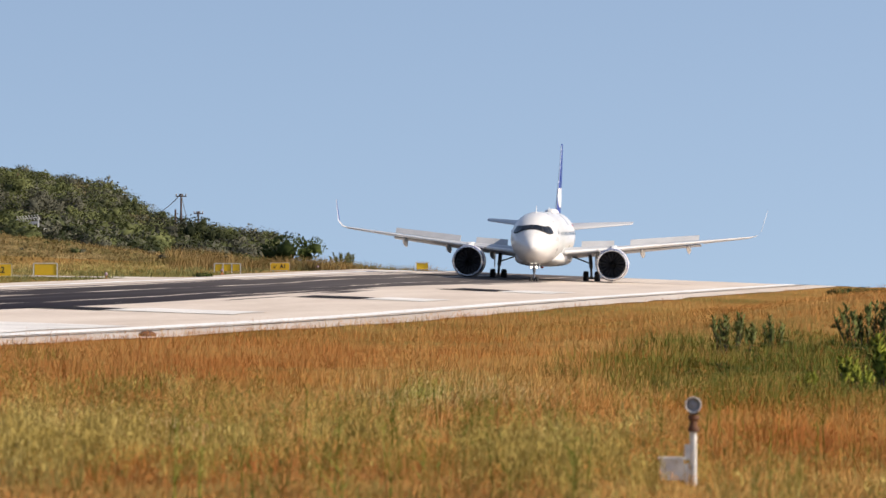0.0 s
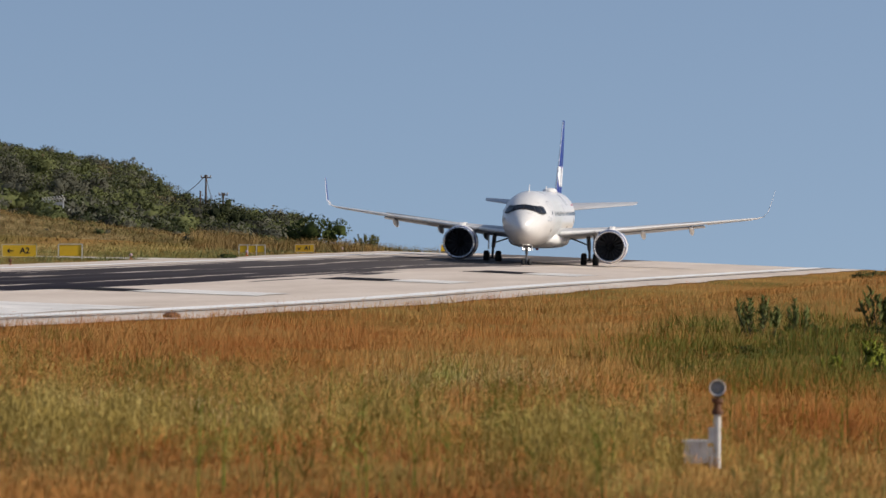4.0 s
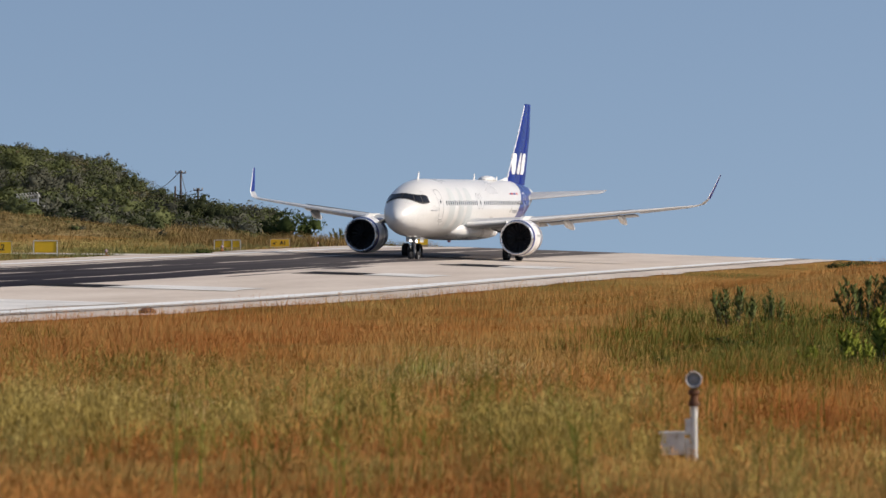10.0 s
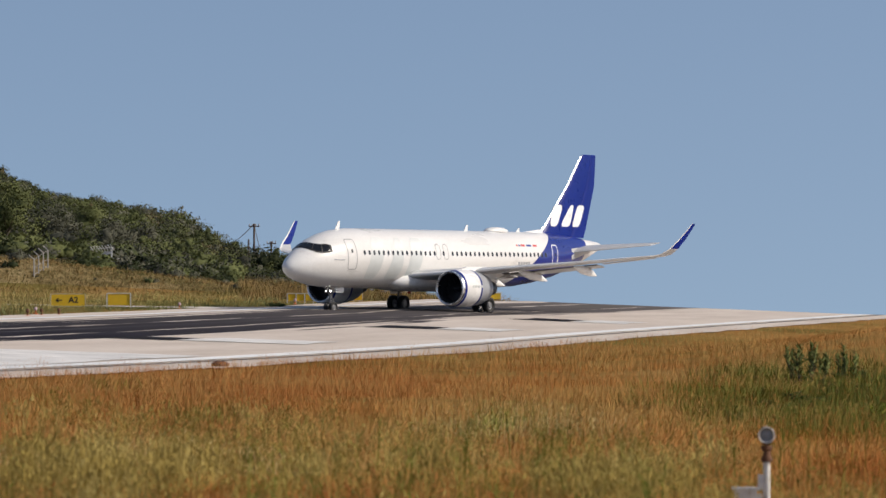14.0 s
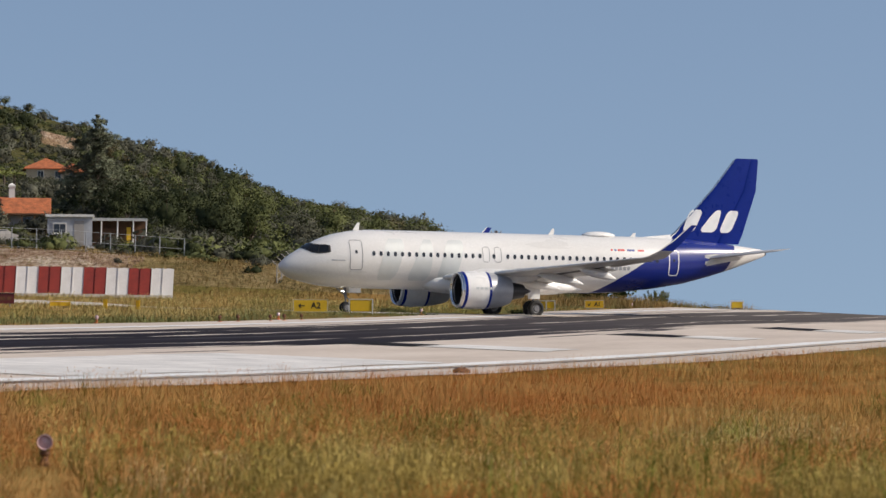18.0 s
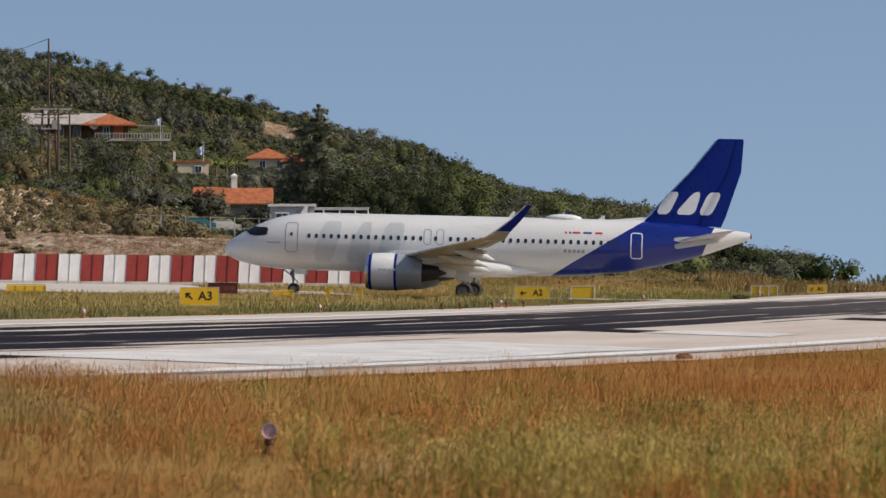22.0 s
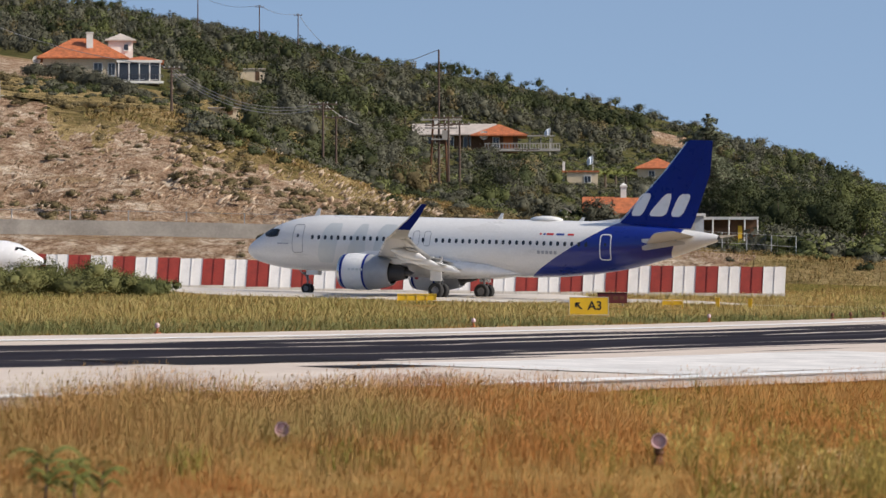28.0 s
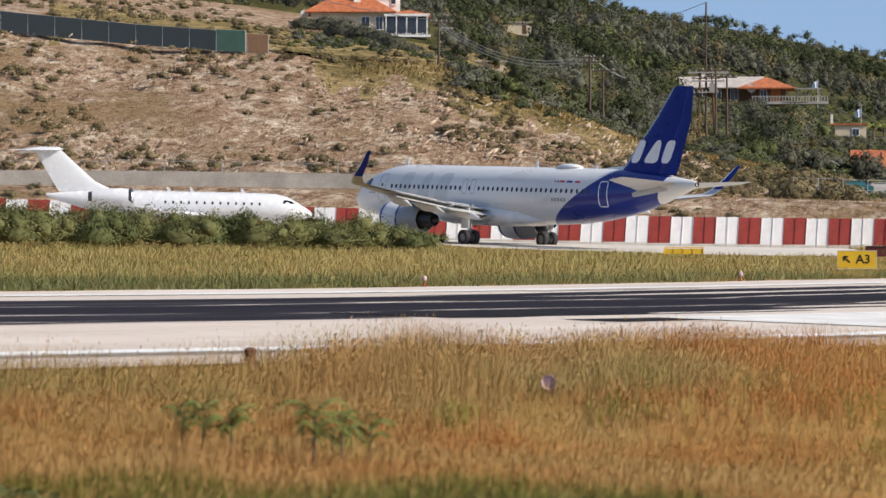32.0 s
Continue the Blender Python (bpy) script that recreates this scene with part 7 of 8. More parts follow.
# ---------------------------------------------------------------- houses and things on the hill
ROOF = plain("clay_tiles", (0.50, 0.15, 0.055), 0.8, grime=0.45, scale=1.6, relief=0.06)
ROOF_GREY = plain("grey_roof_sheet", (0.50, 0.44, 0.39), 0.7, grime=0.25, scale=0.8)
STUCCO = plain("white_stucco", (0.74, 0.72, 0.68), 0.85, grime=0.12, scale=0.6)
STUCCO_CREAM = plain("cream_stucco", (0.60, 0.50, 0.36), 0.85, grime=0.15, scale=0.6)
STUCCO_ORANGE = plain("orange_stucco", (0.46, 0.15, 0.05), 0.85, grime=0.15, scale=0.6)
# dull grey; on the farmhouse wall it stands in for the verandah's shade
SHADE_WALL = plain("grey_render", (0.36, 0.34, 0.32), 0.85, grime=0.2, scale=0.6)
WINDOW_GLASS = plain("window_glass", (0.03, 0.035, 0.045), 0.12)
TIMBER = plain("brown_timber", (0.13, 0.065, 0.03), 0.75, grime=0.3, scale=3)
POLE_WOOD = plain("weathered_pole", (0.10, 0.065, 0.05), 0.85, grime=0.3, scale=3)
CONCRETE_WALL = plain("grey_concrete_wall", (0.36, 0.33, 0.29), 0.9, grime=0.3, scale=0.35, relief=0.02)
MESH_GREEN = plain("green_screen_cloth", (0.015, 0.06, 0.045), 0.8, grime=0.3, scale=0.8)
MESH_DARK = plain("dark_screen_cloth", (0.012, 0.022, 0.03), 0.8, grime=0.3, scale=0.8)
HUT_WHITE = plain("hut_panel", (0.40, 0.42, 0.46), 0.6, grime=0.2, scale=0.9)
CAR_TEAL = plain("teal_car_paint", (0.03, 0.14, 0.15), 0.3)
WIRE = plain("cable", (0.30, 0.29, 0.28), 0.6)
CLOTH = plain("flag_cloth", (0.62, 0.68, 0.78), 0.8)


def seat(az, el, near, far):
    """How far off the ground is seen at that height, between near and far."""
    r = np.arange(near, far, 1.0)
    e = np.degrees(np.arctan2(land(r * math.sin(radians(az)), r * math.cos(radians(az))), r))
    k = np.where(e >= el)[0]
    return float(r[k[0]]) if len(k) else float(far)


def hip_roof(s, x0, x1, y0, y1, z, h, over=0.5, gable=False):
    """Thick roof slopes over a rectangle."""
    x0, x1, y0, y1 = x0 - over, x1 + over, y0 - over, y1 + over
    w, d = x1 - x0, y1 - y0
    k = 0 if gable else min(w, d) / 2
    ym = (y0 + y1) / 2
    a, b_ = (x0 + k, ym, z + h), (x1 - k, ym, z + h)
    base = [(x0, y0, z), (x1, y0, z), (x1, y1, z), (x0, y1, z)]
    low = [(x, y, zz - 0.18) for x, y, zz in base]
    return s.add(base + [a, b_] + low, [(0, 1, 5, 4), (1, 2, 5), (2, 3, 4, 5), (3, 0, 4), (6, 7, 1, 0), (7, 8, 2, 1), (8, 9, 3, 2), (9, 6, 0, 3), (9, 8, 7, 6)])


def window_in(parent, x, z, w, h, y, frame_mat=None):
    fr = part("window", Shape().box((x, y - 0.04, z), (w + 0.16, 0.1, h + 0.16)), frame_mat or STUCCO, parent)
    n = 2 if w > 0.9 else 1
    for k in range(n):
        part("pane", Shape().box((x - w / 2 + w / n * (k + 0.5), y - 0.1, z), (w / n - 0.06, 0.04, h - 0.06)), WINDOW_GLASS, fr)
    part("sill", Shape().box((x, y - 0.12, z - h / 2 - 0.1), (w + 0.3, 0.2, 0.06)), frame_mat or STUCCO, fr)


def chimney(parent, x, y, z0, z1, w, mat):
    c = part("chimney", Shape().box((x, y, (z0 + z1) / 2), (w, w, z1 - z0)), mat, parent)
    part("chimney_cap", Shape().box((x, y, z1 + 0.06), (w + 0.2, w + 0.2, 0.12)), mat, c)


def dish(parent, x, y, z, r):
    s = Shape().lathe([(0, 0.0), (-0.05, r * 0.5), (-0.16, r)], (x, y, z), "y", 16)
    d = part("satellite_dish", s, STUCCO, parent, "white dish", True)
    part("dish_arm", Shape().tube((x, y, z), (x, y - r * 0.8, z - 0.05), 0.03).tube((x, y + 0.02, z - r * 1.4), (x, y + 0.02, z), 0.04), FRAME_GREY, d)


def villa(az, el):
    r = seat(az, el, 480, 900)
    t = empty("villa", spot(az, r, -az), "white hillside villa with orange hipped tile roofs", "house", "houses on the hill")
    part("wall", Shape().box((-2.6, 0, 0.9), (11.6, 8.5, 4.2)), STUCCO_CREAM, t, "cream walls")
    part("roof", hip_roof(Shape(), -8.4, 3.2, -4.25, 4.25, 2.9, 3.1, 0.9), ROOF, t, "orange hipped roof")
    wing = part("wing_wall", Shape().box((5.9, -0.6, 0.7), (5.4, 7.2, 3.6)), STUCCO, t)
    part("roof", hip_roof(Shape(), 3.2, 8.6, -4.2, 3.0, 2.5, 0.9, 0.6), ROOF, t)
    tower = part("tower_wall", Shape().box((2.9, 1.6, 4.3), (3.6, 3.6, 3.0)), STUCCO, t, "white upper room")
    part("tower_roof", hip_roof(Shape(), 1.1, 4.7, -0.2, 3.4, 5.8, 1.1, 0.5), ROOF_GREY, t)
    window_in(tower, 3.7, 4.7, 0.7, 0.9, -0.22)
    chimney(t, -1.6, -2.2, 2.8, 6.6, 0.95, STUCCO)
    part("balcony_slab", Shape().box((5.4, -4.9, -0.75), (7.4, 2.8, 0.35)), STUCCO, t, "white balcony slab")
    part("verandah_recess", Shape().box((5.4, -4.3, 0.85), (6.2, 0.1, 2.6)), WINDOW_GLASS, t, "dark glazed verandah")
    for k in range(5):
        part("verandah_post", Shape().box((2.6 + k * 1.5, -5.9, 0.75), (0.16, 0.16, 2.9)), STUCCO, t)
    part("verandah_lintel", Shape().box((5.6, -5.9, 2.3), (6.6, 0.25, 0.35)), STUCCO, t)
    rail = part("rail", Shape().box((5.4, -6.15, 0.35), (7.0, 0.05, 0.06)), DARK_METAL, t)
    for k in range(22):
        part("baluster", Shape().box((2.0 + k * 0.33, -6.15, -0.1), (0.04, 0.04, 0.9)), DARK_METAL, rail)
    for x, w in ((3.9, 1.1), (5.6, 1.2), (7.6, 1.3)):
        window_in(wing, x, 0.75, w, 1.9, -4.24)
    window_in(t, -0.4, 1.4, 1.2, 1.4, -4.3)
    window_in(t, 1.6, 1.2, 1.0, 1.8, -4.3)
    dish(t, -9.3, -3.5, 2.6, 0.6)


def long_house(az, el):
    r = seat(az, el, 560, 900)
    t = empty("long_house", spot(az, r, -az), "long hillside house with a grey roof and an orange gable", "house", "houses on the hill")
    # both walls take a dark timber colour: verandah and eaves shade put into it
    part("wall", Shape().box((-3.0, 1, 1.0), (10.5, 7, 3.4)), TIMBER, t, "dark shaded wall")
    part("roof", hip_roof(Shape(), -8.8, 3.4, -3.8, 4.6, 2.5, 1.95, 0.9, True), ROOF_GREY, t, "pale grey roof")
    g = part("gable_wall", Shape().box((5.0, 0.3, 1.0), (5.6, 6.5, 3.0)), TIMBER, t, "dark shaded wall under the eaves")
    part("orange_wall", Shape().box((6.2, -3.0, 0.95), (1.6, 0.12, 2.4)), STUCCO_ORANGE, g, "orange wall panel")
    part("gable_roof", hip_roof(Shape(), 1.2, 8.2, -4.4, 4.0, 2.35, 2.0, 1.2), ROOF, t, "orange hipped roof end")
    for k in range(6):
        part("verandah_post", Shape().box((-8.0 + k * 1.9, -3.9, 1.1), (0.18, 0.18, 3.4)), TIMBER, t)
    for x in (-6.5, -3.4, -0.6):
        window_in(t, x, 1.2, 1.2, 1.9, -2.56)
    window_in(g, 4.2, 1.1, 1.0, 1.8, -3.0)
    chimney(t, -5.6, 1.0, 3.6, 5.0, 0.9, STUCCO)
    dish(t, 2.2, -4.6, 2.3, 0.75)
    ter = part("terrace", Shape().box((8.5, -5.0, -0.2), (12.5, 3.0, 0.4)), SHADE_WALL, t, "grey terrace slab")
    part("balustrade", Shape().box((8.5, -6.4, 0.85), (12.5, 0.12, 0.12)), SHADE_WALL, ter)
    for k in range(26):
        part("baluster", Shape().box((2.4 + k * 0.49, -6.4, 0.4), (0.13, 0.13, 0.85)), SHADE_WALL, ter)
    for x in (9.8, 11.6, 13.4):
        part("pergola_post", Shape().box((x, -5.2, 1.0), (0.14, 0.14, 2.2)), SHADE_WALL, t)
    part("pergola_beam", Shape().box((11.6, -5.2, 2.15), (4.6, 1.2, 0.16)), SHADE_WALL, t)


def tile_house(az, el, near, w, d, h, label, name="tile_house"):
    r = seat(az, el, near, near + 400)
    t = empty(name, spot(az, r, -az), label, "house", "houses on the hill")
    part("wall", Shape().box((0, 0, h / 2 - 1), (w, d, h + 2)), STUCCO_CREAM, t)
    part("roof", hip_roof(Shape(), -w / 2, w * 0.2, -d / 2, d / 2, h, 1.9, 0.6), ROOF, t, "orange hipped roof")
    part("roof", hip_roof(Shape(), w * 0.1, w / 2, -d / 2 - 0.5, d / 2 - 1, h - 0.5, 1.5, 0.5), ROOF, t)
    for x in (-w * 0.25, w * 0.05, w * 0.3):
        window_in(t, x, h * 0.5, 1.0, 1.2, -d / 2 - 0.02)
    return t


def farmhouse(az, el):
    r = seat(az, el, 470, 640)
    t = empty("farmhouse", spot(az, r, -az), "low farmhouse with orange tile roof and white chimney", "house", "houses on the hill")
    part("wall", Shape().box((0.2, 0, 0.3), (8.2, 6.5, 2.6)), SHADE_WALL, t)
    s = Shape()
    hip_roof(s, -4.6, 0.4, -2.6, 3.8, 2.0, 1.7, 0.4, True)
    part("roof", s, ROOF, t, "orange tile roof")
    part("roof", hip_roof(Shape(), -0.6, 4.9, -3.6, 3.2, 1.45, 2.1, 0.4, True), ROOF, t, "orange tile roof")
    chimney(t, 0.3, 0.5, 2.4, 4.9, 0.75, STUCCO)
    part("chimney_hood", hip_roof(Shape(), -0.1, 0.7, 0.1, 0.9, 5.15, 0.35, 0.08), STUCCO, t)
    part("verandah_beam", Shape().box((2.2, -4.3, 1.35), (5.2, 0.2, 0.2)), TIMBER, t)
    for x in (-0.2, 1.6, 3.2, 4.7):
        part("verandah_post", Shape().box((x, -4.3, 0.1), (0.16, 0.16, 2.5)), TIMBER, t)
    window_in(t, -2.2, 0.6, 1.0, 1.0, -3.28)
    window_in(t, 2.2, 0.5, 1.1, 1.1, -3.28)
    s2 = Shape().box((-8.6, -0.5, 0.4), (3.4, 5, 3.0)).add([(-10.3, -3.0, 1.9), (-6.9, -3.0, 1.9), (-8.6, -3.0, 3.0)], [(0, 1, 2)])
    u = empty("outbuilding", spot(az - 0.0, r, -az), "white outbuilding with a grey gable roof", "outbuilding")
    part("wall", s2, STUCCO, u, "white gable wall")
    s = Shape()
    for sg in (-1, 1):
        p = [(-8.6, -3.3, 3.12), (-8.6, 2.3, 3.12), (-8.6 + sg * 2.2, 2.3, 1.75), (-8.6 + sg * 2.2, -3.3, 1.75)]
        q = [(x, y, z - 0.15) for x, y, z in p]
        s.add(p + q, [(0, 1, 2, 3), (4, 5, 6, 7), (0, 3, 7, 4), (1, 2, 6, 5), (2, 3, 7, 6), (0, 1, 5, 4)])
    part("roof", s, ROOF_GREY, u)
    window_in(u, -8.6, 1.0, 0.8, 0.9, -3.02)


def hut_and_shelter():
    az, r = -9.95, 432
    t = empty("site_hut", spot(az, r, -az) @ Matrix.Diagonal((1.1, 1, 1.25, 1)), "pale grey site hut with a flat roof", "hut")
    part("wall", Shape().box((0, 0, 1.35), (4.4, 3, 2.5)), HUT_WHITE, t)
    part("roof", Shape().box((0, -0.1, 2.7), (4.8, 3.5, 0.22)), POST_WHITE, t)
    part("door", Shape().box((0.9, -1.52, 1.2), (0.95, 0.06, 2.1)), SHADE_WALL, t)
    window_in(t, -1.0, 1.6, 1.2, 0.8, -1.52)
    part("graffiti_bar", Shape().box((-0.9, -1.53, 0.75), (1.2, 0.02, 0.35)), DARK_METAL, t)
    az = -9.27
    t = empty("open_shelter", spot(az, r, -az) @ Matrix.Diagonal((1, 1, 1.2, 1)), "open white-framed shelter with brown boards inside", "shelter")
    W = 6.2
    for z in (0.25, 2.75):
        part("beam", Shape().box((0, -1.4, z), (W + 0.2, 0.14, 0.18)), POST_WHITE, t)
    part("floor", Shape().box((0, 0, 0.12), (W, 2.9, 0.1)), SHADE_WALL, t)
    part("roof", Shape().box((0, 0.1, 2.86), (W + 0.4, 3.2, 0.08)), POST_WHITE, t)
    part("back_wall", Shape().box((0, 1.4, 1.5), (W, 0.1, 2.5)), TIMBER, t, "brown boarded back")
    for k, x in enumerate((-3.1, -1.75, 0.0, 1.7, 3.1)):
        part("post", Shape().tube((x, -1.4, 0), (x + 0.05, -1.4, 2.8), 0.09, 0.08, 8), POST_WHITE, t, "white post")
    for x, w, h in ((-2.35, 1.1, 1.6), (-0.9, 1.6, 1.8), (0.8, 1.0, 1.9)):
        part("board", Shape().box((x, 0.4, 0.2 + h / 2), (w, 0.1, h)), TIMBER, t)
    part("yellow_sheet", Shape().box((1.25, -0.6, 1.15), (0.45, 0.1, 1.9)), SIGN_YELLOW, t, "yellow sheet")


villa(-18.35, 3.52)
long_house(-13.0, 2.50)
tile_house(-10.17, 2.05, 600, 10.0, 7.0, 2.2, "house with orange hipped roof among trees")
farmhouse(-10.82, 1.41)
hut_and_shelter()


def cream_block(az, el):
    r = seat(az, el, 500, 900)
    t = empty("cream_house", spot(az, r, -az), "small cream house with a flat reddish roof edge", "house", "houses on the hill")
    part("wall", Shape().box((0, 0, 0.6), (4.8, 5, 2.6)), STUCCO_CREAM, t)
    part("roof", Shape().box((-0.3, 0, 2.0), (5.8, 5.6, 0.25)), ROOF, t)
    part("upright", Shape().box((-2.9, -1, 1.6), (0.4, 0.4, 4.0)), STUCCO, t)
    window_in(t, 0.8, 0.8, 1.0, 1.0, -2.52)


cream_block(-11.38, 2.0)
for az, el, near, w, h in ((-16.16, 3.5, 600, 4.6, 2.2), (-16.57, 3.0, 470, 3.8, 0.9), (-19.55, 4.3, 760, 5.5, 1.8), (-17.2, 3.38, 520, 2.6, 2.0), (-15.9, 3.95, 700, 3.4, 1.6)):
    r = seat(az, el, near, 1040)
    t = empty("small_hut", spot(az, r, -az), "small pale hut among trees", "hut", "huts on the hill")
    part("wall", Shape().box((0, 0, h / 2 - 0.3), (w, 3, h + 0.6)), STUCCO_CREAM, t)
    part("roof", Shape().box((0, 0, h + 0.08), (w + 0.5, 3.6, 0.16)), ROOF_GREY, t)
    part("door", Shape().box((w * 0.2, -1.52, h * 0.42), (0.8, 0.05, h * 0.8)), TIMBER, t)


# ---------------------------------------------------------------- poles, wires, flags
def pole(az, r, top_el, arms, label, lattice=False, base=None):
    x, y = at_az(az, r)
    h = r * math.tan(radians(top_el)) - gz(x, y)
    t = empty("power_pole", spot(az, r, -az), label, "power pole", "power poles")
    part("pole", Shape().tube((0, 0, -0.3), (0, 0, h), 0.17, 0.11, 8), POLE_WOOD, t)
    for k, (f, w) in enumerate(arms):
        arm = part("crossarm", Shape().box((0, 0, h * f), (w, 0.14, 0.14)), POLE_WOOD, t)
        for q in (-0.45, -0.15, 0.15, 0.45):
            part("insulator", Shape().lathe([(0, 0.05), (0.12, 0.09), (0.26, 0.04)], (w * q, 0, h * f + 0.07), "z", 8), SHADE_WALL, arm)
    if lattice:
        for dx in (-0.9, 0.9):
            part("leg", Shape().tube((dx * 1.3, 0.4, -0.3), (dx * 0.8, 0, h * 0.52), 0.16, 0.12, 8), RUST, t, "rusty leg")
        for k in range(5):
            z = h * (0.08 + 0.09 * k)
            part("brace", Shape().tube((-1.1, 0.2, z), (1.1, 0.2, z + h * 0.07), 0.05, 0.05, 6), RUST, t)
        for f, w in ((0.5, 5.2), (0.44, 4.2), (0.36, 2.6)):
            bar = part("platform", Shape().box((0.3, -0.25, h * f), (w, 0.16, 0.16)).box((0.3, 0.35, h * f), (w, 0.16, 0.16)), SHADE_WALL, t, "grey steel crossbeams")
            for q in (-0.46, -0.3, -0.1, 0.12, 0.3, 0.46):
                part("insulator", Shape().lathe([(0, 0.04), (0.1, 0.07), (0.24, 0.03)], (0.3 + w * q, -0.25, h * f + 0.08), "z", 8), SHADE_WALL, bar)
        part("transformer", Shape().box((0.9, 0, h * 0.39), (1.0, 0.8, 1.2)), SHADE_WALL, t, "grey transformer box")
    return Vector((x, y, gz(x, y) + h))


P1 = pole(-13.46, 505, 3.96, [(0.50, 4.6), (0.46, 3.6)], "tall power mast on rusty legs before a house", True)
P2 = pole(-16.06, 940, 4.60, [(0.96, 2.2)], "wooden power pole on the ridge")
P3 = pole(-15.5, 940, 4.48, [(0.96, 2.0)], "wooden power pole on the ridge")
P4 = pole(-3.79, 520, 1.40, [(0.95, 1.4)], "dark wooden pole above the scrub")
P5 = pole(-3.54, 520, 1.14, [(0.95, 1.2)], "dark wooden pole above the scrub")
pole(-3.87, 524, 1.17, [], "dark wooden pole above the scrub")
P7 = pole(-15.14, 458, 3.20, [(0.97, 3.4), (0.90, 2.6)], "wooden power pole with two crossarms")
P8 = pole(-17.33, 461, 3.70, [(0.97, 2.0)], "wooden power pole beside the villa")
pole(-12.35, 700, 2.75, [(0.95, 2.0)], "wooden power pole beside the terrace")
P10 = pole(-14.35, 660, 2.85, [(0.95, 1.6)], "wooden power pole among trees")
pole(-13.32, 503, 3.0, [(0.98, 3.6), (0.9, 2.8)], "rusty power pole with crossarms before a house")
pole(-13.16, 501, 2.92, [(0.96, 2.6)], "rusty power pole with crossarms before a house")
pole(-14.95, 461, 3.0, [(0.97, 2.6)], "wooden power pole with a crossarm")
pole(-14.62, 655, 2.93, [(0.96, 1.6)], "wooden power pole among trees")
pole(-13.95, 690, 2.97, [], "wooden pole among trees above the house")
pole(-12.18, 640, 2.52, [(0.97, 4.0)], "wooden power pole with a wide crossarm")
P11 = pole(-16.95, 980, 4.75, [(0.96, 2.0)], "wooden power pole on the ridge")


def wire(a, b_, sag, n=10):
    pts = [a + (b_ - a) * (k / n) - Vector((0, 0, sag * 4 * (k / n) * (1 - k / n))) for k in range(n + 1)]
    w = 0.034
    s = Shape().rings([[tuple(p + Vector(d)) for d in ((w, 0, w), (w, 0, -w), (-w, 0, -w), (-w, 0, w))] for p in pts])
    tagged(new("power_cable", mesh("power_cable", s, WIRE)), "thin overhead power cable between poles", "cable", "overhead cables")


for dz in (0.0, -0.35, -0.7):
    wire(P8 + Vector((0, 0, dz)), P7 + Vector((0.4 * dz, 0, dz)), 2.2)
wire(P2, P3, 1.0)
wire(P11, P2, 1.5)
wire(P3, P1, 6.0)
wire(P4, P5, 2.5)
wire(P4, Vector((*at_az(-4.3, 540), 540 * math.tan(radians(1.05)))), 0.6)
far_left = Vector((*at_az(-20.6, 600), 600 * math.tan(radians(4.6))))
wire(P8, far_left, 1.5)
wire(P7, P10, 1.0)


def flagpole(az, el0, el1, near):
    r = seat(az, el0, near, 900)
    x, y = at_az(az, r)
    h = r * math.tan(radians(el1)) - gz(x, y)
    t = empty("flagpole", spot(az, r, -az), "slim flagpole with a limp pale blue flag", "flagpole", "flagpoles")
    part("pole", Shape().tube((0, 0, -0.2), (0, 0, h), 0.06, 0.04, 8), POST_WHITE, t)
    s = Shape()
    rows = []
    for i in range(6):
        f = i / 5
        rows.append([(-0.9 * f + 0.12 * math.sin(f * 9 + j), 0.18 * math.sin(f * 8), h - 0.1 - 1.3 * j / 4 - 0.5 * f) for j in range(5)])
    part("flag", s.rings(rows, close=False, caps=False), CLOTH, t, "limp pale blue flag")


flagpole(-11.85, 2.4, 2.84, 560)
flagpole(-11.23, 2.1, 2.44, 560)


# ---------------------------------------------------------------- walls and fences
def arc_wall():
    rows = []
    for az in np.arange(-30, -14.2, 0.4):
        r = 362.0
        hh = 1.45 * float(smooth(-az, 14.2, 15.2)) + 0.02
        ring = []
        for dr, dz in ((0, -0.6), (0, hh), (0.35, hh), (0.35, -0.6)):
            x, y = at_az(az, r + dr)
            ring.append((x, y, gz(*at_az(az, r)) + dz))
        rows.append(ring)
    ob = part("wall_cut", Shape().rings(rows), CONCRETE_WALL)
    return tagged(ob, "grey concrete retaining wall along the slope", "wall", kind="structure")


arc_wall()


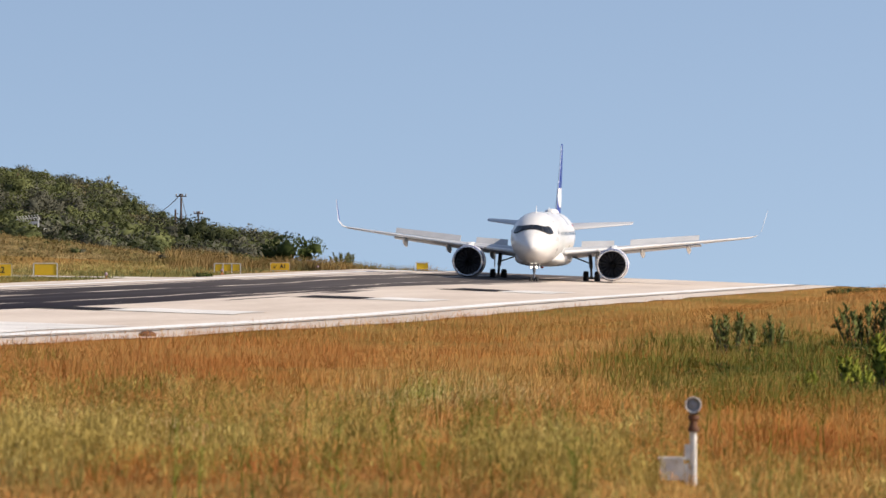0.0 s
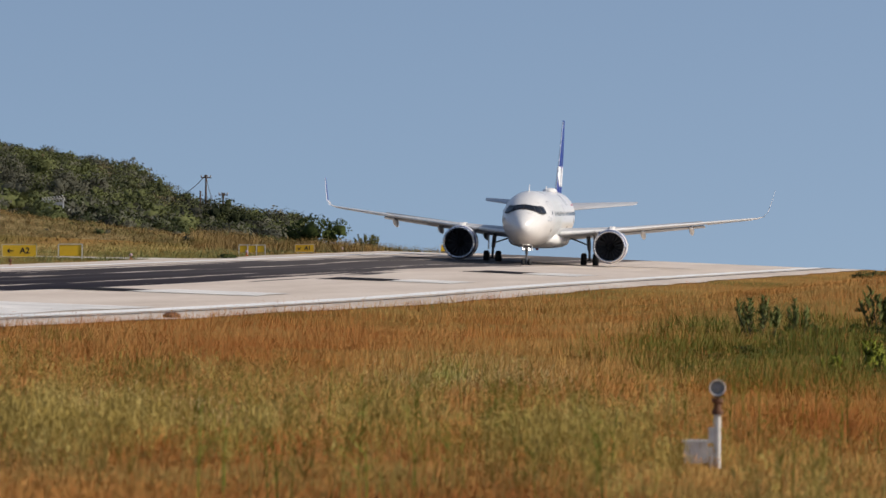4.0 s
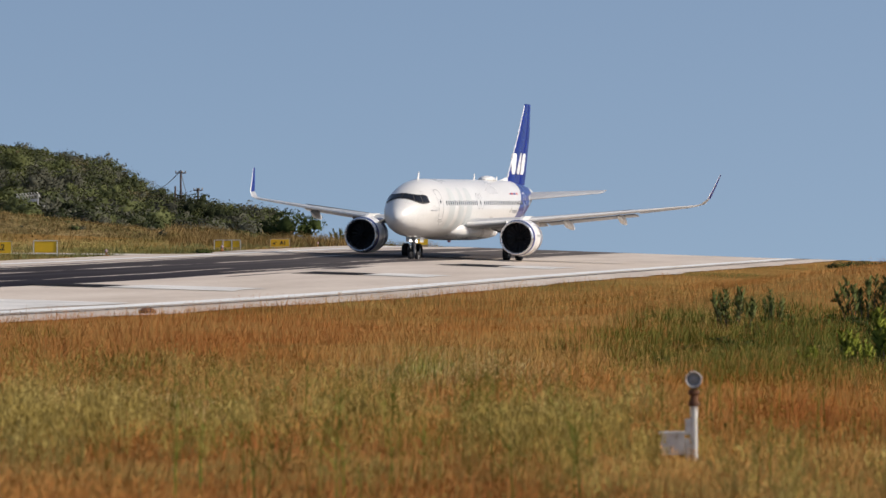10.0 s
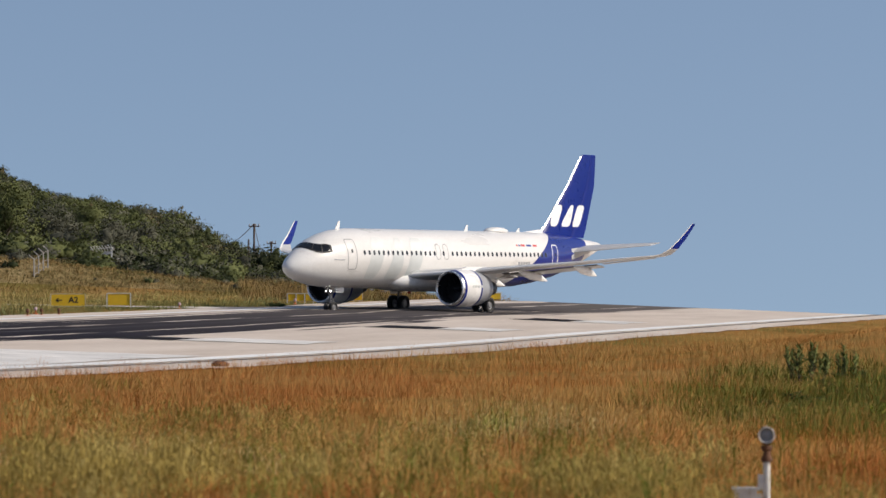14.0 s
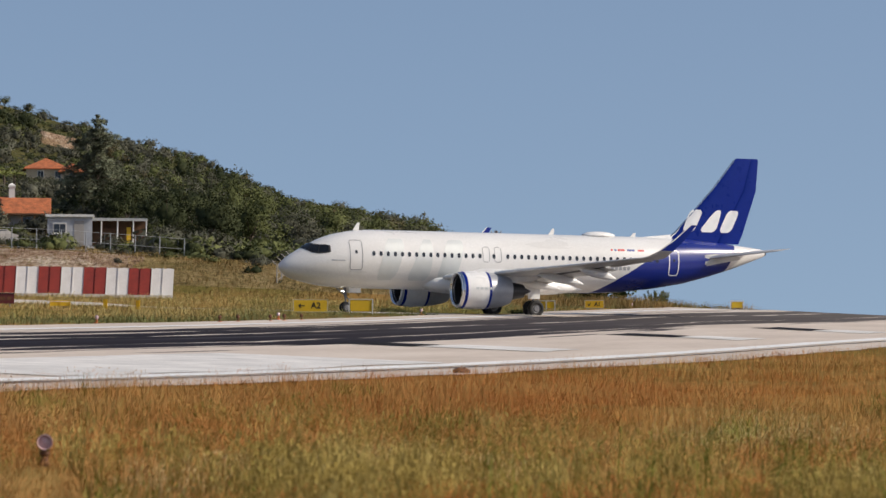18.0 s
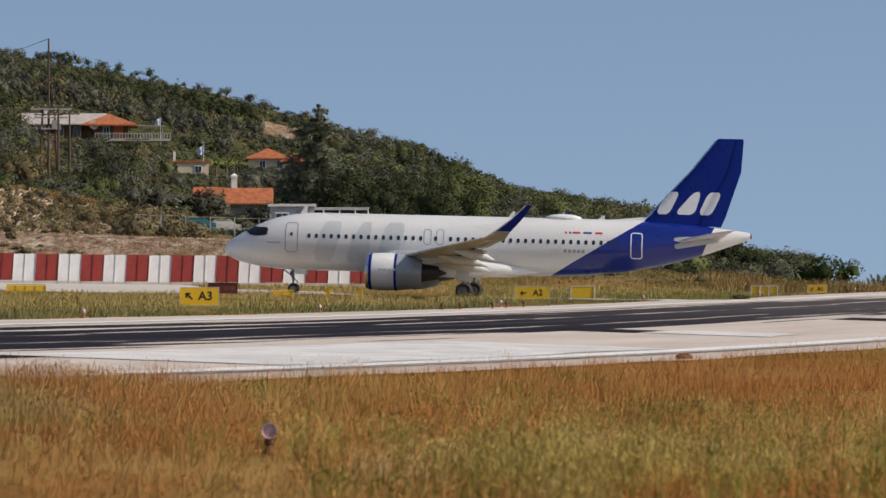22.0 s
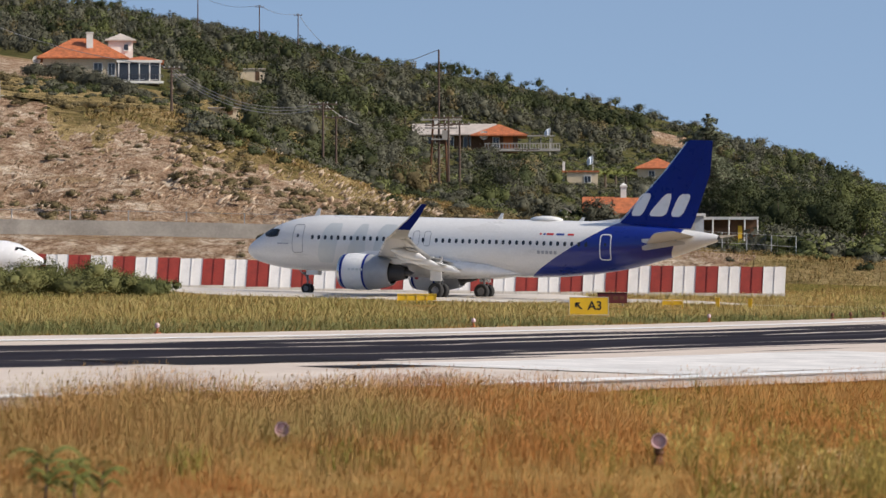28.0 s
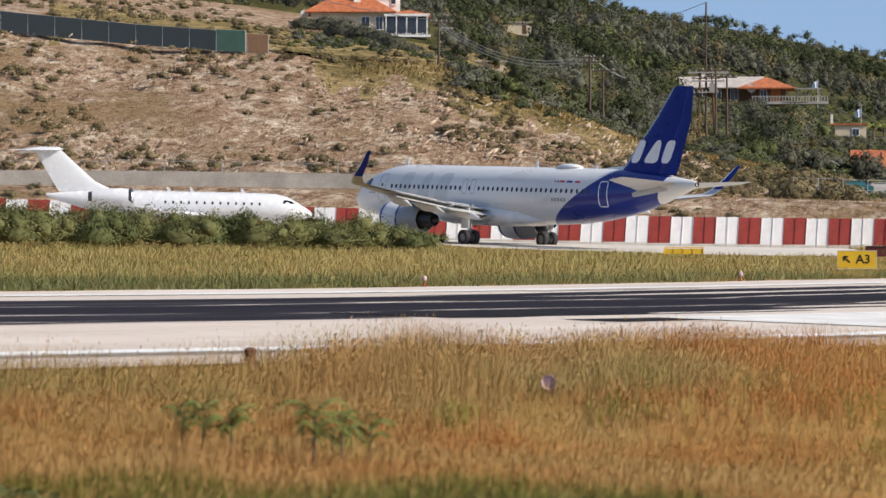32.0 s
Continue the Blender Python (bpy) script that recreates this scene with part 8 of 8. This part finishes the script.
def post_fence(name, a0, a1, r0, r1, n, h, label, mat, angled=False, cloth=None, base_lift=0.0):
    pts = []
    for k in range(n):
        f = k / (n - 1)
        x, y = at_az(a0 + (a1 - a0) * f, r0 + (r1 - r0) * f)
        pts.append(Vector((x, y, gz(x, y) + base_lift)))
    o = pts[0].copy()
    t = empty(name, Matrix.Translation(o), label, "fence")
    for p in pts:
        p = p - o
        s = Shape().tube(p - Vector((0, 0, 0.2)), p + Vector((0, 0, h)), 0.06, 0.05, 6)
        if angled:
            s.tube(p + Vector((0, 0, h)), p + Vector((-0.45, -0.1, h + 0.42)), 0.05, 0.04, 6)
        part("post", s, mat, t)
    for k, (p, q) in enumerate(zip(pts, pts[1:])):
        p, q = p - o, q - o
        up = Vector((0, 0, 1))
        for f in (0.97, 0.5, 0.12):
            part("rail", Shape().tube(p + up * h * f, q + up * h * f, 0.02, 0.02, 4), mat, t)
        if cloth:
            off = Vector((0.0, -0.05, 0))
            part("screen", Shape().add([p + off, q + off, q + off + up * h * 0.97, p + off + up * h * 0.97, p, q, q + up * h * 0.97, p + up * h * 0.97], [(0, 1, 2, 3), (7, 6, 5, 4), (0, 3, 7, 4), (1, 5, 6, 2)]), cloth[k % len(cloth)] if len(cloth) < len(pts) - 1 else cloth[k], t)
        else:
            d = q - p
            m = max(3, int(d.length / 0.55))
            for i in range(1, m):
                b0 = p + d * (i / m)
                if i % 2:
                    part("mesh_wire", Shape().tube(b0 + up * 0.1, b0 + up * h * 0.97, 0.008, 0.008, 3), mat, t)
    return t


post_fence("screen_fence", -25.2, -20.55, 432, 433, 13, 2.3, "fence with dark screen cloth on the slope", FRAME_GREY, cloth=[MESH_DARK])
post_fence("screen_fence", -20.55, -20.13, 433, 433.5, 2, 2.4, "fence end with green screen cloth", FRAME_GREY, cloth=[MESH_GREEN])
# plain brown end panel of the screen fence
post_fence("brown_end_fence", -20.11, -19.8, 433.5, 434, 2, 2.1, "short brown fence panel beside the green screen", FRAME_GREY, cloth=[TIMBER])
post_fence("wire_fence", -28.0, -14.6, 364.5, 364.5, 17, 2.3, "thin wire fence above the concrete wall", FRAME_GREY, base_lift=0.2)
post_fence("wire_fence", -12.2, -8.3, 372, 385, 12, 2.1, "wire fence below the houses", FRAME_GREY)
post_fence("perimeter_fence", -6.96, -6.76, 346, 351, 4, 1.55, "perimeter fence with angled post tops", SHADE_WALL, True)


def car(az, r, turn, mat, label):
    t = empty("car", spot(az, r, -az + turn), label, "car", "cars behind the fence")
    prof = [(-2.1, 0.35), (-2.1, 0.8), (-1.2, 0.95), (-0.6, 1.42), (0.9, 1.45), (1.6, 1.0), (2.1, 0.9), (2.15, 0.35)]
    part("body", Shape().rings([[(x, y * (0.86 if z > 1.1 else 1), z) for x, z in prof] for y in (-0.85, 0.85)]), mat, t)
    for sg in (-1, 1):
        part("side_glass", Shape().add([(-1.0, sg * 0.8, 0.98), (-0.55, sg * 0.76, 1.36), (0.85, sg * 0.76, 1.38), (1.35, sg * 0.8, 1.02)], [(0, 1, 2, 3)]), WINDOW_GLASS, t)
        for x in (-1.35, 1.35):
            w = part("wheel", Shape().lathe([(-0.1, 0.02), (-0.1, 0.2), (0.1, 0.2), (0.1, 0.02)], (x, sg * 0.78, 0.32), "y", 14), FRAME_GREY, t)
            part("tyre", Shape().lathe([(-0.1, 0.2), (-0.11, 0.3), (0, 0.33), (0.11, 0.3), (0.1, 0.2)], (x, sg * 0.78, 0.32), "y", 16), TYRE, w)


car(-11.35, 405, 0, CAR_TEAL, "teal car parked behind the wire fence")
car(-11.0, 407, 15, SHADE_WALL, "grey car parked behind the wire fence")
car(-22.6, 446, 10, JET_WHITE, "white car behind the screen fence")
car(-23.1, 446, -8, JET_WHITE, "white car behind the screen fence")


# ---------------------------------------------------------------- single trees
LEAF_FIR = leaf_material("fir_needles", (0.10, 0.112, 0.072), (0.20, 0.22, 0.145), (0.32, 0.34, 0.225), 0.35, 0.35)


def conifer(az, r, top_el, label):
    """An old conifer: broad below, a bare stretch of trunk, a spreading upper tier and a small tuft on top."""
    x, y = at_az(az, r)
    h = r * math.tan(radians(top_el)) - gz(x, y)
    t = empty("conifer", spot(az, r), label, "conifer tree")
    part("trunk", Shape().tube((0, 0, -0.3), (0, 0, h * 0.99), 0.34, 0.05, 8), BARK, t)
    rng = np.random.default_rng(77)
    V, N = [], []
    tiers = 24
    for k in range(tiers):
        f = k / (tiers - 1)
        z = h * (0.08 + 0.92 * f)
        reach = float(np.interp(f, [0, 0.1, 0.3, 0.5, 0.58, 0.63, 0.69, 0.74, 0.82, 0.87, 0.90, 0.94, 0.97, 1.0], [5.2, 7.0, 6.6, 5.2, 3.2, 0.9, 0.7, 2.9, 3.3, 1.4, 0.35, 1.3, 1.0, 0.15]))
        for j in range(9):
            q = j * 0.698 + k * 0.4 + 0.25 * rng.normal()
            length = reach * (0.62 + 0.5 * rng.random()) * (1.0 + 0.45 * (math.cos(q) < -0.3 and 0.7 < f < 0.86))
            n = int(6 + 22 * length)
            s = rng.random(n) ** 0.6
            p = np.stack([np.cos(q) * length * s, np.sin(q) * length * s, z - 0.16 * length * s ** 2 + 0.16 * rng.normal(size=n)], 1)
            across = np.stack([-np.sin(q) * np.ones(n), np.cos(q) * np.ones(n), np.zeros(n)], 1)
            p += across * (rng.normal(size=(n, 1)) * 0.17 * length * (1.15 - s[:, None]))
            e = rng.normal(size=(n, 3, 3)) * 0.17
            e[:, :, 2] *= 0.6
            V.append((p[:, None, :] + e).reshape(-1, 3))
            out = np.stack([np.cos(q) * (0.3 + s), np.sin(q) * (0.3 + s), 1.1 + 0.15 * rng.normal(size=n)], 1)
            N.append(np.repeat(out / np.linalg.norm(out, axis=1)[:, None], 3, 0))
            part("limb", Shape().tube((0, 0, z), (math.cos(q) * length * 0.85, math.sin(q) * length * 0.85, z - 0.12 * length), 0.06, 0.02, 4), BARK, t)
    V = np.concatenate(V)
    ob = new("needles", leafy_mesh("needles", (V, np.arange(len(V)).reshape(-1, 3), np.concatenate(N)), LEAF_FIR))
    ob.parent = t


conifer(-9.56, 545, 3.0, "tall dark conifer rising above the houses")


def broad_tree(az, r, h, w, mat, label, n=2600, leaf=0.17):
    t = empty("broadleaf_tree", spot(az, r), label, "tree", "trees below the hill")
    rng = np.random.default_rng(int(abs(az) * 100))
    blobs = tree_blobs(rng, h, w) + [(b[0] * 1.2, b[1] * 1.2, b[2] * 0.8, b[3], b[4]) for b in tree_blobs(rng, h, w)[1:]]
    ob = new("crown", leafy_mesh("crown", crown(n, blobs, leaf, 0.58, rng, 3, 0.3), mat))
    ob.parent = t
    part("trunk", Shape().tube((0, 0, -0.3), (0, 0, h * 0.6), 0.25, 0.12, 8), BARK, t)
    for b in blobs[1:6]:
        part("limb", Shape().tube((0, 0, h * 0.3), (b[0] * 0.8, b[1] * 0.8, b[2]), 0.09, 0.03, 6), BARK, t)


for az, r, h, w in ((-8.55, 470, 8.6, 5.0), (-9.15, 500, 8.5, 4.6), (-7.95, 462, 8.0, 4.4), (-7.35, 468, 8.2, 4.6), (-6.8, 474, 7.0, 4.2), (-6.3, 480, 7.5, 4.2), (-8.2, 500, 9.5, 5.0), (-7.6, 520, 10.0, 5.0), (-5.85, 470, 6.0, 3.6), (-5.35, 480, 6.0, 3.4), (-9.0, 520, 8, 4.2)):
    broad_tree(az, r, h, w, LEAF_WOOD if h < 7.2 else LEAF_FRESH if az > -7.7 else LEAF_RIDGE, "fresh green dense tree below the hill" if h > 7.2 and az > -7.7 else "dark green dense tree below the hill")
for az, r, h, w in ((-11.15, 452, 5.0, 2.7), (-10.3, 445, 3.6, 2.0), (-11.9, 470, 4.2, 2.5), (-12.4, 480, 5.0, 3.0)):
    broad_tree(az, r, h, w, LEAF_WOOD, "olive tree beside the farmhouse")


# bushes in front of the villa
for az, el, w, h in ((-19.0, 3.52, 1.9, 2.2), (-18.72, 3.44, 2.1, 2.6), (-18.45, 3.40, 1.9, 2.3), (-18.2, 3.36, 1.6, 1.8), (-18.0, 3.30, 1.5, 1.6), (-19.3, 3.55, 1.6, 1.8)):
    d = seat(az, el, 470, 900)
    bush("garden_bush", az, d, [(0, 0, h * 0.45, w, h * 0.5), (w * 0.7, 0, h * 0.35, w * 0.6, h * 0.4), (-w * 0.6, -0.4, h * 0.4, w * 0.6, h * 0.42), (0.2, 0, h * 0.75, w * 0.55, h * 0.3)], 1300, 0.14, LEAF_WOOD, "grey-green bush below the villa", "bush", 3, "bushes below the villa", 0.3)


def slatted_fence_panel(az, r):
    """A pale perimeter fence panel with leaning slat tops, half sunk in the scrub."""
    t = empty("slatted_fence_panel", spot(az, r, -az), "pale grey perimeter fence panel with leaning tops in the scrub", "rack")
    part("panel", Shape().box((0.15, 0.25, 0.75), (1.5, 0.08, 1.7)), HUT_WHITE, t, "weathered grey panel")
    part("top_rail", Shape().tube((-1.3, 0, 1.75), (0.95, 0, 2.0), 0.05), POST_WHITE, t)
    part("bottom_rail", Shape().tube((-0.7, 0, 0.55), (0.9, 0, 0.6), 0.05), POST_WHITE, t)
    for k in range(8):
        x = -1.15 + k * 0.29
        part("slat", Shape().tube((x - 0.12, -0.25, 2.05 + 0.03 * k), (x + 0.22, 0.1, 1.55 + 0.03 * k), 0.05, 0.05, 6), POST_WHITE, t)
    part("upright", Shape().box((0.92, 0, 1.0), (0.12, 0.12, 2.1)), POST_WHITE, t)
    part("arm", Shape().tube((0.92, 0, 0.85), (1.75, -0.1, 0.8), 0.07, 0.07, 6), POST_WHITE, t)


slatted_fence_panel(-5.97, 404)


def palm(az, el, near, h):
    r = seat(az, el, near, 900)
    t = empty("palm", spot(az, r), "yellow-green palm beside the cream house", "palm tree", "palms")
    part("trunk", Shape().tube((0, 0, -0.2), (0, 0, h * 0.6), 0.22, 0.18, 8), BARK, t)
    rng = np.random.default_rng(int(h * 10))
    for k in range(14):
        q, up = k * 0.45, 0.5 + 1.2 * rng.random()
        s = Shape()
        rows = []
        for i in range(6):
            f = i / 5
            p = Vector((math.cos(q) * 1.9 * f, math.sin(q) * 1.9 * f, h * 0.6 + up * 1.5 * f - 1.3 * f * f))
            w = 0.28 * (1 - f * 0.8)
            rows.append([p + Vector((-math.sin(q) * w, math.cos(q) * w, -0.08)), p, p + Vector((math.sin(q) * w, -math.cos(q) * w, -0.08))])
        part("frond", s.rings(rows, close=False, caps=False), LEAF_SAPLING, t)


for az in (-11.05, -10.9, -10.75):
    palm(az, 1.95, 560, 3.6)


def sandy_bank(az, el):
    r = seat(az, el, 700, 1000)
    s = Shape()
    rows = []
    for i in range(9):
        row = []
        for j in range(5):
            x, y = at_az(az - 0.33 + 0.66 * i / 8, r - 14 + 7 * j + 3 * noise.noise(Vector((i, j, 0))))
            row.append((x, y, gz(x, y) + 0.8 + (0.4 * j if 0 < i < 8 else -1.2) - (1.6 if j in (0, 4) else 0)))
        rows.append(row)
    tagged(part("sandy_bank", s.rings(rows, close=False, caps=False), MAT_CUT, None, "", True), "bare sandy bank between the trees", "bank")


sandy_bank(-10.12, 2.58)


def hill_track():
    """A pale track along the top of the cut."""
    s, rows = Shape(), []
    for k in range(15):
        az = -20.2 + 1.1 * k / 14
        rows.append([(*at_az(az, r), gz(*at_az(az, r)) + 0.35) for r in (433.5 + k * 0.2, 437 + k * 0.2, 441 + k * 0.2)])
    tagged(part("track", s.rings(rows, close=False, caps=False), FOOTING, None, "", True), "pale dusty track above the cut slope", "track", kind="structure")


hill_track()



# ---------------------------------------------------------------- what moves
def taxi(x, y, z, heading, pitch, roll):
    """The airliner's pose: its heading in degrees from +x, and how it leans on the sloping ground."""
    return pose(x, y, z, roll, pitch, heading)


def motions():
    rows = [
        (0, taxi(7.74, 316.00, 0.43, -95.3, 0.94, -1.49)), (1, taxi(7.21, 312.65, 0.40, -95.5, 0.94, -1.49)), (2, taxi(6.59, 309.23, 0.40, -95.6, 0.94, -1.49)),
        (5, taxi(4.43, 298.30, 0.39, -96.8, 0.94, -1.49)), (6, taxi(3.84, 294.65, 0.36, -98.2, 0.94, -1.49)), (7, taxi(3.01, 290.99, 0.33, -99.6, 0.94, -1.49)),
        (8, taxi(2.11, 287.43, 0.32, -101.2, 0.94, -1.49)), (9, taxi(0.89, 284.39, 0.33, -103.2, 0.94, -1.49)), (10, taxi(-0.14, 282.11, 0.36, -105.6, 0.83, -1.43)),
        (11, taxi(-1.94, 280.43, 0.40, -110.2, 0.71, -1.38)), (12, taxi(-3.67, 279.28, 0.45, -113.9, 0.59, -1.32)), (13, taxi(-5.96, 278.62, 0.54, -119.1, 0.48, -1.26)),
        (15.5, taxi(-13.48, 278.24, 0.66, -136.3, -0.02, -1.10)), (16, taxi(-15.17, 278.25, 0.76, -139.6, -0.12, -1.07)), (17, taxi(-18.68, 278.32, 0.81, -146.6, -0.32, -1.00)),
        (18, taxi(-22.55, 278.44, 0.88, -153.4, -0.52, -0.94)), (19, taxi(-27.00, 278.65, 0.95, -161.6, -0.78, -0.88)), (20, taxi(-31.80, 278.90, 1.00, -168.1, -1.04, -0.82)),
        (21, taxi(-36.82, 279.15, 1.07, -174.4, -1.31, -0.76)), (22, taxi(-41.95, 279.38, 1.21, -178.1, -1.57, -0.70)), (23, taxi(-47.00, 279.57, 1.36, -181.7, -1.72, -0.73)),
        (24, taxi(-51.91, 279.73, 1.50, -183.9, -1.88, -0.76)), (25, taxi(-56.58, 279.90, 1.67, -185.4, -2.04, -0.79)), (26, taxi(-61.37, 280.07, 1.84, -186.8, -2.02, -0.52)),
        (28.5, taxi(-72.89, 280.52, 2.01, -194.7, -1.95, 0.15)), (29, taxi(-75.02, 280.65, 2.09, -196.9, -1.94, 0.28)), (30, taxi(-79.16, 281.00, 2.14, -201.5, -1.86, 0.46)),
        (31, taxi(-83.09, 281.53, 2.28, -206.7, -1.78, 0.63)), (32, taxi(-86.60, 282.40, 2.43, -212.8, -2.01, 0.63)),
    ]
    walk(AIRLINER, rows)
    # the spoilers fold down just after the start
    for panel, p, axis in SPOILERS:
        lift = lambda deg: Matrix.Translation(p) @ Matrix.Rotation(radians(deg), 4, axis) @ Matrix.Translation(-p)
        walk(panel, [(0, lift(48)), (0.3, lift(46)), (0.8, lift(0)), (32, lift(0))])
    # the wheels roll as far as the airliner goes
    way, last = [], 0.0
    for (t0, m0), (t1, m1) in zip(rows, rows[1:]):
        d = (m1.translation - m0.translation).length
        n = max(1, round((t1 - t0) / 0.1))
        way += [(t0 + (t1 - t0) * k / n, last + d * k / n) for k in range(n)]
        last += d
    way.append((rows[-1][0], last))
    for hub, x, y, r in WHEELS:
        walk(hub, [(t, pose(x, y, r) @ Matrix.Rotation(s / r, 4, "Y")) for t, s in way])


motions()
